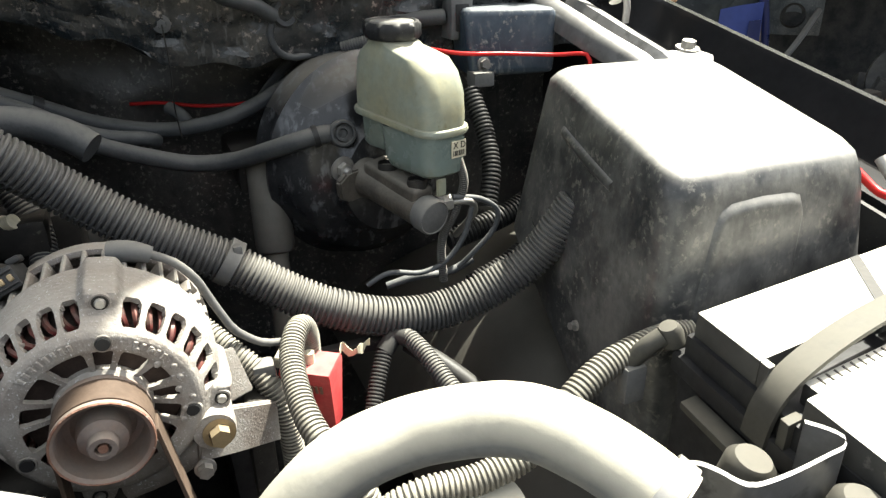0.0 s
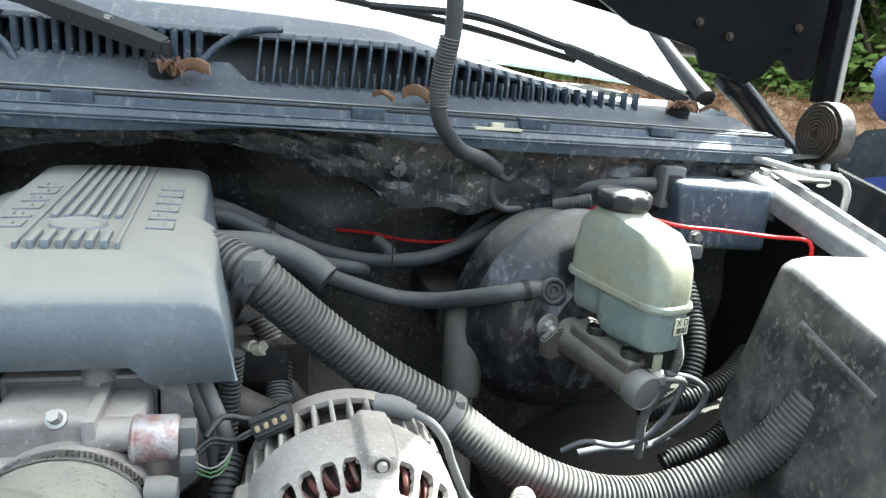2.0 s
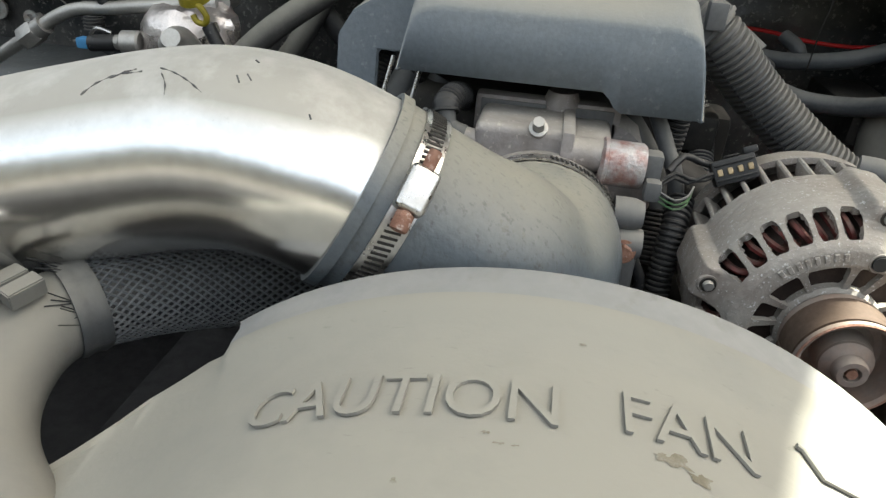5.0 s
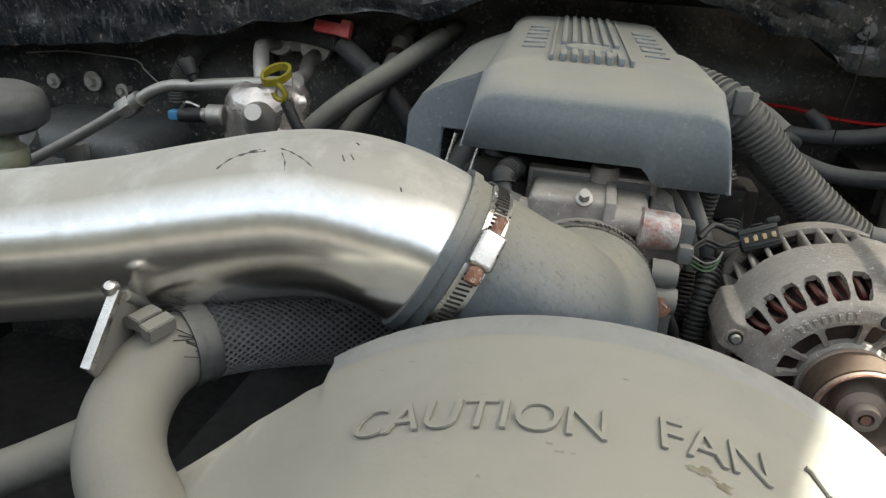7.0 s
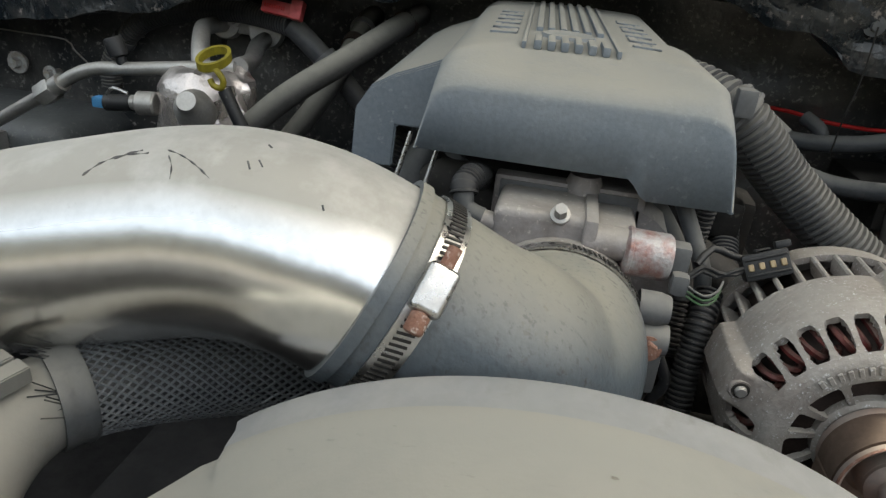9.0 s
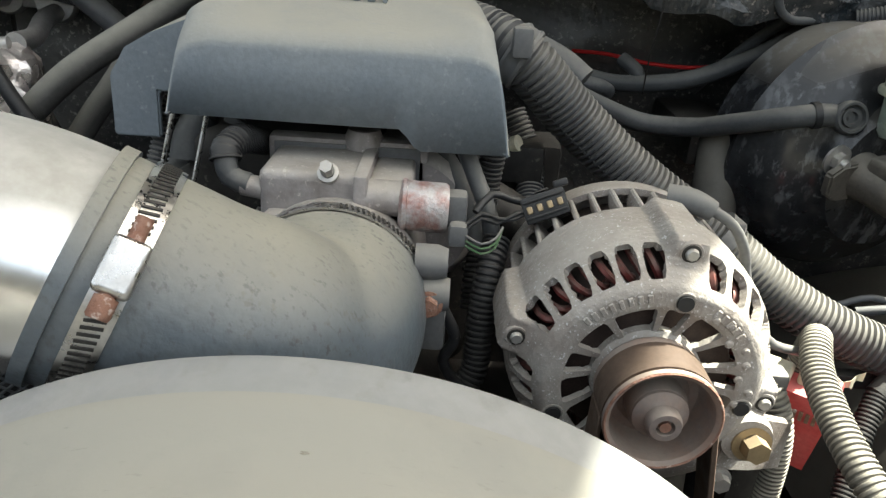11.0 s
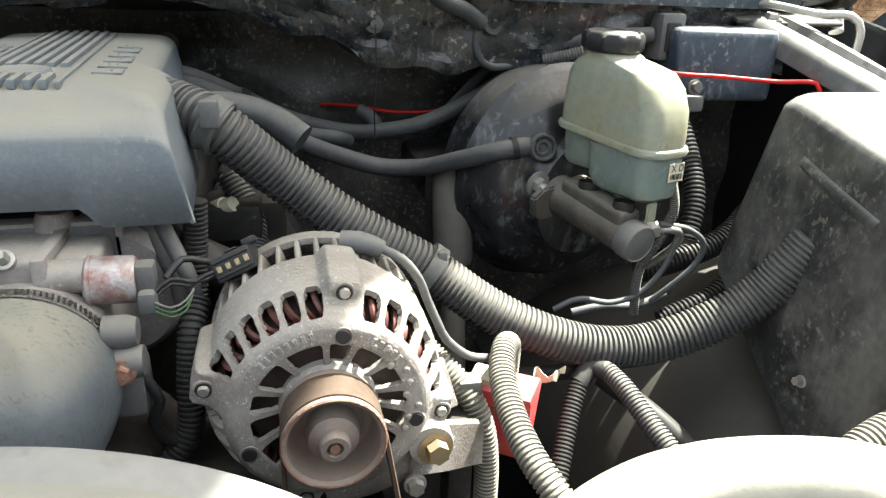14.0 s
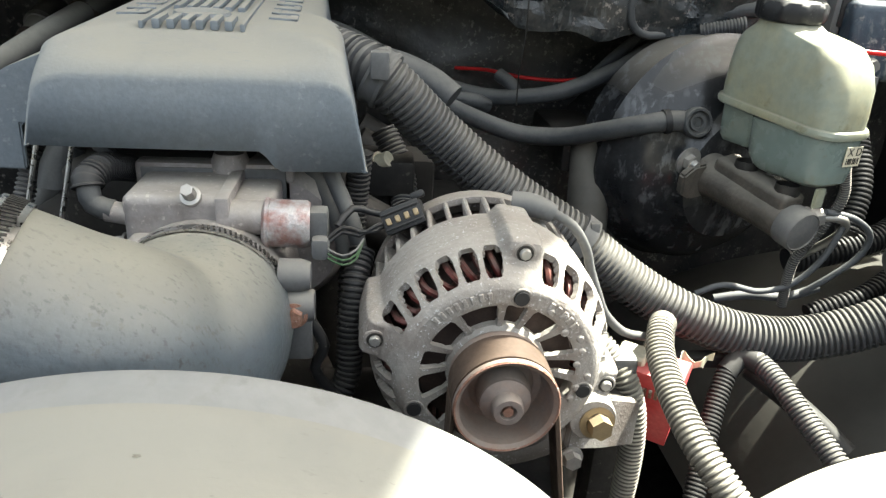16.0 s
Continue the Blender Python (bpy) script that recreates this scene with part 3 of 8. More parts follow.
def ribbon(low, high, n, bulge, thick):
    """A smooth band between two edges."""
    a, b = spline(low, 0.02), spline(high, 0.02)
    at = lambda line, u: line[min(len(line) - 1, round(u * (len(line) - 1)))]
    return thicken(grid(n, 6, lambda u, v: at(a, u).lerp(at(b, u), v) + Vector((-0.6, -0.75, 0.3)) * bulge * math.sin(math.pi * v)), thick)


part("roof_rail", ribbon(DOOR_TOP[2:], ROOF_TOP[1:], 40, 0.02, 0.02), M_CARDARK, wreck, "dark glossy roof rail")
part("roof_skin", ribbon(ROOF_TOP, [p + Vector((0.75, 0.62, 0.0)) for p in ROOF_TOP], 30, -0.05, 0.012), M_CARDARK, wreck, "dark roof skin")
part("rear_glass", sheet([(3.390, 4.000, 0.780), (3.600, 3.640, 0.830), (3.875, 3.470, 1.205), (3.640, 3.790, 1.125)], 12, 10, 0.03, 0.012), M_CARDARK, wreck, "dark hazy rear glass")
part("rear_pillar", ribbon([(3.580, 3.640, 0.800), (3.690, 3.560, 0.980), (3.840, 3.480, 1.190)], [(3.700, 3.500, 0.840), (3.775, 3.460, 1.000), (3.870, 3.400, 1.170)], 14, 0.02, 0.02), M_CARDARK, wreck, "black rear pillar")
jamb = part("door_jamb", sheet([(3.500, 3.560, 0.10), (3.640, 3.390, 0.05), (3.685, 3.430, 0.900), (3.525, 3.595, 0.850)], 10, 14, 0.05, 0.03), M_CARBLUE, wreck, "glossy blue door jamb")
part("jamb_recess", sheet([(3.585, 3.405, 0.30), (3.622, 3.370, 0.28), (3.640, 3.385, 0.80), (3.602, 3.425, 0.79)], 4, 8, 0.012, 0.02), M_CARSHADE, jamb, "recessed blue jamb strip, shade put into its colour")
part("lock_post", tube([(3.685, 3.425, 0.92), (3.715, 3.420, 0.80), (3.735, 3.405, 0.60), (3.745, 3.39, 0.20)], 0.028, 0.04, 12), M_CARSHADE, wreck, "blue lock post, shade put into its colour")
part("side_panel", sheet([(2.95, 4.05, 0.0), (3.50, 3.57, 0.0), (3.53, 3.61, 0.88), (3.30, 4.02, 0.82)], 10, 8, 0.10, 0.03), M_CARDARK, wreck, "dark rear side panel")
part("floor_pan", sheet([(3.7, 3.3, 0.05), (5.8, 1.4, 0.05), (6.6, 2.8, 0.30), (4.5, 4.2, 0.30)], 6, 6, 0.0, 0.02), M_UNDER, wreck, "dark stripped cabin floor")
part("far_side", sheet([(4.45, 4.15, 0.25), (6.40, 2.05, 0.25), (6.40, 2.05, 0.93), (4.45, 4.15, 0.95)], 12, 6, 0.04, 0.03), M_CARTRIM, wreck, "dark far door panels inside the cabin")
part("belt_rail", tube([(4.42, 4.10, 0.955), (4.95, 3.50, 0.945), (5.60, 2.80, 0.935), (6.3, 2.06, 0.93)], 0.030, 0.05, 10), M_CARTRIM, wreck, "dark belt rail of the far doors")
part("speaker_panel", sheet([(4.30, 3.98, 0.62), (4.56, 3.69, 0.62), (4.57, 3.70, 0.88), (4.31, 3.99, 0.90)], 6, 6, 0.02, 0.02), M_CASE, wreck, "grey speaker panel")
part("speaker", lathe([(0, 0.02), (0.055, 0.015), (0.08, 0.03), (0.09, 0)], (4.42, 3.82, 0.755), (-0.72, -0.66, 0.2), 24), M_CARTRIM, wreck)
part("seat_strut", tube([(4.10, 3.62, 0.42), (4.28, 3.62, 0.60), (4.48, 3.66, 0.80)], 0.022, 0.05, 8), M_CLIP, wreck, "bare grey seat belt strut")
hub = part("door_card", lathe([(0, 0.0), (0.16, 0.0), (0.20, 0.015), (0.245, 0.02), (0.255, 0.0), (0.255, -0.04)], (4.43, 2.86, 0.44), (-0.80, -0.50, 0.33), 36), M_CARTRIM, wreck, "round dark trim with worn rim")
oval = lathe([(0, 0.012), (0.9, 0.010), (1.0, 0.0)], (0, 0, 0), (0, 0, 1), 32)
bmesh.ops.transform(oval, matrix=axis_matrix((4.412, 2.850, 0.443), (-0.80, -0.50, 0.33)) @ Matrix.Rotation(radians(38), 4, "Z") @ Matrix.Diagonal((0.205, 0.075, 1, 1)), verts=oval.verts)
part("yellow_oval", oval, M_OCHRE, hub, "long yellow oval pad")
rng_t = random.Random(8)
for k in range(26):
    u = k / 25
    c = Vector((4.50, 4.02, 0.975)).lerp(Vector((5.75, 2.62, 0.955)), u) + Vector((-0.05, -0.06, rng_t.uniform(-0.03, 0.03)))
    d = rng_t.choice((0.012, 0.02, 0.03, 0.06)) * rng_t.uniform(0.6, 1.3)
    c += Vector((rng_t.uniform(-0.1, 0.1), rng_t.uniform(-0.1, 0.05), 0))
    part("torn_lining", block(tuple(c - Vector((d, d, 0.012))), tuple(c + Vector((d * 1.4, d, rng_t.uniform(0.0, 0.015)))), 0.008, 1, Matrix.Translation(c) @ Matrix.Rotation(rng_t.uniform(0, 3), 4, (rng_t.random(), rng_t.random(), 0.4)) @ Matrix.Translation(-c)), rng_t.choice((M_FOIL, M_CLIP, M_ZINC)), wreck, "pale torn lining along the far sill")
rng_c = random.Random(3)
for k in range(14):
    c = Vector((rng_c.uniform(3.8, 5.2), 0, 0.32))
    c.y = 3.30 - 0.85 * (c.x - 3.9) + rng_c.uniform(-0.25, 0.3)
    part("torn_scrap", block(tuple(c - Vector((0.09, 0.05, 0.06))), tuple(c + Vector((rng_c.uniform(0.03, 0.12), 0.05, rng_c.uniform(0.03, 0.14)))), 0.02, 2, Matrix.Translation(c) @ Matrix.Rotation(rng_c.uniform(0, 3), 4, (rng_c.random(), rng_c.random(), 0.5)) @ Matrix.Translation(-c)), rng_c.choice((M_CARTRIM, M_DARK, M_DARK)), wreck, "torn foam and trim scrap")
part("sill", ribbon([(3.66, 3.38, 0.06), (4.5, 2.5, 0.06), (5.4, 1.5, 0.06)], [(3.70, 3.42, 0.20), (4.54, 2.54, 0.20), (5.44, 1.54, 0.20)], 20, 0.03, 0.03), M_CARBLUE, wreck, "blue door sill")


# ---- woods behind the bank ----
def woods():
    rng = random.Random(77)
    verts, faces = [], []
    for _ in range(26000):
        x = rng.uniform(-8, 24)
        h = rng.random() ** 0.8
        p = Vector((x, 17.5 - 0.42 * x + rng.gauss(0, 0.9) + 1.5 * noise.noise((x * 0.6, h * 4, 0)), 0.6 + 9 * h))
        a = Vector((rng.uniform(-1, 1), rng.uniform(-0.6, 0.6), rng.uniform(-0.7, 0.7))).normalized() * rng.uniform(0.10, 0.26)
        b = a.orthogonal().normalized() * a.length * 0.6
        k = len(verts)
        verts += [tuple(p - a), tuple(p + b), tuple(p + a), tuple(p - b)]
        faces.append((k, k + 1, k + 2, k + 3))
    me = bpy.data.meshes.new("woods")
    me.from_pydata(verts, [], faces)
    me.materials.append(M_FOLIAGE)
    return tagged(new("woods", me), "dense green spring woods behind the bank", "woods", kind="stuff")


woods()


# ---- the truck: cowl, windscreen, firewall, hood, fenders ----
def bow(x, k=0.09):
    return k * (x - XC) ** 2


def along_x(profile, x0, x1, n, k=0.09, dz=-0.012):
    return grid(n, len(profile) - 1, lambda u, v: (x0 + (x1 - x0) * u, profile[round(v * (len(profile) - 1))][0] + bow(x0 + (x1 - x0) * u, k), profile[round(v * (len(profile) - 1))][1] + dz * (x0 + (x1 - x0) * u - XC) ** 2))


cowl = thing("cowl_panel", (XC, 0.86, 1.23), "dusty blue-grey plastic cowl panel with louvred air inlet", "cowl", kind="structure")
rail = [(0.835, 1.214), (0.832, 1.230), (0.836, 1.235), (0.850, 1.238), (0.853, 1.246), (0.862, 1.247), (0.864, 1.240), (0.870, 1.240), (0.872, 1.249), (0.884, 1.251), (0.886, 1.245), (0.891, 1.245)]
rail_skin = along_x(rail, -1.20, 0.60, 90)
for v in rail_skin.verts:
    if v.co.z < 1.2205 and v.co.y - bow(v.co.x) < 0.8355:
        v.co.z += 0.013 * math.exp(-((v.co.x + 0.03) / 0.13) ** 2)
part("gutter_rail", thicken(rail_skin, 0.002), M_COWL, cowl, "dusty black rubber gutter rail with clips", 25)
# raised lines; the two black ones paint the shade of grooves
for y, z, r, m in ((0.8415, 1.2372, 0.0016, M_COWL), (0.8325, 1.2265, 0.0012, M_COWL), (0.8575, 1.2478, 0.0011, M_BLACK), (0.8670, 1.2412, 0.0014, M_BLACK), (0.8780, 1.2512, 0.0016, M_BATT)):
    part("rail_bead", tube([(x, y + bow(x), z - 0.012 * (x - XC) ** 2) for x in (-1.18 + 0.0885 * k for k in range(21))], r, 0.03, 6), m, cowl, "fine ridge line along the gutter rail, black where groove shade is coloured in")


def lip_z(x):
    return 1.322 if x < 0.08 else max(1.268, 1.322 - 0.16 * (x - 0.08))


def cowl_point(u, v):
    x = -1.20 + 1.78 * u
    prof = [(0.888, 1.248), (0.902, 1.254), (0.915, 1.259), (0.930, 1.263), (0.944, 1.267)] if x > -0.10 else [(0.888, 1.248), (0.902, 1.256), (0.920, 1.266), (0.938, 1.277), (0.950, 1.285)]
    y, z = prof[round(v * 4)]
    return (x, y + bow(x), z - 0.02 * max(0, x - 0.3))


part("lower_panel", thicken(grid(90, 4, cowl_point), 0.003), M_COWL, cowl)
# black sheet puts the shade behind the fins into colour
part("inlet_back", thicken(grid(60, 1, lambda u, v: (-1.0 + 1.52 * u, 0.958 + 0.03 * v + bow(-1.0 + 1.52 * u), 1.24 + v * (lip_z(-1.0 + 1.52 * u) - 1.245))), 0.002), M_BLACK, cowl, "black sheet standing in for the shade behind the inlet")
def lip_point(u, v):
    x = -1.0 + 1.58 * u
    f = min(1.0, max(0.0, (0.25 - x) / 0.35))
    dy, dz = ((0.0, -0.006), (0.012, 0.0), (0.040, 0.001), (0.075, 0.006), (0.078 + 0.070 * f, 0.008 + 0.052 * f))[round(v * 4)]
    return (x, 0.955 + dy + bow(x), lip_z(x) + dz)


part("upper_lip", thicken(grid(80, 4, lip_point), 0.003), M_COWL, cowl, "sloping panel up to the windscreen")


def blade(x):
    y0, top = bow(x), lip_z(x)
    bm = bmesh.new()
    pts = [(0.938, 1.262), (0.943, top - 0.012), (0.957, top), (0.975, top), (0.97, 1.262)]
    f = bm.faces.new([bm.verts.new((x + 0.006 * (z - 1.262) / 0.06, y + y0, z)) for y, z in pts])
    ext = bmesh.ops.extrude_face_region(bm, geom=[f])
    bmesh.ops.translate(bm, vec=(0.003, 0, 0), verts=[v for v in ext["geom"] if isinstance(v, bmesh.types.BMVert)])
    return bm


def low_fin(x):
    return block((x, 0.930 + bow(x), 1.262), (x + 0.0022, 0.946 + bow(x), 1.284), 0.0006, 1)


for k in range(28):
    part("fin", blade(-0.085 + 0.0178 * k), M_COWL, cowl, smooth=0)
    part("low_fin", low_fin(-0.076 + 0.0178 * k), M_COWL, cowl, "short fin between the tall ones", 0)
for k in range(20):
    x = -0.350 - 0.0305 * k
    part("fin", blade(x), M_COWL, cowl, smooth=0)
for k in range(15):
    x = -0.330 + 0.0130 * k
    part("slot_bar", block((x, 0.944 + bow(x), 1.279), (x + 0.0075, 0.962 + bow(x), 1.318), 0.0015, 1), M_COWL, cowl, smooth=0)
for pts in ([(-0.148, 0.932, 1.262), (-0.143, 0.938, 1.278), (-0.132, 0.944, 1.295), (-0.112, 0.950, 1.311), (-0.085, 0.953, 1.322), (-0.055, 0.955, 1.326)], [(-0.322, 0.934, 1.270), (-0.335, 0.938, 1.290), (-0.365, 0.944, 1.308), (-0.41, 0.950, 1.320), (-0.46, 0.953, 1.325)]):
    part("inlet_arch", tube([(x, y + bow(x), z) for x, y, z in pts], 0.0042, 0.006, 10), M_COWL, cowl, "curved end of the louvred inlet")
for x in (-0.62, -0.25, 0.033, 0.225, 0.40):
    part("rail_clip", block((x - 0.018, 0.846 + bow(x), 1.236), (x + 0.018, 0.866 + bow(x), 1.2505 - 0.012 * (x - XC) ** 2), 0.002), M_COWL, cowl)
part("tan_clip", join(block((0.150, 0.835 + bow(0.174), 1.2345), (0.205, 0.848 + bow(0.174), 1.2375), 0.001), block((0.170, 0.838 + bow(0.174), 1.236), (0.184, 0.846 + bow(0.174), 1.243), 0.001)), M_LABEL, cowl, "tan plastic clip")

wind = thing("windscreen", (XC, 1.05, 1.33), "dusty sun-bleached windscreen glass", "windscreen", kind="structure")
part("pane", thicken(grid(24, 8, lambda u, v: (-0.98 + 1.56 * u, 1.028 + 0.72 * v + bow(-0.98 + 1.56 * u, 0.16) * (1 - 0.3 * v), 1.322 + 0.47 * v - 0.06 * max(0, -0.98 + 1.56 * u - 0.1))), 0.006), M_GLASS, wind)
part("pillar", tube([(0.600, 1.10, 1.28), (0.592, 1.19, 1.335), (0.575, 1.40, 1.47), (0.53, 1.85, 1.77)], 0.018, 0.04, 14), M_PAINT, wind)
part("dashboard", thicken(grid(10, 4, lambda u, v: (-0.95 + 1.5 * u, 1.12 + 0.5 * v + bow(-0.95 + 1.5 * u, 0.1), 1.27 + 0.02 * math.sin(3 * v))), 0.01), M_CLIP, wind, "pale grey dashboard behind the glass")
mirror = solo("door_mirror", join(block((0.62, 1.36, 1.36), (0.80, 1.46, 1.52), 0.035, 4), block((0.58, 1.36, 1.37), (0.66, 1.42, 1.41), 0.01)), M_PAINT, "black door mirror beyond the windscreen pillar", "mirror")


def wiper(pivot, elbow, tip, seed):
    w = thing("wiper", pivot, "black wiper arm and blade resting on the cowl", "wiper", "windscreen wipers")
    p, e, q = Vector(pivot), Vector(elbow), Vector(tip)
    part("pivot_cap", lathe([(0, 0.016), (0.008, 0.015), (0.0095, 0.008), (0.011, 0), (0.016, -0.004), (0.016, -0.02)], p, (0, -0.3, 1), 20), M_BLACK, w)
    d = (e - p).normalized()
    side = d.cross(Vector((0, -0.3, 1))).normalized()
    up = side.cross(d)
    bm = bmesh.new()
    prev = None
    for t, wd, ht in ((0, 0.013, 0.012), (0.15, 0.016, 0.016), (0.6, 0.016, 0.016), (0.97, 0.012, 0.013), (1.0, 0.009, 0.008)):
        c = p.lerp(e, t) + up * 0.012
        ring = [bm.verts.new(c + side * (wd * a) + up * (ht * b)) for a, b in ((-1, -0.5), (-0.8, 0.4), (0.8, 0.4), (1, -0.5))]
        if prev:
            for k in range(4):
                bm.faces.new((prev[k], prev[(k + 1) % 4], ring[(k + 1) % 4], ring[k]))
        else:
            bm.faces.new(ring)
        prev = ring
    bm.faces.new(prev[::-1])
    arm = part("arm", bm, M_BLACK, w, smooth=25)
    bl = bmesh.new()
    sweep(bl, spline([e + up * 0.012, e.lerp(q, 0.5) + up * 0.02, q], 0.02), 0.005, 8)
    part("rod", bl, M_BLACK, arm)
    b2 = bmesh.new()
    o = up * -0.004 + side * 0.012
    sweep(b2, spline([e.lerp(q, -0.1) + o, e.lerp(q, 0.5) + o + up * 0.006, e.lerp(q, 1.25) + o], 0.02), 0.0045, 6)
    part("blade", b2, M_BLACK, w)
    for t in (0.35, 0.75):
        part("rivet", lathe([(0, 0.004), (0.004, 0.003), (0.005, 0)], p.lerp(e, t) + up * 0.017, up, 12), M_STEEL, w)


wiper((0.471, 0.965, 1.272), (0.30, 0.99, 1.325), (0.05, 1.01, 1.365), 1)
wiper((-0.178, 0.920, 1.288), (-0.34, 0.952, 1.335), (-0.62, 0.985, 1.372), 2)

rng = random.Random(5)
for lx, ly, lz, count in ((-0.178, 0.905, 1.268, 5), (0.078, 0.885, 1.256, 3), (0.475, 0.945, 1.258, 4), (-0.42, 0.905, 1.262, 1)):
    for _ in range(count):
        ox, oy, a = rng.uniform(-0.035, 0.035), rng.uniform(-0.008, 0.008), rng.uniform(0, 6.28)
        s = rng.uniform(0.012, 0.02)
        curl = rng.uniform(0.3, 0.7)
        bm = grid(6, 4, lambda u, v: (lx + ox + math.cos(a) * (u - 0.5) * 2 * s - math.sin(a) * (v - 0.5) * s * math.sin(math.pi * (0.12 + 0.8 * u)), ly + oy + math.sin(a) * (u - 0.5) * 2 * s + math.cos(a) * (v - 0.5) * s * math.sin(math.pi * (0.12 + 0.8 * u)), lz + 0.003 + bow(lx) * 0.2 + curl * s * (2 * abs(v - 0.5)) ** 2 + 0.3 * s * math.sin(4 * u)))
        solo("dry_leaf", thicken(bm, 0.0006), M_LEAF, "curled dry brown leaf lying on the cowl", "leaf", "dry leaves on the cowl")


# firewall: felt-faced lip under the cowl, dark recess behind
def lip_low(x):
    edge = np.interp(x, (-1.2, -1.02, -0.87, -0.80, -0.74, -0.62, -0.55, -0.39, -0.3, -0.2, -0.05, 0.02, 0.07, 0.2, 0.6), (1.06, 1.080, 1.090, 1.100, 1.112, 1.136, 1.150, 1.166, 1.195, 1.208, 1.20, 1.170, 1.145, 1.143, 1.135))
    rag = 1.0 if x > -0.15 else 0.4
    return float(edge) + rag * (0.006 * noise.noise((x * 30, 0, 0)) + 0.008 * noise.noise((x * 11, 3, 0)))


solo("firewall_lip", thicken(grid(150, 12, lambda u, v: (-1.20 + 1.81 * u, 0.866 + bow(-1.20 + 1.81 * u) * 0.8 + 0.008 * noise.noise((u * 44, v * 5, 1)) + 0.004 * noise.noise((u * 120, v * 14, 4)) + 0.012 * v, 1.236 - 0.012 * (-1.20 + 1.81 * u - XC) ** 2 + v * (lip_low(-1.20 + 1.81 * u) - 1.236))), 0.012), M_FELT, "torn dirty felt insulation under the cowl edge", "firewall", kind="structure")
solo("cowl_underside", thicken(grid(20, 4, lambda u, v: (-1.20 + 1.85 * u, 0.895 + 0.28 * v, 1.222 - 0.05 * v)), 0.004), M_FIREWALL, "dark underside of the cowl", "firewall", kind="structure")
solo("wall_firewall", thicken(grid(90, 40, lambda u, v: (-1.30 + 2.0 * u, 1.06 - 0.045 * max(0.0, min(1.0, (-0.72 - (-1.30 + 2.0 * u)) / 0.08)) + 0.015 * noise.noise((u * 16, v * 9, 2)) + 0.03 * math.cos(u * 11) * (u > 0.32), 0.45 + 0.76 * v)), 0.01), M_FIREWALL, "grimy black steel firewall spattered with dirt", "firewall", kind="structure")
for fx, fy, fz, r in ((-0.156, 1.03, 1.15, 0.011), (-0.967, 1.0, 1.009, 0.013), (-1.04, 1.0, 1.002, 0.010), (-0.905, 0.985, 1.003, 0.009), (0.07, 0.865, 1.186, 0.008)):
    solo("firewall_bolt", join(hexbolt((fx, fy, fz), (0, -1, 0), r * 0.62, r, 1.9), tube([(fx, fy + 0.06, fz), (fx, fy, fz)], r * 0.5, 0.02, 10)), M_ZINC if fx < -0.8 else M_CLIP, "dusty steel stud with washer on the firewall", "bolt", "firewall bolts")
solo("firewall_seam", tube([(-1.069, 0.985, 1.045), (-0.998, 0.985, 1.054), (-0.941, 0.985, 1.054), (-0.876, 0.985, 1.052), (-0.865, 0.985, 1.041), (-0.851, 0.985, 1.029), (-0.837, 0.985, 1.018)], 0.0012, 0.01, 6), M_ZINC, "thin pale bead of sealer on the firewall", "sealer")
solo("hanging_wire", tube([(0.070, 0.855, 1.186), (0.071, 0.856, 1.14), (0.069, 0.862, 1.10), (0.072, 0.875, 1.06)], 0.0008, 0.01, 6), M_DARK, "thin stiff wire hanging from a firewall stud", "wire")

# hood, open above the bay
hood = thing("hood", (XC, 1.0, 1.34), "black truck hood propped wide open, underside dark", "hood")
HOOD_BACK = spline([(1.02, 0, 1.345), (0.965, 0, 1.72), (0.863, 0, 2.13), (0.765, 0, 2.31), (0.645, 0, 2.46), (0.50, 0, 2.58)], 0.02)


def hood_point(u, v):
    x = XC + (u - 0.5) * 1.74
    p = HOOD_BACK[round(v * (len(HOOD_BACK) - 1))]
    crown = 0.06 * (1 - ((u - 0.5) / 0.5) ** 2)
    rise = 0.078 * max(0.0, 1 - ((x - XC) / 0.75) ** 2) * (1 - v)      # the arched rear edge
    return (x, p[0] + crown, p[2] + 0.4 * crown + rise)


part("outer_panel", thicken(grid(20, 14, hood_point), 0.004), M_PAINT, hood)


def inner_point(u, v):
    p = Vector(hood_point(0.02 + 0.96 * u, 0.02 + 0.95 * v))
    dent = 0.012 * (math.sin(u * 14) > 0) * (math.sin(v * 9) > 0)
    return p + Vector((0, -0.97, -0.24)) * (0.028 - dent)


part("inner_panel", thicken(grid(60, 40, inner_point), 0.003), M_UNDER, hood, "pressed black inner panel with ribs")
hb = bmesh.new()
face = hb.faces.new([hb.verts.new((x, 0.995, z)) for x, z in ((0.34, 1.405), (0.40, 1.372), (0.502, 1.350), (0.516, 1.322), (0.55, 1.318), (0.586, 1.307), (0.614, 1.319), (0.628, 1.338), (0.639, 1.349), (0.655, 1.335), (0.672, 1.318), (0.690, 1.320), (0.710, 1.334), (0.707, 1.40), (0.70, 1.46), (0.40, 1.46))])
ext = bmesh.ops.extrude_face_region(hb, geom=[face])
bmesh.ops.translate(hb, vec=(0, 0.006, 0), verts=[v for v in ext["geom"] if isinstance(v, bmesh.types.BMVert)])
hinge = part("hinge", join(hb, block((0.672, 0.935, 1.29), (0.694, 0.962, 1.56), 0.004), tube([(0.685, 0.95, 1.30), (0.684, 0.93, 1.26), (0.68, 0.905, 1.20)], 0.011, 0.02, 12)), M_UNDER, hood, "ragged black hood hinge plate and arm")
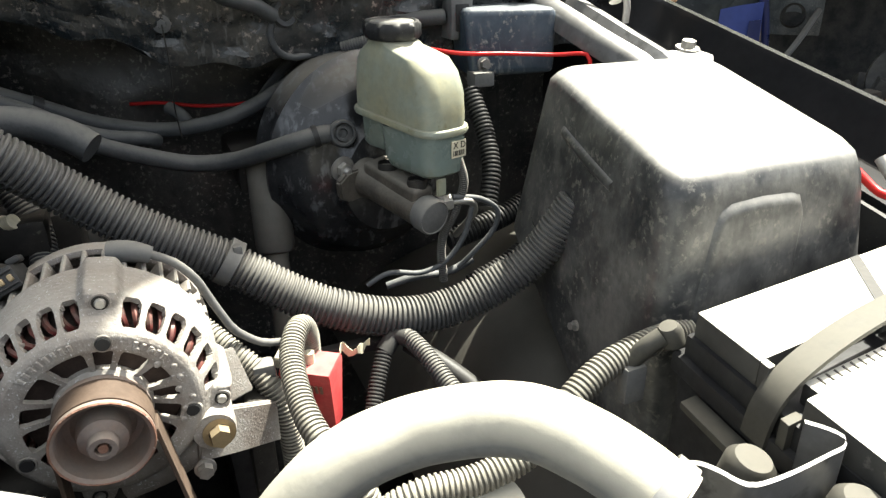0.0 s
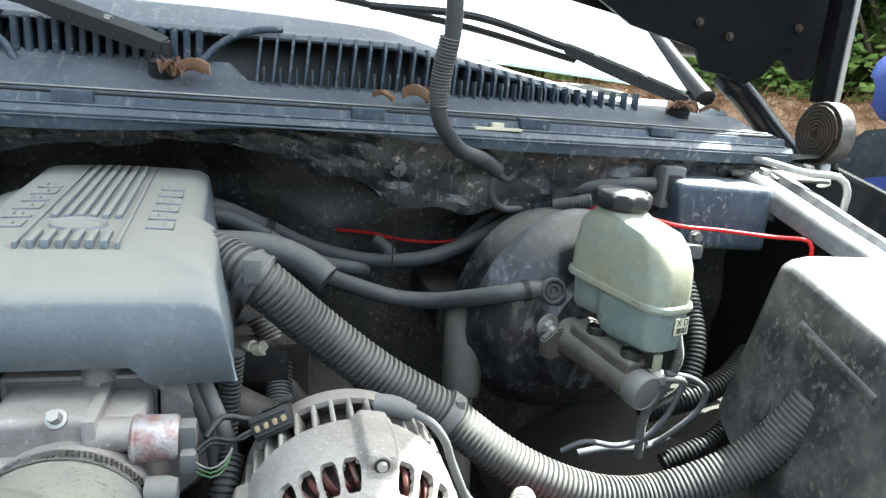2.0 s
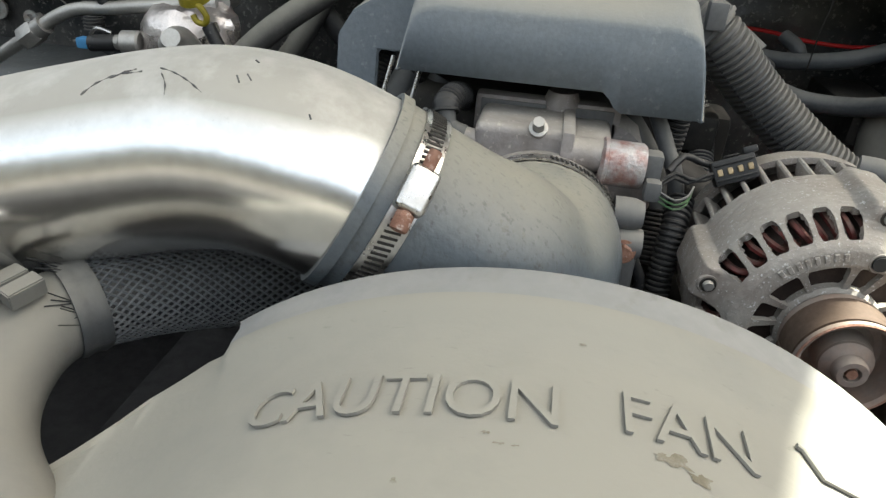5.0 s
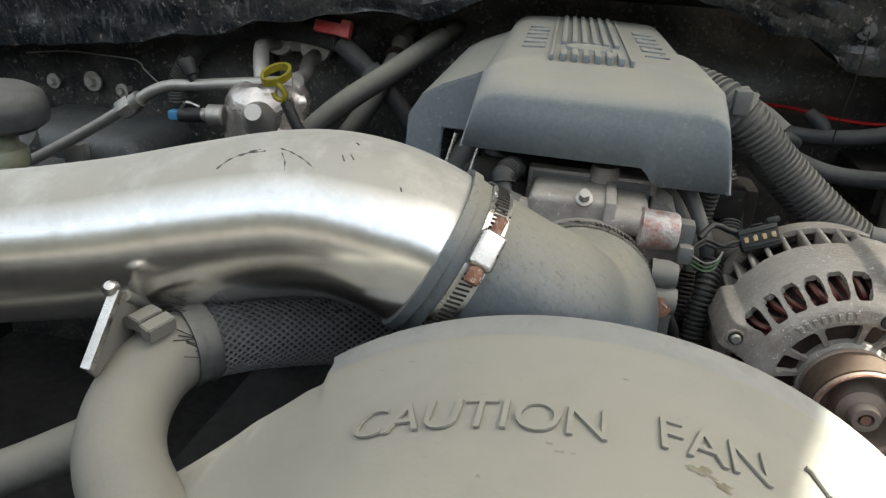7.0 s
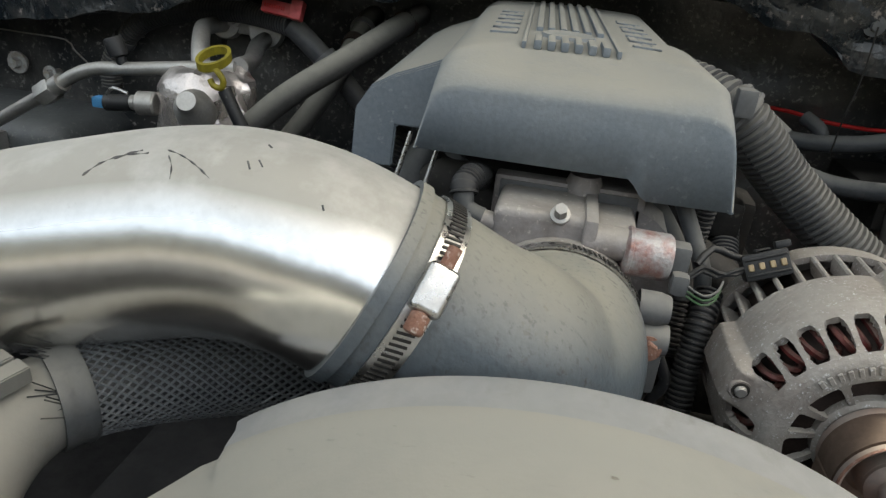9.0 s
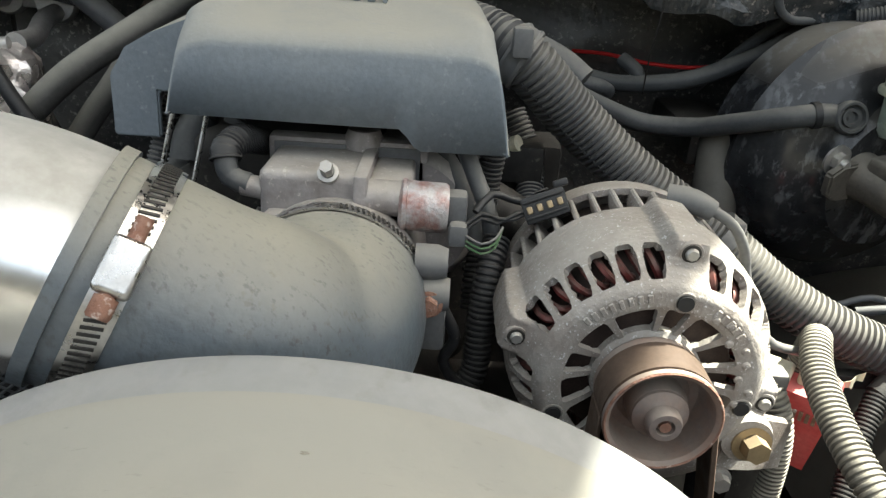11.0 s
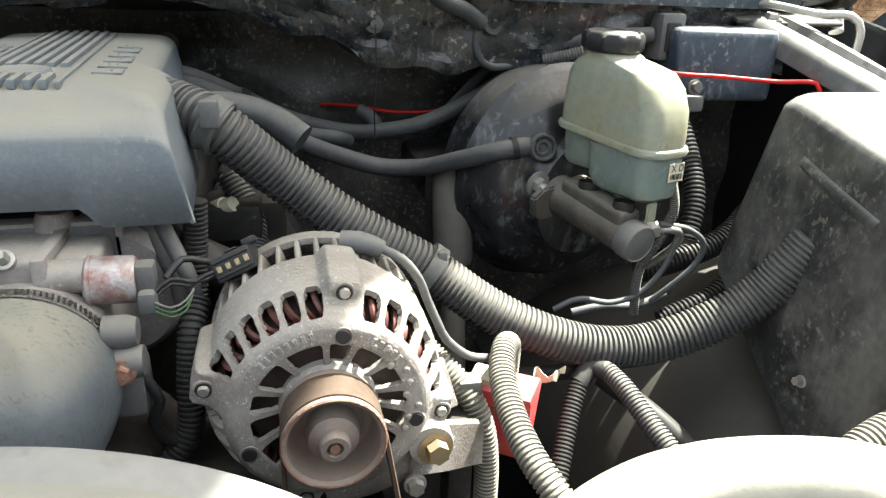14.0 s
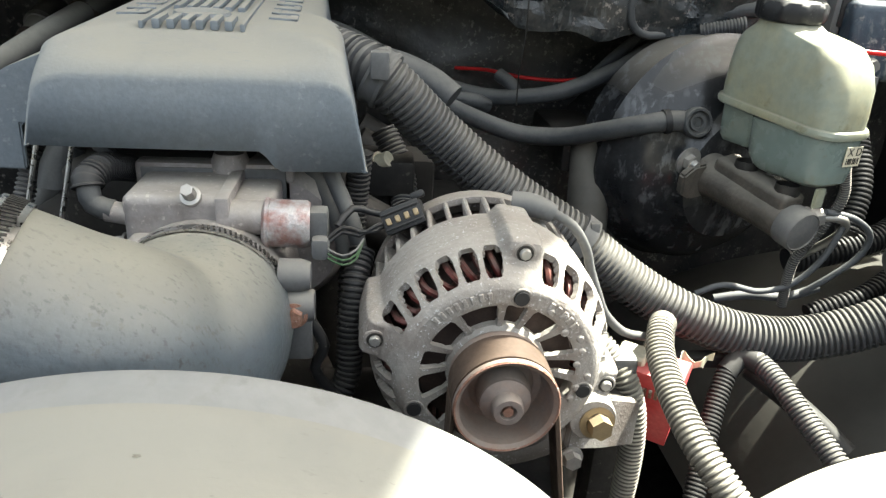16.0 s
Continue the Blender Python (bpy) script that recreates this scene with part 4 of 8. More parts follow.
for hx, hz in ((0.55, 1.37), (0.66, 1.39), (0.50, 1.385)):
    part("hinge_bolt", hexbolt((hx, 0.994, hz), (0, -1, 0), 0.0045, 0.005, 1.3), M_SPRING, hinge, "dull hinge bolt")
part("hinge_strip", block((0.690, 0.932, 1.29), (0.699, 0.940, 1.60), 0.002), M_GALV, hood, "bare steel hinge edge")
bm = bmesh.new()
spiral = [Vector((0.650, 0.912 + (0.006 + 0.0048 * a / 6.283) * math.cos(a), 1.250 + (0.006 + 0.0048 * a / 6.283) * math.sin(a))) for a in (0.35 * k for k in range(118))]
sweep(bm, spiral, 0.0017, 6)
part("coil_spring", join(bm, lathe([(0, 0), (0.039, 0), (0.040, 0.002), (0.040, 0.020), (0, 0.020)], (0.655, 0.912, 1.250), (1, 0, 0), 32)), M_SPRING, hood, "rusty wound clock-spring of the hinge")
part("spring_rim", lathe([(0.0405, 0), (0.0422, 0), (0.0422, 0.022), (0.0405, 0.022)], (0.654, 0.912, 1.250), (1, 0, 0), 36, True), M_SPRINGRIM, hood, "worn dull spring rim")
part("hinge_foot", tube([(0.668, 0.905, 1.212), (0.666, 0.90, 1.196), (0.664, 0.893, 1.182)], 0.009, 0.01, 10), M_GALV, hood)
part("washer_hose", tube([(0.085, 0.72, 1.56), (0.092, 0.76, 1.42), (0.101, 0.783, 1.335), (0.096, 0.792, 1.292), (0.096, 0.798, 1.252), (0.126, 0.825, 1.216), (0.162, 0.850, 1.202), (0.186, 0.864, 1.188)], 0.0085, 0.006, 14), M_RUBBER, hood, "black washer hose running up to the hood")
part("hose_spring", corrugated([(0.0985, 0.784, 1.325), (0.095, 0.793, 1.290), (0.095, 0.797, 1.258)], 0.0105, 0.004, 0.002, 16), M_LOOM, hood, "ribbed sleeve on the washer hose")


def fender_z(y):
    return 1.196 - 0.225 * (0.95 - y)


def fender_profile(sign, x0):
    prof = [(0.10, -0.60), (0.085, -0.10), (0.066, -0.015), (0.055, 0.002), (0.045, 0.002), (0.041, -0.004), (0.026, -0.044), (0.020, -0.049), (-0.018, -0.051), (-0.032, -0.052), (-0.034, -0.075), (-0.036, -0.45)]
    return grid(40, len(prof) - 1, lambda u, v: (x0 + sign * prof[round(v * (len(prof) - 1))][0], -0.35 + 1.42 * u, fender_z(-0.35 + 1.42 * u) + prof[round(v * (len(prof) - 1))][1]))


fender_r = thing("fender_driver", (0.74, 0.6, 0.6), "black painted fender with inner gutter flange", "fender", kind="structure")
part("panel", thicken(fender_profile(1, 0.692), 0.002), M_PAINT, fender_r, smooth=30)
for y in (0.50, 0.735, 0.90):
    part("fender_bolt", hexbolt((0.668, y, fender_z(y) - 0.049), (0, 0, 1), 0.009, 0.011, 1.6), M_GALV, fender_r, "dusty fender bolt")
fender_l = thing("fender_passenger", (-1.1, 0.6, 0.6), "black painted fender on the far side", "fender", kind="structure")
part("panel", thicken(fender_profile(-1, -1.27), 0.002), M_PAINT, fender_l, smooth=30)

part("rear_edge", tube([(0.585, 1.04, 1.318), (0.594, 1.03, 1.307), (0.625, 1.03, 1.285), (0.663, 1.03, 1.252), (0.705, 1.03, 1.219), (0.74, 1.03, 1.195)], 0.019, 0.01, 16), M_PAINT, fender_r, "shiny black rear fender edge")

# cowl end plate, brace and prop rod by the hinge
endp = thing("cowl_end_bracket", (0.60, 0.92, 1.2), "sunlit dusty steel bracket at the cowl corner", "bracket", kind="structure")
part("plate", plate([(-0.075, -0.05), (-0.02, -0.06), (0.05, -0.055), (0.055, 0.0), (0.035, 0.015), (0.04, 0.05), (-0.03, 0.055), (-0.045, 0.03), (-0.08, 0.025)], (0.588, 0.905, 1.203), (-0.05, -0.22, 1), 0.004, 0.001), M_STRAP, endp)
for x, y in ((0.54, 0.86), (0.62, 0.88), (0.60, 0.94)):
    part("bolt", hexbolt((x, y, 1.205 + 0.22 * (y - 0.9)), (0, -0.2, 1), 0.008, 0.009, 1.5), M_GALV, endp)


def ridge_bar(points, w, h):
    """A pressed channel with a raised rounded back."""
    line = spline(points, 0.02)
    bm = bmesh.new()
    prev = None
    for i, p in enumerate(line):
        d = (line[min(i + 1, len(line) - 1)] - line[max(i - 1, 0)]).normalized()
        s = d.cross(Vector((0, 0, 1))).normalized()
        ring = [bm.verts.new(p + s * (w * a) + Vector((0, 0, h * b))) for a, b in ((-1, -1), (-0.95, 0.2), (-0.7, 0.9), (-0.35, 1), (-0.15, 0.25), (0.15, 0.25), (0.35, 1), (0.7, 0.9), (0.95, 0.2), (1, -1))]
        if prev:
            for k in range(9):
                bm.faces.new((prev[k], prev[k + 1], ring[k + 1], ring[k]))
        prev = ring
    return thicken(bm, 0.002)


brace = thing("fender_brace", (0.56, 0.70, 1.13), "pressed steel brace with two ridges, shining in the sun", "brace")
part("channel", ridge_bar([(0.560, 0.925, 1.192), (0.548, 0.86, 1.186), (0.550, 0.79, 1.168), (0.557, 0.73, 1.149), (0.568, 0.685, 1.133), (0.573, 0.668, 1.120)], 0.037, 0.013), M_BRACE, brace)
part("foot", plate([(-0.05, -0.022), (0.045, -0.020), (0.055, 0.0), (0.045, 0.020), (-0.05, 0.020)], (0.615, 0.715, 1.131), (-0.05, -0.2, 1), 0.004, 0.001), M_BRACE, brace, "flat bolted foot")
part("foot_bolt", hexbolt((0.652, 0.728, 1.139), (0, -0.2, 1), 0.009, 0.011, 1.6), M_GALV, brace)
solo("side_rod", tube([(0.622, 0.440, 1.084), (0.621, 0.424, 1.070), (0.620, 0.399, 1.048), (0.621, 0.344, 0.985), (0.622, 0.28, 0.91)], 0.0060, 0.008, 12), M_GALV, "dull steel rod leaning beside the battery", "rod")
solo("red_cable", tube([(0.648, 0.500, 1.066), (0.649, 0.482, 1.060), (0.650, 0.452, 1.044), (0.650, 0.422, 1.043), (0.650, 0.394, 1.022), (0.648, 0.36, 0.98)], 0.0042, 0.008, 12), M_REDWIRE, "red battery cable along the fender apron", "cable")
solo("prop_rod", tube([(0.53, 0.90, 1.215), (0.545, 0.865, 1.213), (0.57, 0.825, 1.206), (0.60, 0.805, 1.205), (0.612, 0.80, 1.19), (0.612, 0.80, 1.165)], 0.0045, 0.008, 10), M_GALV, "bent steel rod hooked over the brace", "rod")

# under-bay closing sheets
solo("wall_apron", thicken(grid(20, 12, lambda u, v: (0.651, -0.3 + 1.36 * u, 0.45 + v * (fender_z(-0.3 + 1.36 * u) - 0.056 - 0.45))), 0.006), M_BLACK, "black inner fender apron", "apron", kind="structure")
solo("wall_apron_far", thicken(grid(8, 6, lambda u, v: (-1.24 + 0.012 * math.sin(9 * v), -0.3 + 1.36 * u, 0.45 + 0.7 * v)), 0.006), M_BLACK, "black inner fender apron", "apron", kind="structure")
solo("wheelhouse", thicken(grid(40, 30, lambda u, v: (0.25 + 0.41 * u, 0.42 + 0.62 * v, 0.70 + 0.235 * math.sin(math.pi * (0.16 + 0.70 * v)) * (1 - math.exp(-u * 4.5)) + 0.02 * u)), 0.004), M_LINER, "dull grey-brown plastic wheelhouse liner", "liner", kind="structure")
solo("crossmember", join(block((-1.26, 0.0, 0.42), (0.66, 1.06, 0.50), 0.01), block((0.06, 0.3, 0.5), (0.16, 1.05, 0.66), 0.015), block((-0.62, 0.3, 0.5), (-0.5, 1.05, 0.66), 0.015)), M_BATTSIDE, "dark greasy chassis below the engine", "chassis", kind="structure")


# ---- engine ----
engine = thing("engine", (-0.19, 0.7, 0.5), "grimy dark engine block and intake manifold", "engine")
part("block", block((-0.36, 0.56, 0.52), (-0.04, 0.98, 0.90), 0.02, 2), M_DARK, engine)
part("manifold", block((-0.30, 0.60, 0.90), (-0.10, 0.92, 1.075), 0.02, 3), M_DARK, engine, "dull grey intake manifold")
part("plenum_neck", lathe([(0, 0.0), (0.044, 0.0), (0.050, 0.008), (0.050, 0.10)], (-0.150, 0.575, 1.028), (0, 1, 0), 32), M_ALU_TB, engine, "rounded grey plenum casting")
part("plenum_flange", join(block((-0.235, 0.575, 1.040), (-0.135, 0.590, 1.082), 0.003), lathe([(0, 0.008), (0.010, 0.008), (0.013, 0), (0.013, -0.01)], (-0.176, 0.582, 1.080), (0, 0, 1), 16)), M_ALU_TB, engine)
for sx, x0 in ((-1, -0.40), (1, -0.02)):
    part("valve_cover", block((x0 - 0.05, 0.60, 0.86), (x0 + 0.05, 0.98, 0.945), 0.02, 3), M_DARK, engine, "oily dark valve cover")
for k in range(5):
    part("runner", tube([(-0.10, 0.63 + 0.065 * k, 1.03), (-0.055, 0.63 + 0.065 * k, 1.00), (-0.03, 0.63 + 0.065 * k, 0.95)], 0.018, 0.01, 12), M_DARK, engine)
    part("runner", tube([(-0.29, 0.63 + 0.065 * k, 1.03), (-0.335, 0.63 + 0.065 * k, 1.00), (-0.36, 0.63 + 0.065 * k, 0.95)], 0.018, 0.01, 12), M_DARK, engine)
part("water_pump", join(lathe([(0, 0.03), (0.05, 0.03), (0.06, 0.0), (0.06, -0.09)], (-0.17, 0.50, 0.90), (0, -1, 0), 28), block((-0.30, 0.50, 0.74), (-0.02, 0.58, 0.93), 0.02, 3)), M_DARK, engine)

# engine cover
cover = thing("engine_cover", (-0.19, 0.70, 1.09), "dusty blue-grey plastic engine cover with ribbed top", "engine cover")


def shear(v):
    v.co.x -= 0.055 * (v.co.y - 0.56)


COVER_LOW = lambda x: 1.098 if x < -0.152 else (1.0855 if x > -0.143 else 1.098 - 0.0125 * (x + 0.152) / 0.009)


def cover_edges(y):
    right = -0.0905 if y < 0.69 else (-0.103 if y > 0.70 else -0.0905 - 0.0125 * (y - 0.69) / 0.01)
    return -0.2850, right


def cover_top(x, y):
    """Height of the moulded top, with its sloped front facet and rounded rims."""
    k = min(1.0, max(0.0, (x + 0.278) / 0.050), max(0.0, (-0.098 - x) / 0.058))
    y_flat = 0.574 + 0.044 * k
    plateau = 1.1635 + 0.030 * (y - 0.615) - 0.35 * ((x + 0.19) ** 2)
    s = min(1.0, max(0.0, (y - 0.556) / (y_flat - 0.556)))
    z = 1.1455 + (plateau - 1.1455) * s
    xl, xr = cover_edges(y)
    for d, w, drop in ((x - xl, 0.024, 0.011), (xr - x, 0.020, 0.010), (y - 0.5535, 0.012, 0.009), (0.918 - y, 0.02, 0.012)):
        if d < w:
            z -= drop * (1 - math.sqrt(max(0.0, 1 - (1 - max(0.0, d) / w) ** 2)))
    return z


def cover_body():
    us = [0, 0.001, 0.004, 0.010, 0.022, 0.04, 0.06] + [0.06 + 0.88 * k / 40 for k in range(1, 40)] + [0.94, 0.96, 0.978, 0.990, 0.996, 0.999, 1]
    ys = [0.5535, 0.5540, 0.5550, 0.5570, 0.5595, 0.5625, 0.566] + [0.566 + 0.344 * (k / 40) ** 1.25 for k in range(1, 40)] + [0.910, 0.914, 0.917, 0.918]
    rows = [[], []]
    for y in ys:
        xl, xr = cover_edges(y)
        row = [(xl - 0.0015, y, 1.100), (xl - 0.0008, y, 1.12)] + [(xl + (xr - xl) * u, y, cover_top(xl + (xr - xl) * u, y)) for u in us] + [(xr + 0.0008, y, 1.12), (xr + 0.0015, y, 1.088)]
        rows.append(row)
    xs0 = [p[0] for p in rows[2]]
    rows[0] = [(x + (0.002 if x > -0.19 else -0.002) * abs(x + 0.19) / 0.1, 0.5495 + 0.0025 * ((x + 0.19) / 0.1) ** 2, COVER_LOW(x)) for x in xs0]
    rows[1] = [(x, 0.5520 + 0.0012 * ((x + 0.19) / 0.1) ** 2, min(z, 1.128)) for x, z in ((p[0], p[2]) for p in rows[2])]
    rows.append([(p[0], 0.919, 1.10) for p in rows[-1]])
    bm = bmesh.new()
    vs = [[bm.verts.new(p) for p in s] for s in rows]
    for a, b in zip(vs, vs[1:]):
        for k in range(len(a) - 1):
            bm.faces.new((a[k], a[k + 1], b[k + 1], b[k]))
    bmesh.ops.remove_doubles(bm, verts=bm.verts, dist=0.0002)
    for v in bm.verts:
        tall = min(1.0, max(0.0, (v.co.z - 1.098) / 0.05))      # the sides lean in towards the top
        v.co.x -= 0.0095 * tall * min(1.0, max(0.0, (v.co.x + 0.155) / 0.055))
        v.co.x += 0.0075 * tall * min(1.0, max(0.0, (-0.225 - v.co.x) / 0.055))
        shear(v)
    return bm


ob = part("shell", cover_body(), M_COVER, cover, smooth=60)
md = ob.modifiers.new("wall", "SOLIDIFY")
md.thickness, md.offset = 0.003, -1
wing = [(-0.268, 1.153), (-0.290, 1.143), (-0.315, 1.133), (-0.332, 1.123), (-0.3415, 1.108), (-0.3435, 1.075)]


def wing_point(u, v):
    x, z = wing[round(v * 5)]
    y = 0.607 + 0.285 * u
    if round(v * 5) == 5 and u > 0.10:
        z = 1.098
    return (x - 0.055 * (y - 0.6), y, z + 0.006 * u)


bm = grid(16, 5, wing_point)
part("side_wing", thicken(bm, 0.003), M_COVER, cover, "drop-down side wing", 50)
leg = bmesh.new()
face = leg.faces.new([leg.verts.new((x, 0.604, z)) for x, z in ((-0.345, 1.066), (-0.314, 1.066), (-0.3125, 1.097), (-0.280, 1.097), (-0.268, 1.151), (-0.290, 1.142), (-0.315, 1.132), (-0.332, 1.122), (-0.343, 1.106))])
ext = bmesh.ops.extrude_face_region(leg, geom=[face])
bmesh.ops.translate(leg, vec=(0, 0.005, 0), verts=[v for v in ext["geom"] if isinstance(v, bmesh.types.BMVert)])
bmesh.ops.bevel(leg, geom=leg.edges[:], offset=0.0012, segments=2, affect="EDGES")
part("wing_leg", leg, M_COVER, cover, "front leg of the side wing")


def top_z(y):
    return 1.1633 + 0.030 * (y - 0.615)


def on_top(x0, x1, y0, y1, h, name, b=0.0012):
    z = top_z((y0 + y1) / 2)
    bm = block((x0, y0, z - 0.003), (x1, y1, z + h), b, 2)
    for v in bm.verts:
        v.co.z += 0.030 * (v.co.y - (y0 + y1) / 2) - 0.35 * (v.co.x + 0.19) ** 2
        shear(v)
    part(name, bm, M_COVER, cover)


for k in range(6):
    x = -0.2210 + 0.0090 * k
    on_top(x, x + 0.0052, 0.676, 0.885, 0.0036, "rib", 0.0016)
    on_top(x, x + 0.0052, 0.606, 0.636, 0.0036, "rib", 0.0016)
for x in (-0.2290, -0.1665):
    on_top(x, x + 0.0030, 0.606, 0.885, 0.0022, "rib_frame")
dish = lathe([(0, -0.0015), (0.012, -0.001), (0.0150, 0.0022), (0.0165, 0.0026), (0.0175, 0.0)], (-0.1975, 0.656, top_z(0.656)), (0, -0.04, 1), 28)
for v in dish.verts:
    v.co.x = -0.1975 + (v.co.x + 0.1975) * 1.15
    shear(v)
part("filler_dish", dish, M_COVER, cover, "oval filler recess")
for side, x0 in ((-1, -0.254), (1, -0.152)):
    for k in range(6):
        y = 0.650 + 0.027 * k
        on_top(x0, x0 + 0.020, y, y + 0.0060, 0.0017, "raised_bar", 0.0010)
        on_top(x0 + (0.0 if k % 2 else 0.014), x0 + (0.006 if k % 2 else 0.020), y, y + 0.019, 0.0017, "raised_bar", 0.0010)
        on_top(x0 + 0.007, x0 + 0.012, y + 0.006, y + 0.016, 0.0017, "raised_bar", 0.0010)

# throttle body
tb = thing("throttle_assembly", (-0.19, 0.54, 1.0), "dull cast aluminium throttle body with rusted idle valve", "throttle body")
part("bore", lathe([(0.046, -0.005), (0.0522, -0.005), (0.0526, 0.0), (0.0526, 0.02), (0.050, 0.026), (0.050, 0.075)], (-0.183, 0.502, 1.012), (0, 1, 0), 40), M_ALU_TB, tb)
part("top_case", join(block((-0.229, 0.527, 1.030), (-0.166, 0.578, 1.0765), 0.006, 3), block((-0.168, 0.533, 1.036), (-0.142, 0.575, 1.0735), 0.005, 3)), M_ALU_TB, tb)
part("rib", block((-0.174, 0.518, 1.040), (-0.166, 0.575, 1.079), 0.002, 2), M_ALU_TB, tb)
part("gasket", block((-0.231, 0.574, 1.028), (-0.140, 0.579, 1.079), 0.001), M_CLIP, tb)
part("lower_step", block((-0.226, 0.514, 1.022), (-0.172, 0.53, 1.054), 0.006, 3), M_ALU_TB, tb)
part("idle_port", tube([(-0.172, 0.528, 1.064), (-0.135, 0.530, 1.063)], 0.0105, 0.01, 20), M_ALU_TB, tb)
part("idle_valve", lathe([(0, 0), (0.0125, 0), (0.0155, 0.002), (0.0155, 0.004), (0.0145, 0.0045), (0.0145, 0.026), (0.013, 0.028), (0, 0.028)], (-0.149, 0.529, 1.060), (1, 0.04, -0.03), 30), M_IAC, tb, "rust-bloomed idle valve can")
part("plug", join(block((-0.122, 0.522, 1.050), (-0.110, 0.536, 1.070), 0.003), block((-0.120, 0.513, 1.042), (-0.109, 0.524, 1.056), 0.004)), M_CLIP, tb, "grey electrical plug")
part("throttle_screw", hexbolt((-0.189, 0.529, 1.0755), (0, -0.75, 0.65), 0.0040, 0.012, 1.5), M_GALV, tb, "pale screw")
sens = part("position_sensor", join(lathe([(0, 0.018), (0.008, 0.018), (0.010, 0.012), (0.010, 0)], (-0.137, 0.503, 1.038), (1, 0, 0), 20), lathe([(0, 0.020), (0.009, 0.020), (0.0105, 0.014), (0.0105, 0)], (-0.137, 0.500, 1.020), (1, 0, 0), 20), block((-0.138, 0.494, 0.985), (-0.118, 0.522, 1.016), 0.004)), M_CLIP, tb, "grey throttle position sensor")
part("sensor_bolt", hexbolt((-0.128, 0.492, 1.018), (0, -1, 0.1), 0.0055, 0.008, 1.4), M_RUST, sens, "rusty bolt")
part("nipple", tube([(-0.228, 0.535, 1.062), (-0.240, 0.535, 1.064)], 0.0065, 0.004, 14), M_ALU_TB, tb)
part("side_bolt", hexbolt((-0.231, 0.535, 1.043), (-1, 0, 0), 0.005, 0.006), M_GALV, tb)
part("link_tab", block((-0.262, 0.532, 1.022), (-0.226, 0.542, 1.030), 0.002), M_GALV, tb)
vac = solo("vacuum_hose", tube([(-0.236, 0.535, 1.064), (-0.247, 0.536, 1.068), (-0.250, 0.541, 1.080), (-0.247, 0.560, 1.083), (-0.245, 0.60, 1.07)], 0.0066, 0.004, 16), M_RUBBER, "short black vacuum hose on the throttle body", "hose", "vacuum hoses")
part("boot", corrugated([(-0.2495, 0.538, 1.077), (-0.250, 0.542, 1.081), (-0.247, 0.560, 1.083), (-0.245, 0.60, 1.07)], 0.0092, 0.0036, 0.0010, 16), M_BLACK, vac, "dark ribbed boot")
for a, b in (((-0.300, 0.60, 1.095), (-0.317, 0.585, 1.02)), ((-0.278, 0.60, 1.095), (-0.297, 0.585, 1.01))):
    solo("throttle_cable", tube([a, (Vector(a) + Vector(b)) / 2, b], 0.0017, 0.02, 8), M_STEEL, "thin bare steel throttle cable", "cable", "throttle cables")
for pts, r in (([(-0.265, 0.63, 1.075), (-0.285, 0.62, 1.03), (-0.31, 0.60, 0.97)], 0.013), ([(-0.300, 0.66, 1.06), (-0.33, 0.63, 1.01), (-0.36, 0.60, 0.96)], 0.014), ([(-0.29, 0.62, 1.08), (-0.298, 0.615, 1.065), (-0.30, 0.61, 1.05)], 0.012)):
    solo("coolant_pipe", tube(pts, r, 0.01, 14), M_RUBBER, "dusty dark pipe beside the manifold", "pipe", "coolant pipes")
solo("injector_loom", corrugated([(-0.315, 0.64, 1.09), (-0.322, 0.62, 1.055), (-0.335, 0.60, 1.0), (-0.35, 0.59, 0.95)], 0.007, 0.004, 0.0012, 14), M_LOOM, "thin ribbed wiring loom beside the cover", "wiring loom", "wiring looms")

# elbow, clamp and polished intake tube
CLAMP, CLAMP_WAY = Vector((-0.269, 0.4205, 1.065)), Vector((0.863, 0.17, -0.475)).normalized()
elbow_line = [CLAMP - CLAMP_WAY * 0.008, CLAMP + CLAMP_WAY * 0.022, CLAMP + CLAMP_WAY * 0.050, CLAMP + CLAMP_WAY * 0.072 + Vector((0, 0.002, 0.002)), (-0.194, 0.4465, 1.019), (-0.185, 0.461, 1.013), (-0.183, 0.476, 1.012), (-0.183, 0.490, 1.012), (-0.183, 0.502, 1.012)]
elb = thing("intake_elbow", (-0.20, 0.46, 1.0), "dusty grey rubber intake elbow scuffed along its back", "intake elbow")
ebody = part("body", tube(elbow_line, lambda s: 0.0515 + 0.0028 * min(1.0, max(0.0, (s - 0.085) / 0.05)) ** 1.5, 0.003, 56), M_ELBOW, elb)
fused = ebody.modifiers.new("fused", "REMESH")
fused.mode, fused.voxel_size, fused.use_smooth_shade = "VOXEL", 0.0026, True
soft_bend = ebody.modifiers.new("soft_bend", "SMOOTH")
soft_bend.factor, soft_bend.iterations = 0.5, 14


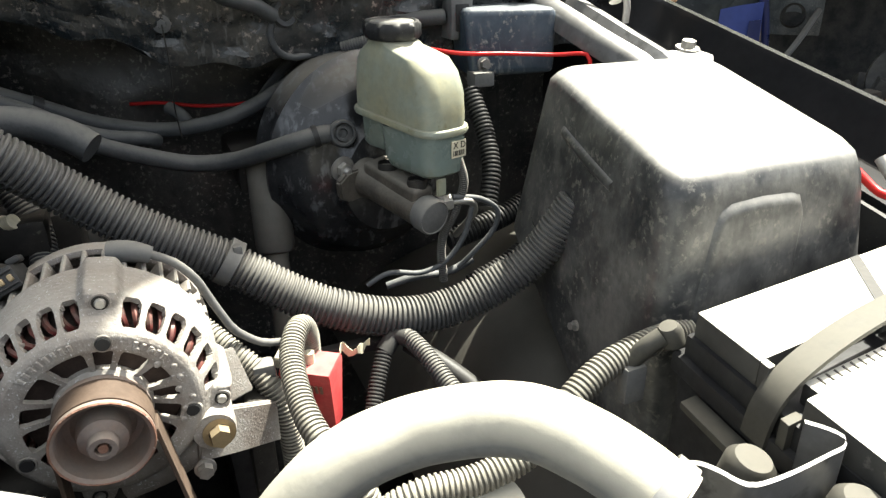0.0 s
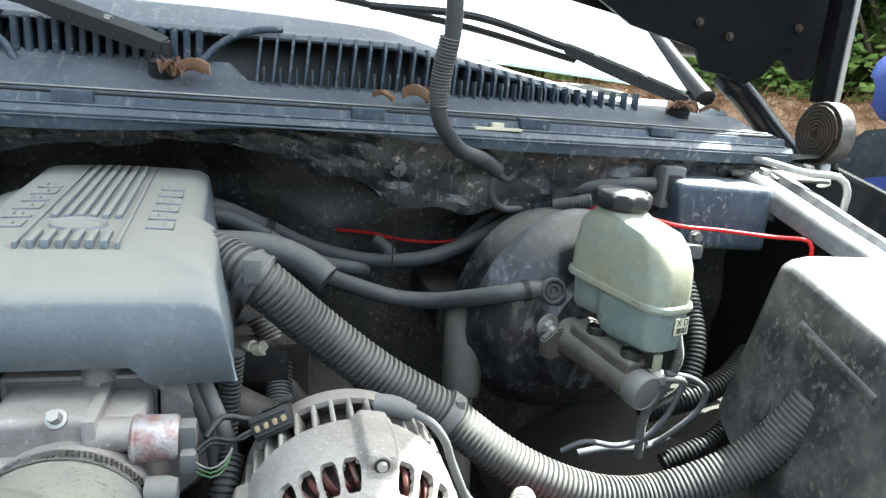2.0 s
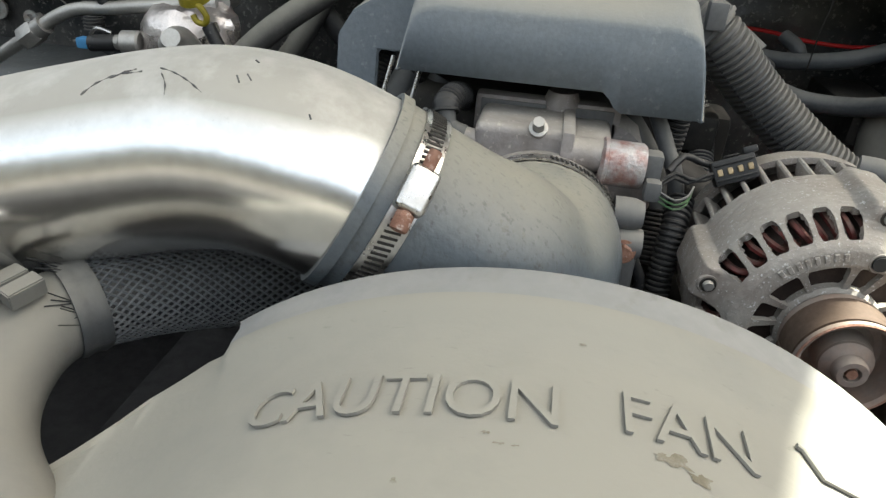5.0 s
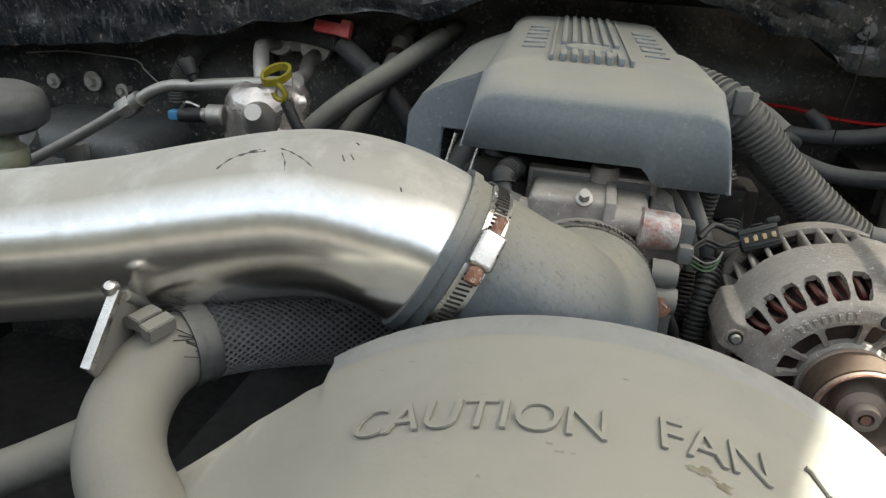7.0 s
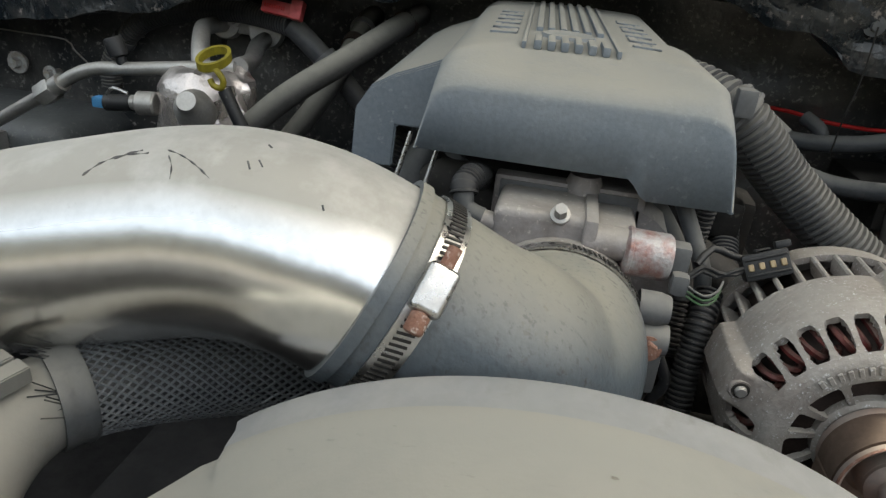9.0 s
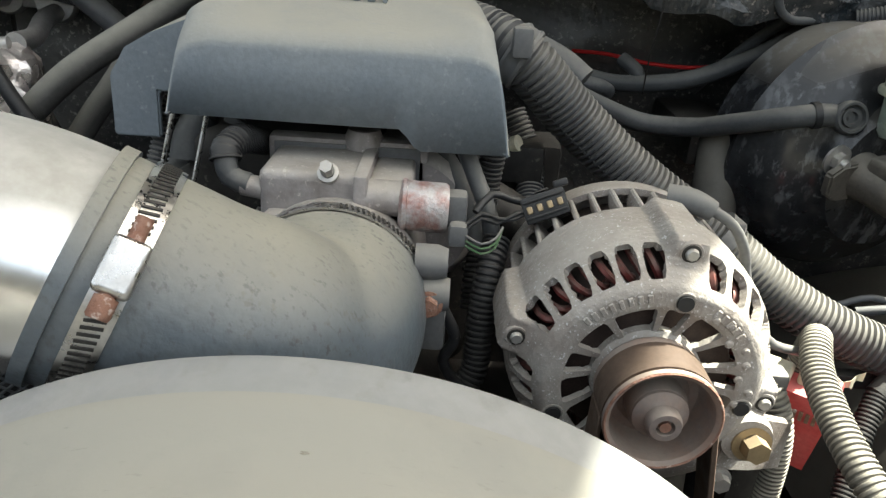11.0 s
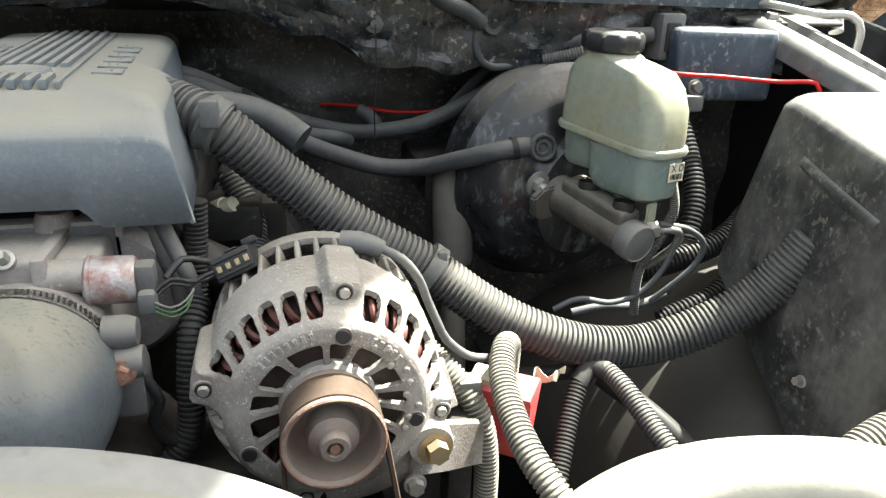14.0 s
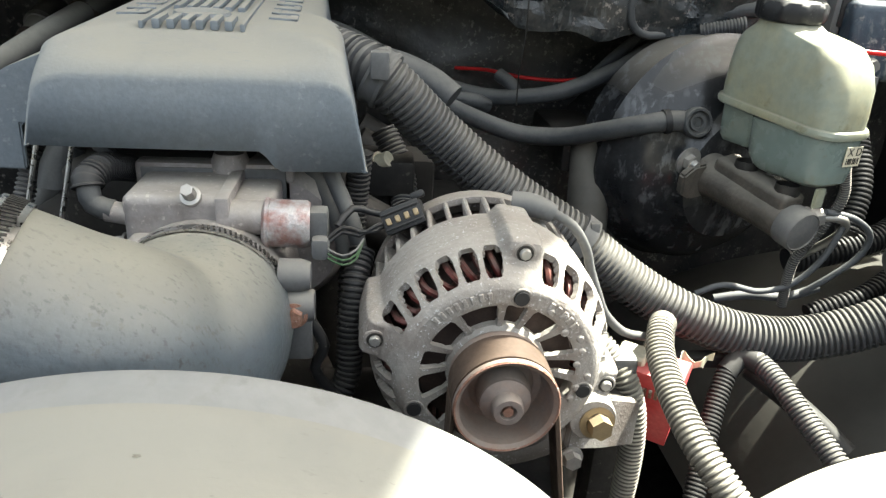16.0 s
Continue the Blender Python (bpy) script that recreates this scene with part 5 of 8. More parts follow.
def worm_clamp(at, way, r, width, screw_at, name="hose_clamp"):
    c = thing(name, at, "stainless worm-drive hose clamp with slotted band and rusty screw", "hose clamp", "hose clamps")
    way = Vector(way).normalized()
    part("band", lathe([(r, -width / 2), (r + 0.0012, -width / 2), (r + 0.0012, width / 2), (r, width / 2)], at, way, 64, True), M_STEEL, c)
    m = axis_matrix(at, way)
    loc = m.inverted() @ Vector(screw_at)
    screw_turn = math.degrees(math.atan2(loc.y, loc.x))
    for k in range(40):
        a = radians(screw_turn + 16 + 3.2 * k if k < 20 else screw_turn - 16 - 3.2 * (k - 20))
        b = block((-0.0006, -width * 0.30, -0.0005), (0.0006, width * 0.30, 0.0006), 0)
        bmesh.ops.transform(b, matrix=m @ Matrix.Rotation(a, 4, "Z") @ Matrix.Translation((r + 0.0012, 0, 0)) @ Matrix.Rotation(radians(90), 4, "Y") @ Matrix.Rotation(radians(90 + 14), 4, "Z"), verts=b.verts)
        part("slot", b, M_DARK, c, smooth=0)
    h = m @ Matrix.Rotation(radians(screw_turn), 4, "Z") @ Matrix.Translation((r + 0.0045, 0, 0))
    sc = width / 0.0125
    b = block((-0.0045 * sc, -0.0105 * sc, -0.0068 * sc), (0.0040 * sc, 0.0105 * sc, 0.0068 * sc), 0.0028 * sc, 3, h)
    part("screw_housing", b, M_STEEL, c)
    head = lathe([(0, 0.008 * sc), (0.0035 * sc, 0.008 * sc), (0.0042 * sc, 0.007 * sc), (0.0042 * sc, 0), (0.0030 * sc, 0), (0.0030 * sc, -0.03 * sc), (0, -0.03 * sc)], (0, 0, 0), (0, 1, 0), 16)
    bmesh.ops.transform(head, matrix=h @ Matrix.Translation((0, 0.011 * sc, 0)), verts=head.verts)
    part("screw", head, M_RUST, c, "rusty clamp screw")
    return c


worm_clamp(CLAMP + CLAMP_WAY * 0.010, CLAMP_WAY, 0.0520, 0.0130, (-0.245, 0.386, 1.087))
worm_clamp(Vector((-0.183, 0.5025, 1.012)), Vector((0.0, -1, 0.05)), 0.0538, 0.009, (-0.127, 0.503, 1.020))

it = thing("intake_tube", (-0.45, 0.41, 1.0), "polished aluminium intake tube with dust film and scratches", "intake tube")
tube_line = [(-0.90, 0.36, 0.985), (-0.72, 0.383, 1.010), (-0.588, 0.392, 1.029), (-0.481, 0.402, 1.050), (-0.415, 0.409, 1.067), (-0.368, 0.4135, 1.0785), (-0.333, 0.4145, 1.083), (-0.300, 0.4155, 1.0785), CLAMP + CLAMP_WAY * 0.002]
part("pipe", tube(tube_line, 0.0505, 0.004, 64), M_CHROME, it)
for pts, r in ((((-0.3916, 0.3805, 1.1135), (-0.389, 0.3836, 1.1163), (-0.3853, 0.3867, 1.1189), (-0.3803, 0.3891, 1.1212), (-0.3749, 0.3909, 1.1233), (-0.3702, 0.3926, 1.1248)), 0.0007), (((-0.3581, 0.3923, 1.1267), (-0.3521, 0.3904, 1.1263), (-0.3455, 0.3874, 1.1253), (-0.3396, 0.3844, 1.1237), (-0.3338, 0.3815, 1.1211)), 0.0005), (((-0.381, 0.3878, 1.1206), (-0.3764, 0.3898, 1.1224), (-0.3666, 0.3909, 1.1244)), 0.0006), (((-0.356, 0.389, 1.1254), (-0.352, 0.384, 1.1228), (-0.350, 0.379, 1.1190)), 0.0004)):
    part("scratch", tube(pts, lambda s, r=r: r * (0.55 + 0.45 * math.sin(900 * s)), 0.0015, 6), M_SCRATCH, it, "dark curved scratch")
for a, b in (((-0.3215, 0.3913, 1.1275), (-0.3191, 0.388, 1.1254)), ((-0.3174, 0.3934, 1.128), (-0.3145, 0.3904, 1.1262)), ((-0.2862, 0.3847, 1.116), (-0.285, 0.3832, 1.1143)), ((-0.3178, 0.404, 1.1318), (-0.3157, 0.4024, 1.1312))):
    part("fleck", tube([a, b], 0.00045, 0.002, 5), M_SCRATCH, it, "short dark fleck")
part("lip", lathe([(0.0506, -0.003), (0.0535, -0.003), (0.0535, 0.003), (0.0506, 0.003)], CLAMP - CLAMP_WAY * 0.007, CLAMP_WAY, 64, True), M_ELBOW, elb, "rubber lip over the tube end")

# fan shroud
shroud = thing("fan_shroud", (-0.17, 0.25, 0.8), "dust-covered grey plastic fan shroud with raised warning words", "fan shroud")
SC = Vector((-0.170, 0, 0.835))
sh_prof = [(0.362, 0.2270), (0.3635, 0.2325), (0.3600, 0.2335), (0.3560, 0.2318), (0.345, 0.2312), (0.334, 0.2300), (0.330, 0.2262), (0.310, 0.2245), (0.28, 0.2232), (0.25, 0.2220), (0.21, 0.2205), (0.16, 0.2190), (0.11, 0.2180), (0.08, 0.2175)]


def rear_cut(d):
    """The rear edge of the left flank, by the distance from the ring's corner."""
    for d0, y0, d1, y1 in ((0.0, 0.364, 0.004, 0.352), (0.004, 0.352, 0.045, 0.330), (0.045, 0.330, 0.055, 0.318), (0.055, 0.318, 0.072, 0.301), (0.072, 0.301, 0.09, 0.285), (0.09, 0.285, 0.20, 0.12)):
        if d <= d1:
            return y0 + (y1 - y0) * (d - d0) / (d1 - d0)
    return 0.12


def shroud_point(u, v):
    a = -64 + 150 * u
    y, r = sh_prof[round(v * (len(sh_prof) - 1))]
    if a >= -38:
        return (SC.x + r * math.sin(radians(a)), y, SC.z + r * math.cos(radians(a)))
    d = radians(-38 - a) * 0.228
    y = min(y, rear_cut(d) + 0.0004 * (y - 0.36))
    r = min(r, 0.2275)
    t = radians(38 - 90 * min(0.12, d))
    return (SC.x + r * math.sin(radians(-38)) - d * math.cos(t), y, SC.z + r * math.cos(radians(-38)) - d * math.sin(t))


SH_LAST = len(sh_prof) - 1
part("ring", thicken(grid(172, SH_LAST - 4, lambda u, v: shroud_point(u, (4 + v * (SH_LAST - 4)) / SH_LAST)), 0.003), M_SHROUD, shroud, smooth=55)
part("rim", thicken(grid(144, 4, lambda u, v: shroud_point(0.1734 + 0.8266 * u, v * 4 / SH_LAST)), 0.003), M_RIM, shroud, "rolled rim rubbed bare of dust", 55)


def stain(deg, y, wide, deep, seed):
    """A thin dried splash lying on the ring: an uneven outline round a place."""
    bm = bmesh.new()
    rim = []
    for k in range(22):
        a = 2 * math.pi * k / 22
        f = 0.62 + 0.75 * noise.noise((math.cos(a) * 1.6, math.sin(a) * 1.6, seed * 3.1))
        yy, d = y + deep * f * math.sin(a), radians(deg + wide * f * math.cos(a))
        r = float(np.interp(yy, SHY, SHR)) + 0.0003
        rim.append(bm.verts.new((SC.x + r * math.sin(d), yy, SC.z + r * math.cos(d))))
    bm.faces.new(rim)
    return bm


SHY, SHR = [p[0] for p in sh_prof[::-1]], [p[1] for p in sh_prof[::-1]]
for k, (deg, y, wide, deep) in enumerate([(10.5, 0.2777, 2.2, 0.0035), (12.1, 0.2734, 1.6, 0.003), (9.0, 0.278, 0.9, 0.0022), (-5.2, 0.2733, 0.45, 0.0012), (-3.9, 0.2693, 0.7, 0.001), (-2.7, 0.2693, 0.4, 0.0008), (-11.6, 0.2514, 0.5, 0.0012), (2.5, 0.3241, 0.6, 0.0008)]):
    part("stain", stain(deg, y, wide, deep, k), M_STAIN, shroud, "dried brown splash", 0)


def wrap_text(text, a0, y0, size, per):
    bm = lettering(text, size, 0.0006)
    split = max(v.co.x for v in lettering(text.split()[0], size, 0.0006).verts) + 0.004
    for v in bm.verts:
        if v.co.x > split:
            v.co += Vector((0.004, 0.0045, 0))
        a = radians(a0) + v.co.x * 0.885 / 0.222
        y = y0 + v.co.y
        r = 0.2228 + (y - 0.25) * 0.026 + 0.0009 + v.co.z
        v.co = Vector((SC.x + r * math.sin(a), y, SC.z + r * math.cos(a)))
    return bm




def letter_parts(text, a0, y0, size):
    """Each raised letter as a part of its own, laid round the shroud."""
    bm = wrap_text(text, a0, y0, size, 1)
    left = set(bm.verts)
    while left:
        seed = left.pop()
        island, todo = {seed}, [seed]
        while todo:
            for e in todo.pop().link_edges:
                for w in e.verts:
                    if w in left:
                        left.discard(w)
                        island.add(w)
                        todo.append(w)
        piece = bmesh.new()
        index = {v: piece.verts.new(v.co) for v in island}
        for f in {f for v in island for f in v.link_faces}:
            piece.faces.new([index[v] for v in f.verts])
        part("raised_letter", piece, M_SHROUD, shroud, "raised letter of the words CAUTION FAN", 20)


letter_parts("CAUTION  FAN", -28.5, 0.279, 0.0285)
STROKE = [Vector((SC.x + (0.2242 + (y - 0.25) * 0.026) * math.sin(radians(a)), y, SC.z + (0.2242 + (y - 0.25) * 0.026) * math.cos(radians(a)))) for a, y in ((22.7, 0.3085), (23.4, 0.308), (24.8, 0.298), (28.8, 0.300))]
stroke = bmesh.new()
sweep(stroke, STROKE, 0.0011, 8)
part("raised_stroke", stroke, M_SHROUD, shroud, "worn raised stroke of a further word")
# unseen panel, added so the intake tube reflects dark low down
solo("radiator_support", join(block((-1.26, -0.22, 0.88), (0.66, 0.0, 0.985), 0.012, 3), block((-1.26, -0.40, 0.30), (0.66, -0.22, 0.96), 0.012, 3)), M_BLACK, "unseen black radiator support panel, added to darken the tube's reflection", "panel", kind="structure")
solo("radiator", block((-0.75, 0.02, 0.55), (0.42, 0.085, 0.965), 0.012, 3), M_BATTSIDE, "dark radiator core behind the grille", "radiator")

# alternator
AX, AZ = -0.014, 1.002
alt = thing("alternator", (AX, 0.50, 0.92), "corroded cast aluminium alternator with slotted housing", "alternator")


def polar(r, deg, y):
    return Vector((AX + r * math.cos(radians(deg)), y, AZ + r * math.sin(radians(deg))))


ALT_PROF = [(0.0270, 0.4590), (0.0310, 0.4572), (0.0415, 0.4540), (0.0455, 0.4522), (0.0535, 0.4520), (0.0560, 0.4532), (0.0590, 0.4565), (0.0620, 0.4610), (0.0650, 0.4662), (0.0675, 0.4715), (0.0695, 0.4772), (0.0706, 0.4830), (0.0712, 0.4900), (0.0714, 0.5160), (0.0700, 0.5175)]
ALT_LINE = []
for (r0, y0), (r1, y1) in zip(ALT_PROF, ALT_PROF[1:]):
    steps = max(1, round(math.hypot(r1 - r0, y1 - y0) / 0.0010))
    ALT_LINE += [(r0 + (r1 - r0) * k / steps, y0 + (y1 - y0) * k / steps) for k in range(steps)]
ALT_LINE.append(ALT_PROF[-1])
BOSSES = (81, 167, 257, 347)
SPOKES = (15, 41, 69.5, 91, 125.5, 156, 178, 204, 230, 256, 282, 308, 334, 356)
SLOTS = [((a + b) / 2, (b - a) / 2 - 3.2, 0.0270, 0.0440) for a, b in zip(SPOKES, SPOKES[1:] + (375,))]
for a, b in zip(BOSSES, BOSSES[1:] + (441,)):
    pitch = (b - a - 17) / 6
    SLOTS += [(a + 8.5 + pitch * (k + 0.5), pitch * 0.36, 0.0588, 0.0690) for k in range(6)]


def in_slot(deg, r):
    """Whether a place on the casting falls in one of its rounded slots."""
    for mid, half, r0, r1 in SLOTS:
        if r0 < r < r1:
            d = abs((deg - mid + 180) % 360 - 180)
            if d < half:
                w, l = radians(half) * r, (r1 - r0) / 2
                c = min(w, l) * (0.6 if r > 0.05 else 0.35)
                x, y = max(0, radians(d) * r - (w - c)), max(0, abs(r - (r0 + r1) / 2) - (l - c))
                if x * x + y * y < c * c:
                    return True
    return False


PAD_PROF = [(0.0270, 0.4590), (0.0310, 0.4572), (0.0415, 0.4540), (0.0455, 0.4522), (0.0535, 0.4520), (0.0565, 0.4535), (0.0595, 0.4575), (0.0625, 0.4625), (0.0665, 0.4648), (0.0715, 0.4650), (0.0750, 0.4662), (0.0768, 0.4700), (0.0776, 0.4800), (0.0776, 0.5160), (0.0700, 0.5175)]
PAD_LINE = []
for (r0, y0), (r1, y1), (r2, y2), (r3, y3) in zip(PAD_PROF, PAD_PROF[1:], ALT_PROF, ALT_PROF[1:]):
    steps = max(1, round(math.hypot(r3 - r2, y3 - y2) / 0.0010))
    PAD_LINE += [(r0 + (r1 - r0) * k / steps, y0 + (y1 - y0) * k / steps) for k in range(steps)]
PAD_LINE.append(PAD_PROF[-1])


def swell(j, deg):
    """Radius and depth of the casting's skin, which swells into a pad at each bolt."""
    r, y = ALT_LINE[j]
    for b in BOSSES:
        d = abs((deg - b + 180) % 360 - 180)
        full, none = (5.5, 11.5) if b != 167 else (7.0, 13.0)
        if d < none:
            w = min(1.0, (none - d) / (none - full))
            w = w * w * (3 - 2 * w)
            r, y = r + (PAD_LINE[j][0] - r) * w, y + (PAD_LINE[j][1] - y) * w
    return r, y


def alt_casting():
    bm = bmesh.new()
    count = 720
    vs = []
    for k in range(count):
        ring = []
        for j in range(len(ALT_LINE)):
            r, y = swell(j, 360 * k / count)
            ring.append(bm.verts.new(polar(r + 0.0005 * noise.noise((k * 0.11, r * 600, y * 600)) * (r > 0.045), 360 * k / count, y)))
        vs.append(ring)
    for k in range(count):
        for j in range(len(ALT_LINE) - 1):
            if not in_slot(360 * (k + 0.5) / count, (ALT_LINE[j][0] + ALT_LINE[j + 1][0]) / 2):
                bm.faces.new((vs[k][j], vs[(k + 1) % count][j], vs[(k + 1) % count][j + 1], vs[k][j + 1]))
    loose = [v for v in bm.verts if not v.link_faces]
    bmesh.ops.delete(bm, geom=loose, context="VERTS")
    for _ in range(3):
        bmesh.ops.smooth_vert(bm, verts=[v for v in bm.verts if v.is_boundary], factor=0.5, use_axis_x=True, use_axis_y=True, use_axis_z=True)
    return thicken(bm, 0.0042)


part("front_casting", alt_casting(), M_ALU, alt, "slotted front casting", 50)
part("hub_plate", lathe([(0.012, 0.4575), (0.026, 0.4570), (0.0285, 0.459), (0.0285, 0.466), (0.012, 0.466)], (AX, 0, AZ), (0, 1, 0), 40, True), M_ALU, alt)
part("rear_frame", lathe([(0.0, 0.5720), (0.052, 0.5720), (0.0650, 0.5690), (0.0700, 0.5620), (0.0715, 0.5450), (0.0675, 0.5450), (0.0675, 0.560), (0.02, 0.564)], (AX, 0, AZ), (0, 1, 0), 64), M_ALU, alt)
part("core", lathe([(0.0, 0.4640), (0.0440, 0.4645), (0.0475, 0.474), (0.058, 0.494), (0.0660, 0.496), (0.0660, 0.5160), (0.058, 0.518), (0.058, 0.556), (0.0, 0.556)], (AX, 0, AZ), (0, 1, 0), 56), M_SLOT, alt, "rust-brown rotor and stator core")
for k in range(46):
    a0 = 360 / 46 * k
    bm = bmesh.new()
    sweep(bm, spline([polar(0.0480, a0, 0.490), polar(0.0495, a0 + 2, 0.475), polar(0.0545, a0 + 5, 0.4695), polar(0.0600, a0 + 8, 0.474), polar(0.0630, a0 + 10, 0.492)], 0.004), 0.0021, 6)
    part("winding", bm, M_WINDING, alt, "red-brown copper winding behind the slots")
for k in range(36):
    a = 10 * k
    bm = block((-0.0016, -0.014, -0.0080), (0.0016, 0.018, 0.0042), 0.0010, 1)
    bmesh.ops.transform(bm, matrix=Matrix.Translation(polar(0.0672, a, 0.529)) @ Matrix.Rotation(-radians(a - 90), 4, "Y"), verts=bm.verts)
    part("rear_bar", bm, M_ALU, alt, smooth=0)
for a in BOSSES:
    p = polar(0.0696, a, 0.4645)
    bs = part("bolt_seat", lathe([(0, 0.0), (0.0056, 0.0), (0.0062, 0.0008), (0.0062, 0.004)], p, (0, 1, 0), 28), M_ALU, alt)
    part("through_bolt", lathe([(0, 0.0026), (0.0026, 0.0026), (0.0033, 0.0018), (0.0033, -0.001)], p, (0, -1, 0), 8), M_GALV, bs, "steel through bolt")
    part("bolt_recess", lathe([(0.0033, 0.0004), (0.0046, 0.0004), (0.0048, 0.0)], p, (0, -1, 0), 20), M_DARK, bs, "dark ring round the bolt")
for a, r in ((80, 0.0492), (-12, 0.0505), (205, 0.0505)):
    p = polar(r, a, 0.4528)
    part("boss_hole", join(lathe([(0.0040, -0.0010), (0.0054, -0.0010), (0.0066, 0.0015), (0.0066, 0.008), (0.0040, 0.008)], p, (0, 1, 0), 24, True), lathe([(0, 0.001), (0.0045, 0.001)], p, (0, -1, 0), 20)), M_ALU, alt, "cast boss with bolt hole")
    # black disc in place of the hole's own shade
    part("dark_hole", lathe([(0, 0.0022), (0.0040, 0.0022), (0.0042, 0.0)], p, (0, -1, 0), 20), M_BATTSIDE, alt, "black disc as the shade in a threaded hole")
for start, count in ((136, 8), (60, 5)):
    for k in range(count):
        a = start - 5.2 * k
        bm = block((-0.0013, -0.0010, -0.0024), (0.0013, 0.0006, 0.0024), 0.0004, 1)
        bmesh.ops.transform(bm, matrix=Matrix.Translation(polar(0.0503, a, 0.4520)) @ Matrix.Rotation(-radians(a - 90), 4, "Y"), verts=bm.verts)
        part("cast_bar", bm, M_ALU, alt, "raised cast marks too worn to read", 0)
for k in range(9):
    a = 58 - 9.8 * k
    part("crust", lathe([(0, 0.0016), (0.0016, 0.0012), (0.0024, 0.0)], polar(0.0475 + 0.0035 * math.sin(k * 2.3), a, 0.4520), (0, -1, 0), 8), M_ALU, alt, "pale corrosion crust")
pul = part("pulley", lathe([(0.0, 0.0335), (0.0085, 0.0330), (0.0135, 0.0300), (0.0145, 0.0180), (0.0180, 0.0150), (0.0221, 0.0150), (0.0240, 0.0180), (0.0249, 0.0335), (0.0268, 0.0352), (0.0280, 0.0345), (0.0282, 0.0320), (0.0256, 0.0300), (0.0246, 0.0290), (0.0258, 0.0270), (0.0246, 0.0250), (0.0258, 0.0230), (0.0246, 0.0210), (0.0258, 0.0190), (0.0246, 0.0170), (0.0258, 0.0150), (0.0246, 0.0130), (0.0258, 0.0110), (0.0246, 0.0090), (0.0268, 0.0070), (0.0273, 0.0040), (0.0200, 0.0030), (0.016, 0)], (AX, 0.4585, AZ), (0, -1, 0), 64), M_PULLEY, alt, "worn steel grooved pulley")
part("rim_edge", lathe([(0.0268, 0.0352), (0.0276, 0.0358), (0.0283, 0.0350), (0.0276, 0.0344)], (AX, 0.4585, AZ), (0, -1, 0), 64, True), M_RUST, pul, "rust-brown rubbed rim")
part("nut", join(lathe([(0.0, 0.004), (0.0040, 0.004), (0.0045, 0.008), (0.0075, 0.0080), (0.0085, 0.0060), (0.0085, 0)], (AX, 0.4270, AZ), (0, -1, 0), 28), lathe([(0.0085, 0.0), (0.0138, -0.002), (0.0148, -0.006), (0.0148, -0.018)], (AX, 0.4285, AZ), (0, -1, 0), 36)), M_PULLEY, pul, "rounded shaft nut")
part("shaft_end", lathe([(0, 0.0062), (0.0028, 0.0062), (0.0030, 0.0)], (AX, 0.4255, AZ), (0, -1, 0), 16), M_RUST, pul, "rusty hex socket in the shaft")
part("terminal_boss", tube([(0.002, 0.531, 1.075), (0.012, 0.528, 1.075), (0.020, 0.527, 1.073), (0.027, 0.526, 1.070)], lambda s: 0.0075 - 0.11 * max(0.0, s - 0.012), 0.003, 20), M_CLIP, alt, "rubber boot over the output terminal")
PLUG_AT = Matrix.Translation((-0.0640, 0.541, 1.0605)) @ Matrix.Rotation(radians(-24), 4, "Y") @ Matrix.Rotation(radians(-24), 4, "X")
con = part("connector", join(block((-0.0130, -0.009, -0.0080), (0.0130, 0.016, 0.0080), 0.0018, 2, PLUG_AT), block((-0.0120, -0.0105, -0.0055), (0.0120, -0.008, -0.0040), 0.0005, 1, PLUG_AT), block((-0.0120, -0.0105, 0.0040), (0.0120, -0.008, 0.0055), 0.0005, 1, PLUG_AT), block((0.008, 0.000, 0.008), (0.017, 0.010, 0.0125), 0.0015, 2, PLUG_AT), block((-0.004, -0.004, 0.008), (0.005, 0.012, 0.0100), 0.001, 1, PLUG_AT)), M_BLACK, alt, "dark regulator plug with four brass ways")
for k in range(4):
    part("contact", block((-0.0016, -0.0105, -0.0022), (0.0016, -0.0085, 0.0022), 0.0005, 1, PLUG_AT @ Matrix.Translation((-0.0090 + 0.0060 * k, 0.0, 0))), M_GOLD, con, "brass contact")

belt = solo("drive_belt", join(lathe([(0.0258, 0.0095), (0.0281, 0.0095), (0.0281, 0.0300), (0.0258, 0.0300)], (AX, 0.4585, AZ), (0, -1, 0), 64, True), block((0.0125, 0.4290, 0.72), (0.0155, 0.4490, 1.000), 0.0005, 1, Matrix.Translation((0.0145, 0, 1.0)) @ Matrix.Rotation(radians(-9), 4, "Y") @ Matrix.Translation((-0.0145, 0, -1.0))), block((-0.0425, 0.4290, 0.72), (-0.0400, 0.4490, 0.998), 0.0005, 1)), M_BELT, "brown dusty ribbed drive belt round the alternator pulley", "belt")
brk = thing("alternator_bracket", (0.06, 0.47, 0.90), "grey steel alternator bracket with zinc-yellow bolt", "bracket")
pq = bmesh.new()
face = pq.faces.new([pq.verts.new(q) for q in ((0.034, 0.458, 0.944), (0.036, 0.458, 0.970), (0.048, 0.464, 0.978), (0.088, 0.492, 0.9535), (0.0925, 0.494, 0.949), (0.0920, 0.493, 0.917), (0.060, 0.470, 0.935))])
ext = bmesh.ops.extrude_face_region(pq, geom=[face])
bmesh.ops.translate(pq, vec=(-0.002, 0.004, 0.001), verts=[v for v in ext["geom"] if isinstance(v, bmesh.types.BMVert)])
bmesh.ops.bevel(pq, geom=pq.edges[:], offset=0.0009, segments=2, affect="EDGES")
part("plate", pq, M_ALU, brk)
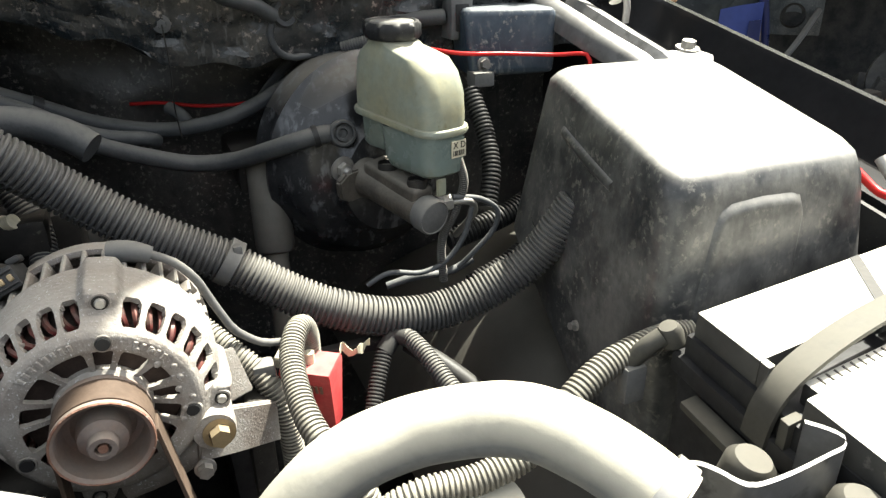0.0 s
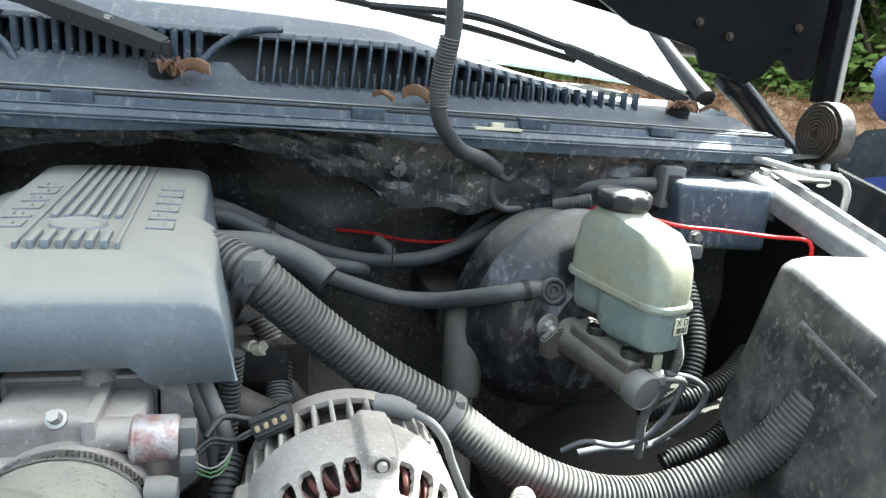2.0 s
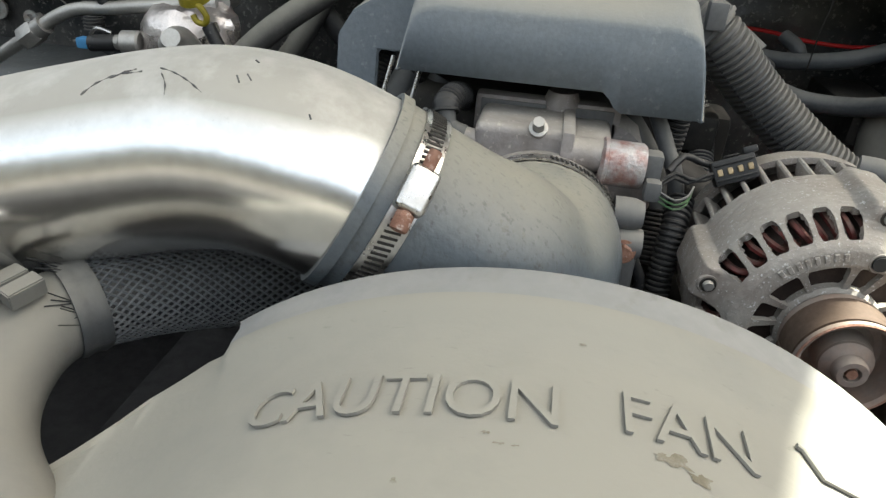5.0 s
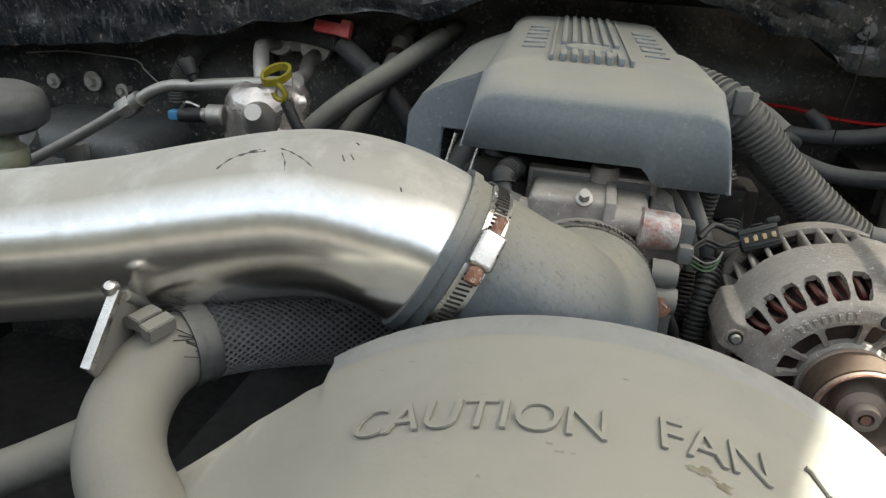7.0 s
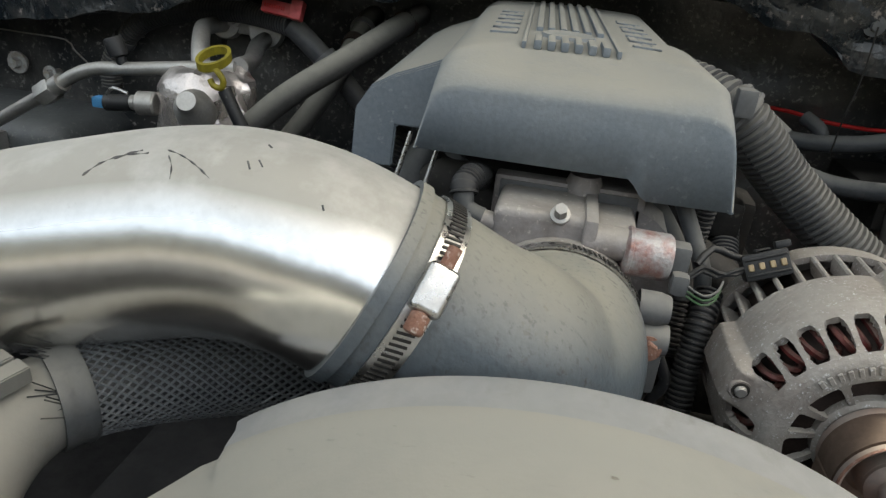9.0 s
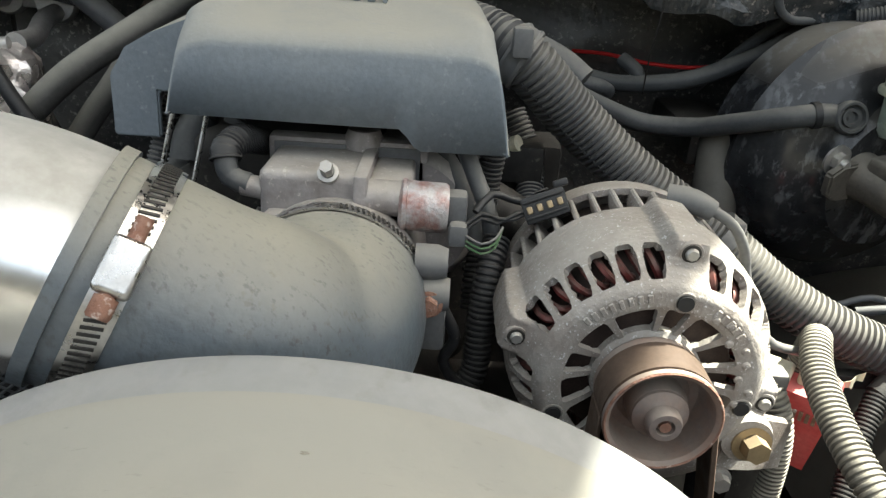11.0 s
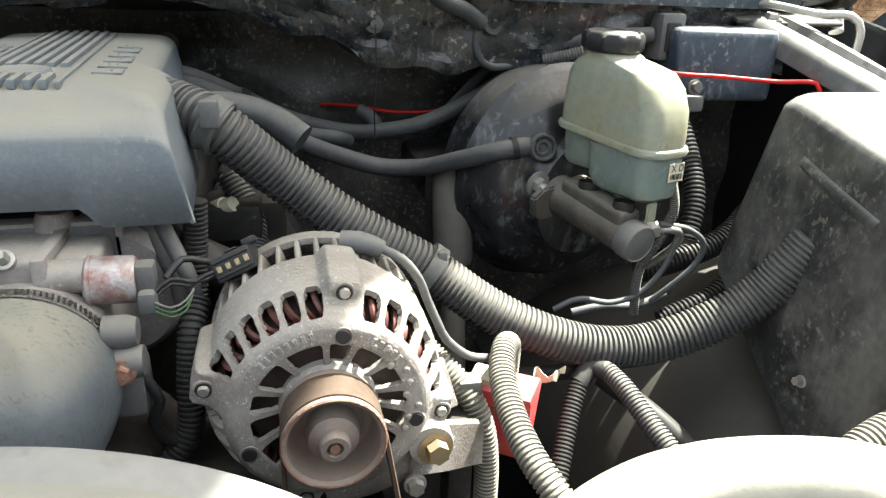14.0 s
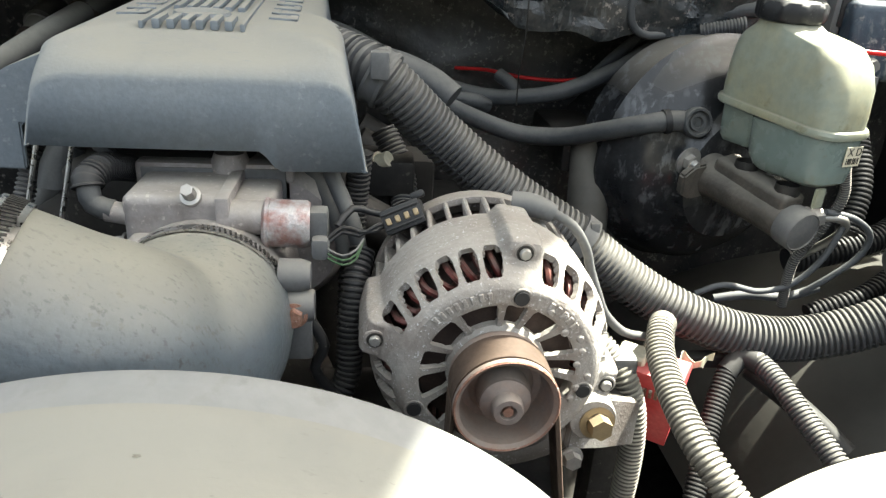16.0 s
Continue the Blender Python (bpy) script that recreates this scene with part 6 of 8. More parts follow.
part("lug", lathe([(0.005, 0.0), (0.0135, 0.0), (0.0145, 0.003), (0.0145, 0.030), (0.005, 0.030)], (0.046, 0.455, 0.968), (0, 1, 0), 28, True), M_ALU, brk, "rough cast mounting lug")
part("lug_arm", tube([(0.030, 0.470, 0.985), (0.040, 0.470, 0.974), (0.046, 0.470, 0.968)], 0.011, 0.005, 14), M_ALU, brk)
part("leg", block((0.070, 0.502, 0.70), (0.088, 0.528, 0.945), 0.003), M_DARK, brk, "dark bracket leg")
part("lower_arm", tube([(0.044, 0.470, 0.955), (0.015, 0.475, 0.935), (-0.015, 0.48, 0.925)], 0.010, 0.008, 12), M_ALU, brk)
part("clamp_bolt", hexbolt((0.0485, 0.4570, 0.9665), (0.05, -1, 0.06), 0.0072, 0.011, 1.5), M_GOLD, brk, "zinc-yellow hex bolt")
part("lower_bolt", hexbolt((0.036, 0.455, 0.942), (0, -1, 0), 0.0055, 0.007, 1.3), M_GALV, brk)
part("back_plate", plate([(-0.012, -0.02), (0.014, -0.02), (0.014, 0.016), (-0.004, 0.020), (-0.012, 0.010)], (0.060, 0.520, 0.968), (0.2, -0.9, 0.35), 0.004, 0.001, 10), M_ALU, brk)


# ---- brake booster and master cylinder ----
BW = Vector((0.27, -0.955, -0.10)).normalized()
BC = Vector((0.275, 0.862, 1.022))
boost = thing("brake_booster", (0.27, 0.86, 0.9), "black dusty vacuum brake booster drum", "brake booster")
part("drum", lathe([(0, -0.06), (0.10, -0.06), (0.118, -0.045), (0.122, -0.02), (0.122, 0.0), (0.129, 0.003), (0.130, 0.009), (0.126, 0.013), (0.122, 0.018), (0.116, 0.040), (0.100, 0.056), (0.082, 0.062), (0.074, 0.070), (0.070, 0.078), (0.045, 0.082), (0, 0.082)], BC, BW, 64), M_BOOSTER, boost)
valve = part("check_valve", join(lathe([(0.019, -0.030), (0.019, -0.022), (0.013, -0.014), (0.0135, 0.006), (0.0150, 0.008), (0.0150, 0.014), (0.0135, 0.0165), (0.0115, 0.0165), (0.0108, 0.012), (0.0085, 0.0115), (0.0080, 0.0145), (0.0055, 0.0145), (0.0050, 0.011), (0, 0.011)], (0.230, 0.785, 1.070), (0.05, -0.97, 0.22), 32), tube([(0.228, 0.784, 1.070), (0.214, 0.780, 1.072), (0.198, 0.779, 1.071)], 0.0104, 0.004, 16)), M_RUBBER, boost, "black rubber check valve elbow")
part("valve_clip", lathe([(0.0100, 0), (0.0120, 0), (0.0120, 0.006), (0.0100, 0.006)], (0.205, 0.7785, 1.0720), (-1, 0.08, -0.2), 24, True), M_BLACK, valve)
mc = thing("master_cylinder", (0.27, 0.71, 1.0), "dusty dark aluminium brake master cylinder with sunlit end cap", "master cylinder")
MW = Vector((0.30, -0.945, -0.13)).normalized()
M0 = Vector((0.252, 0.772, 1.022))
part("barrel", lathe([(0, 0.0), (0.022, 0.0), (0.022, 0.01), (0.0190, 0.02), (0.0178, 0.075), (0.0178, 0.10), (0.0180, 0.118), (0.0170, 0.121), (0.0140, 0.1215), (0, 0.120)], M0, MW, 40), M_MC, mc)
part("end_cap", lathe([(0.0180, 0.104), (0.0190, 0.106), (0.0190, 0.120), (0.0175, 0.1225), (0.0165, 0.1215), (0.015, 0.1222), (0.0, 0.1222)], M0, MW, 40), M_CLIP, mc, "dull metal end cap")
part("flange", plate([(-0.040, -0.010), (-0.028, -0.018), (0.028, -0.018), (0.040, -0.010), (0.040, 0.010), (0.028, 0.018), (-0.028, 0.018), (-0.040, 0.010)], M0 + MW * 0.002, MW, 0.010, 0.002, 8), M_MC, mc)
part("flange_nut", join(hexbolt(Vector((0.221, 0.779, 1.038)) + MW * 0.014, MW, 0.0088, 0.009, 1.6), lathe([(0, 0.015), (0.0035, 0.0145), (0.0045, 0.013), (0.0045, 0.0)], Vector((0.221, 0.779, 1.038)) + MW * 0.014, MW, 14)), M_GALV, mc, "steel flange nut")
part("upper_web", block((-0.013, -0.018, 0.015), (0.013, 0.018, 0.105), 0.006, 3, axis_matrix(M0 + Vector((0, 0, 0.008)), MW)), M_MC, mc)
for s in (0.045, 0.095):
    part("seat", lathe([(0.010, 0), (0.011, 0.018), (0.010, 0.024)], M0 + MW * s + Vector((0, 0, 0.008)), (0, 0, 1), 18), M_DARK, mc)
part("pipe_fitting", join(hexbolt(M0 + MW * 0.10 + Vector((0.018, 0.0, 0.002)), (1, -0.1, 0.15), 0.009, 0.016, 1.2), tube([tuple(M0 + MW * 0.10 + Vector((0.03, 0, 0.004))), (0.335, 0.672, 1.012), (0.348, 0.69, 0.99), (0.345, 0.73, 0.95)], 0.004, 0.006, 10)), M_GALV, mc, "steel brake pipe fitting")

res = thing("brake_reservoir", (0.287, 0.722, 1.04), "yellowed translucent brake fluid reservoir with black cap", "reservoir")


def rounded(cx, cy, hx, hy, r, z, n=7, turn=0.0, tilt=0.0):
    pts = []
    for qx, qy, a0 in ((1, 1, 0), (-1, 1, 90), (-1, -1, 180), (1, -1, 270)):
        for k in range(n + 1):
            a = radians(a0 + 90 * k / n)
            pts.append((qx * (hx - r) + r * math.cos(a), qy * (hy - r) + r * math.sin(a)))
    c, s = math.cos(turn), math.sin(turn)
    return [Vector((cx + x * c - y * s, cy + x * s + y * c, z + tilt * y)) for x, y in pts]


def loft(sections, cap=True):
    bm = bmesh.new()
    rings = [[bm.verts.new(p) for p in s] for s in sections]
    for a, b in zip(rings, rings[1:]):
        for k in range(len(a)):
            bm.faces.new((a[k], a[(k + 1) % len(a)], b[(k + 1) % len(b)], b[k]))
    if cap:
        bm.faces.new(rings[0][::-1])
        bm.faces.new(rings[-1])
    return bm


RT = math.atan2(MW.y, MW.x) + math.pi / 2
RX, RY = 0.289, 0.722
tank = [rounded(RX + 0.008, RY - 0.022, 0.019, 0.032, 0.012, 1.044, turn=RT), rounded(RX + 0.008, RY - 0.022, 0.024, 0.038, 0.015, 1.048, turn=RT), rounded(RX + 0.007, RY - 0.020, 0.0265, 0.042, 0.017, 1.058, turn=RT), rounded(RX + 0.007, RY - 0.019, 0.028, 0.044, 0.018, 1.090, turn=RT)]
part("lower_tank", loft(tank), M_RES_LOW, res)
part("rear_lobe", loft([rounded(RX - 0.014, RY + 0.038, 0.013, 0.020, 0.009, 1.058, turn=RT), rounded(RX - 0.014, RY + 0.036, 0.017, 0.024, 0.011, 1.064, turn=RT), rounded(RX - 0.012, RY + 0.034, 0.019, 0.028, 0.011, 1.100, turn=RT)]), M_RES_LOW, res)
top = []
for z, hx, hy, sh in ((1.090, 0.0280, 0.064, 0.0), (1.105, 0.0285, 0.0645, 0.0), (1.128, 0.0283, 0.063, 0.0), (1.146, 0.0272, 0.058, 0.002), (1.156, 0.0255, 0.050, 0.006), (1.160, 0.0240, 0.040, 0.012), (1.164, 0.0228, 0.027, 0.020), (1.171, 0.0222, 0.0228, 0.024)):
    top.append(rounded(RX - sh * MW.x, RY - sh * MW.y, hx, hy, min(hx, hy) * (0.62 if z < 1.165 else 0.95), z + 0.003, turn=RT, tilt=0.07 if z < 1.15 else 0.03))
part("upper_tank", loft(top), M_RESERVOIR, res)
band = [rounded(RX, RY, 0.0290 + d, 0.066 + d, 0.022, 1.0955 + z, turn=RT, tilt=0.07) for d, z in ((0.0, -0.004), (0.0022, -0.003), (0.0030, 0.0), (0.0022, 0.003), (0.0, 0.004))]
part("weld_seam", loft(band, False), M_RESERVOIR, res, "raised seam round the tank")
cap_at = Vector((RX - 0.024 * MW.x, RY - 0.024 * MW.y, 1.1725))
bm = bmesh.new()
rings = []
for r, h in ((0.024, 0.0), (0.0275, 0.001), (0.0285, 0.004), (0.0285, 0.014), (0.0272, 0.0170), (0.0245, 0.0175), (0.0230, 0.0160), (0.012, 0.0160)):
    rings.append([bm.verts.new(cap_at + Vector(((r * (1 + (0.045 * (math.sin(10 * a) > 0.3) if 0.028 < r else 0))) * math.cos(a), (r * (1 + (0.045 * (math.sin(10 * a) > 0.3) if 0.028 < r else 0))) * math.sin(a), h + 0.06 * r * math.sin(a)))) for a in (2 * math.pi * k / 80 for k in range(80))])
for a, b in zip(rings, rings[1:]):
    for k in range(80):
        bm.faces.new((a[k], a[(k + 1) % 80], b[(k + 1) % 80], b[k]))
bm.faces.new(rings[-1])
cap_ob = part("cap", bm, M_BLACK, res, "black ribbed screw cap")
part("cap_disc", lathe([(0, 0.0172), (0.0215, 0.0170), (0.0228, 0.0158)], cap_at, (0, 0.0, 1), 32), M_CLIP, cap_ob, "worn grey cap top with faded print")
lab_at = Vector((RX + 0.007, RY - 0.019, 1.073)) + Vector((math.cos(RT), math.sin(RT), 0)) * 0.009 + Vector((math.sin(RT), -math.cos(RT), 0)) * 0.0446
lab_way = Vector((math.sin(RT), -math.cos(RT), 0.0))
label = part("label", plate([(-0.0095, -0.0085), (0.0095, -0.0085), (0.0095, 0.0085), (-0.0095, 0.0085)], lab_at, lab_way, 0.0006, 0), M_LABEL, res, "cream paper label marked XD")
lm = Matrix.Translation(lab_at + lab_way * 0.0008) @ Matrix(((math.cos(RT), 0, math.sin(RT), 0), (math.sin(RT), 0, -math.cos(RT), 0), (0, 1, 0, 0), (0, 0, 0, 1)))
bm = lettering("X D", 0.0095, 0.0001)
bmesh.ops.transform(bm, matrix=lm @ Matrix.Translation((-0.0075, 0.0008, 0)), verts=bm.verts)
part("label_text", bm, M_INK, label, "black letters XD", 0)
for k in range(8):
    bm = block((-0.0075 + 0.0019 * k, -0.0065, 0), (-0.0075 + 0.0019 * k + (0.0012 if k % 3 else 0.0006), -0.0012, 0.0002), 0, 1, lm)
    part("label_bar", bm, M_INK, label, smooth=0)
part("retainer_tab", plate([(-0.006, -0.010), (0.006, -0.010), (0.006, 0.008), (-0.006, 0.008)], (RX + 0.010, RY - 0.056, 1.036), lab_way, 0.003, 0.001), M_RESERVOIR, res)

# ---- hoses and looms ----
def hose(name, pts, r, m, label, group, segs=18, cat="hose"):
    return solo(name, tube(pts, r, 0.006, segs), m, label, cat, group)


hh = hose("heater_hose", [(-0.14, 0.905, 1.132), (-0.115, 0.905, 1.126), (-0.070, 0.925, 1.102), (-0.014, 0.945, 1.072), (0.050, 0.950, 1.056), (0.098, 0.930, 1.061), (0.146, 0.925, 1.073), (0.204, 0.925, 1.101), (0.246, 0.912, 1.135), (0.274, 0.893, 1.160), (0.329, 0.882, 1.173), (0.395, 0.874, 1.177)], 0.0095, M_RUBBER, "long dusty black hose sweeping over the booster", "firewall hoses")
for c, d in (((-0.070, 0.925, 1.102), (0.56, 0.22, -0.33)), ((0.246, 0.912, 1.135), (0.35, -0.15, 0.30))):
    part("joint", lathe([(0.0096, -0.006), (0.0108, -0.005), (0.0108, 0.005), (0.0096, 0.006)], c, d, 20, True), M_BLACK, hh, "dark hose joint")
hose("heater_hose", [(-0.14, 0.89, 1.125), (-0.110, 0.89, 1.119), (-0.073, 0.895, 1.101), (-0.044, 0.903, 1.081), (-0.006, 0.908, 1.064), (0.030, 0.900, 1.060), (0.045, 0.915, 1.052)], 0.0085, M_RUBBER, "dusty black hose running beside its twin", "firewall hoses")
hose("booster_hose", [(-0.07, 0.86, 1.105), (-0.04, 0.86, 1.085), (-0.013, 0.862, 1.066), (0.029, 0.874, 1.046), (0.078, 0.878, 1.030), (0.1225, 0.852, 1.0347), (0.1522, 0.8136, 1.0514), (0.1822, 0.7816, 1.0674), (0.2035, 0.7780, 1.0722)], 0.0100, M_RUBBER, "dusty black vacuum hose to the brake booster", "firewall hoses")
hose("rubber_pipe", [(-0.12, 0.78, 1.118), (-0.07, 0.78, 1.115), (-0.035, 0.775, 1.103), (-0.012, 0.765, 1.088)], 0.015, M_RUBBER, "thick dusty rubber pipe end behind the loom", "firewall hoses")
hose("vacuum_line", [(0.150, 0.96, 1.05), (0.175, 0.945, 1.085), (0.21, 0.92, 1.13), (0.25, 0.90, 1.16), (0.30, 0.89, 1.175), (0.36, 0.89, 1.178)], 0.006, M_RUBBER, "thin dark line behind the booster hose", "firewall hoses", 12)
solo("red_wire", tube([(0.022, 1.04, 1.073), (0.060, 1.02, 1.075), (0.106, 0.997, 1.071), (0.160, 0.985, 1.072), (0.205, 0.975, 1.085), (0.26, 0.93, 1.12), (0.32, 0.86, 1.148), (0.378, 0.788, 1.145), (0.426, 0.777, 1.143), (0.487, 0.765, 1.139), (0.515, 0.739, 1.141), (0.518, 0.735, 1.125)], 0.0024, 0.008, 10), M_REDWIRE, "slack bright red wire strung across the firewall", "wire")
solo("grommet", lathe([(0.009, -0.004), (0.014, -0.004), (0.016, 0.0), (0.014, 0.005), (0.009, 0.005)], (0.199, 0.872, 1.190), (0.3, -0.9, 0.1), 28, True), M_RUBBER, "round rubber grommet below the cowl edge", "grommet")
hose("twin_wire", [(0.188, 0.870, 1.186), (0.181, 0.868, 1.168), (0.188, 0.870, 1.150), (0.205, 0.876, 1.141), (0.235, 0.885, 1.142)], 0.0042, M_RUBBER, "pair of dark wires looping below the grommet", "firewall hoses", 10)
solo("hose_joiner", corrugated([(0.265, 0.875, 1.146), (0.285, 0.865, 1.152), (0.305, 0.857, 1.158)], 0.009, 0.004, 0.0012, 16), M_LOOM, "short ribbed grey sleeve near the reservoir cap", "wiring loom", "wiring looms")
solo("hose_clip", block((0.404, 0.858, 1.150), (0.428, 0.888, 1.190), 0.004, 2), M_BLACK, "black plastic hose clip block", "clip")
solo("heater_stub", tube([(0.065, 0.96, 1.08), (0.080, 0.945, 1.07), (0.086, 0.945, 1.05)], 0.008, 0.005, 14), M_RUBBER, "short hose stub on the firewall", "hose", "firewall hoses")

LOOM_MAIN = [(-0.128, 0.684, 1.142), (-0.115, 0.672, 1.140), (-0.099, 0.660, 1.1365), (-0.075, 0.647, 1.125), (-0.031, 0.655, 1.083), (0.023, 0.650, 1.041), (0.084, 0.641, 1.004), (0.131, 0.628, 0.970), (0.174, 0.614, 0.949), (0.224, 0.606, 0.934), (0.275, 0.603, 0.932), (0.326, 0.594, 0.951), (0.366, 0.584, 0.982), (0.388, 0.575, 1.016), (0.399, 0.570, 1.036)]
loom = thing("main_loom", (0.08, 0.63, 0.95), "thick ribbed grey wiring conduit sagging across the bay", "wiring loom", "wiring looms")
half = 7
part("conduit", corrugated(LOOM_MAIN[:half], 0.0193, 0.0050, 0.0027, 30, 1.02), M_LOOM, loom)
part("conduit", corrugated(LOOM_MAIN[half - 1:], 0.0188, 0.0048, 0.0026, 30, 1.02), M_LOOM, loom)
for pts, r in ((LOOM_MAIN[3:half], 0.0188), (LOOM_MAIN[half - 1:-1], 0.0183)):
    seam = bmesh.new()
    sweep(seam, [p + Vector((-0.25, -0.80, -0.55)).normalized() * r for p in spline(pts, 0.006)], 0.0009, 6)
    part("split_seam", seam, M_BATTSIDE, loom, "dark slit along the conduit")
part("collar", join(lathe([(0.0185, -0.006), (0.0215, -0.006), (0.0215, 0.006), (0.0185, 0.006)], (0.0845, 0.6405, 1.0045), (0.80, -0.2, -0.55), 30, True), block((0.088, 0.625, 1.012), (0.096, 0.635, 1.024), 0.002)), M_CLIP, loom, "grey split collar")
part("end_clip", lathe([(0.0192, -0.007), (0.0215, -0.007), (0.0225, -0.0045), (0.0212, -0.002), (0.0212, 0.002), (0.0225, 0.0045), (0.0215, 0.007), (0.0192, 0.007)], (-0.079, 0.649, 1.127), (0.85, -0.25, -0.45), 36, True), M_CLIP, loom, "grey retaining clip")
for k in range(4):
    m = axis_matrix((-0.079, 0.649, 1.127), (0.85, -0.25, -0.45)) @ Matrix.Rotation(radians(-18 - 13 * k), 4, "Z")
    part("clip_rib", block((0.0205, -0.0022, -0.0085), (0.0250, 0.0022, 0.0085), 0.0007, 1, m), M_CLIP, loom, "moulded rib of the clip", 0)
part("clip_catch", block((-0.086, 0.621, 1.130), (-0.073, 0.633, 1.149), 0.002, 2), M_CLIP, loom, "grey clip catch")
hose("alternator_cable", [(0.024, 0.5262, 1.072), (0.040, 0.524, 1.063), (0.052, 0.528, 1.046), (0.0585, 0.532, 1.029), (0.0665, 0.532, 1.010), (0.074, 0.534, 0.995), (0.092, 0.540, 0.977), (0.112, 0.545, 0.970), (0.125, 0.550, 0.966)], 0.0031, M_CLIP, "grey charging cable from the alternator", "cables", 12, "cable")
solo("loop_loom", corrugated([(0.135, 0.575, 0.930), (0.134, 0.570, 0.955), (0.128, 0.556, 0.974), (0.119, 0.540, 0.979), (0.110, 0.515, 0.974), (0.106, 0.480, 0.966), (0.108, 0.448, 0.957), (0.117, 0.425, 0.945), (0.130, 0.408, 0.925), (0.142, 0.40, 0.88)], 0.0095, 0.0042, 0.0014, 20), M_LOOM_TAN, "tan dusted ribbed loom looping over the red cover", "wiring loom", "wiring looms")
solo("rear_loom", corrugated([(0.045, 0.560, 0.998), (0.067, 0.540, 0.978), (0.081, 0.530, 0.964), (0.092, 0.520, 0.948), (0.100, 0.515, 0.920), (0.103, 0.515, 0.87), (0.10, 0.515, 0.80)], 0.0092, 0.0042, 0.0013, 18), M_LOOM_TAN, "dusty ribbed loom behind the alternator", "wiring loom", "wiring looms")
solo("loom_clip", block((0.080, 0.518, 0.950), (0.098, 0.534, 0.968), 0.004, 2), M_CLIP, "grey plastic clip on the rear loom", "clip")
branch = thing("branch_loom", (0.21, 0.55, 0.80), "dusty ribbed branch loom bent over in the bay", "wiring loom", "wiring looms")
# this leg lies in shadow: its shade is painted as black plastic
part("rising_leg", corrugated([(0.135, 0.47, 0.78), (0.160, 0.515, 0.835), (0.188, 0.562, 0.885), (0.206, 0.586, 0.912)], 0.0082, 0.0042, 0.0013, 18), M_BLACK, branch, "rising leg with its shade put into black")
part("bend", tube([(0.205, 0.585, 0.911), (0.2195, 0.592, 0.9215), (0.2300, 0.580, 0.9220)], 0.0086, 0.004, 18), M_BRAID, branch, "taped bend")
part("falling_leg", corrugated([(0.228, 0.583, 0.9222), (0.2300, 0.580, 0.9220), (0.236, 0.560, 0.917), (0.243, 0.530, 0.905), (0.252, 0.495, 0.890), (0.258, 0.46, 0.868)], 0.0086, 0.0042, 0.0013, 18), M_LOOM, branch, "dusty grey falling leg")
solo("battery_loom", corrugated([(0.392, 0.405, 0.985), (0.382, 0.404, 0.987), (0.349, 0.398, 0.990), (0.317, 0.395, 0.985), (0.290, 0.390, 0.976), (0.263, 0.383, 0.961), (0.235, 0.376, 0.944), (0.198, 0.376, 0.936), (0.160, 0.381, 0.934), (0.13, 0.385, 0.92)], 0.0105, 0.0046, 0.0015, 20), M_LOOM_TAN, "tan dusted ribbed loom leading to the battery", "wiring loom", "wiring looms")
solo("plug_loom", corrugated([(-0.075, 0.70, 1.075), (-0.060, 0.685, 1.045), (-0.058, 0.66, 1.02), (-0.060, 0.62, 1.0)], 0.011, 0.0046, 0.0015, 18), M_LOOM, "ribbed loom dropping behind the alternator", "wiring loom", "wiring looms")
solo("plug_loom", corrugated([(-0.092, 0.60, 1.085), (-0.095, 0.60, 1.05), (-0.098, 0.59, 1.01), (-0.100, 0.57, 0.97)], 0.0085, 0.0044, 0.0013, 16), M_BLACK, "black ribbed loom dropping beside the throttle body", "wiring loom", "wiring looms")
solo("plug_loom", corrugated([(-0.090, 0.545, 1.035), (-0.094, 0.530, 1.02), (-0.097, 0.520, 0.99), (-0.099, 0.512, 0.96), (-0.112, 0.505, 0.94)], 0.0085, 0.0044, 0.0013, 18), M_BLACK, "black ribbed loom running down beside the alternator", "wiring loom", "wiring looms")
hose("plug_hose", [(-0.135, 0.60, 1.08), (-0.118, 0.585, 1.062), (-0.105, 0.57, 1.042), (-0.100, 0.56, 1.02)], 0.0065, M_RUBBER, "slim dark hose under the cover edge", "vacuum hoses", 12)
hose("plug_lead", [(-0.105, 0.53, 1.058), (-0.096, 0.54, 1.066), (-0.085, 0.545, 1.062), (-0.075, 0.545, 1.060)], 0.0023, M_BLACK, "taped wires to the regulator plug", "cables", 10, "cable")
for k in range(3):
    hose("green_wire", [(-0.110, 0.514, 1.044 + 0.003 * k), (-0.101, 0.511, 1.041 + 0.003 * k), (-0.093, 0.516, 1.043 + 0.003 * k), (-0.089, 0.525, 1.052)], 0.0007, M_GREEN if k < 2 else M_CLIP, "thin green wire at the idle valve plug", "cables", 8, "wire")
solo("sensor_connector", join(tube([(-0.088, 0.675, 1.052), (-0.078, 0.668, 1.058)], 0.008, 0.005, 14), tube([(-0.080, 0.668, 1.057), (-0.071, 0.662, 1.062)], 0.0062, 0.003, 14)), M_LABEL, "cream sensor plug behind the alternator", "connector")
solo("coil_bracket", join(block((-0.11, 0.66, 1.03), (-0.05, 0.70, 1.06), 0.005), block((-0.10, 0.70, 0.95), (-0.03, 0.75, 1.05), 0.008), tube([(-0.105, 0.64, 1.075), (-0.10, 0.64, 1.04), (-0.107, 0.63, 0.99)], 0.007, 0.01, 12)), M_DARK, "dark bracket and coil behind the alternator", "bracket")

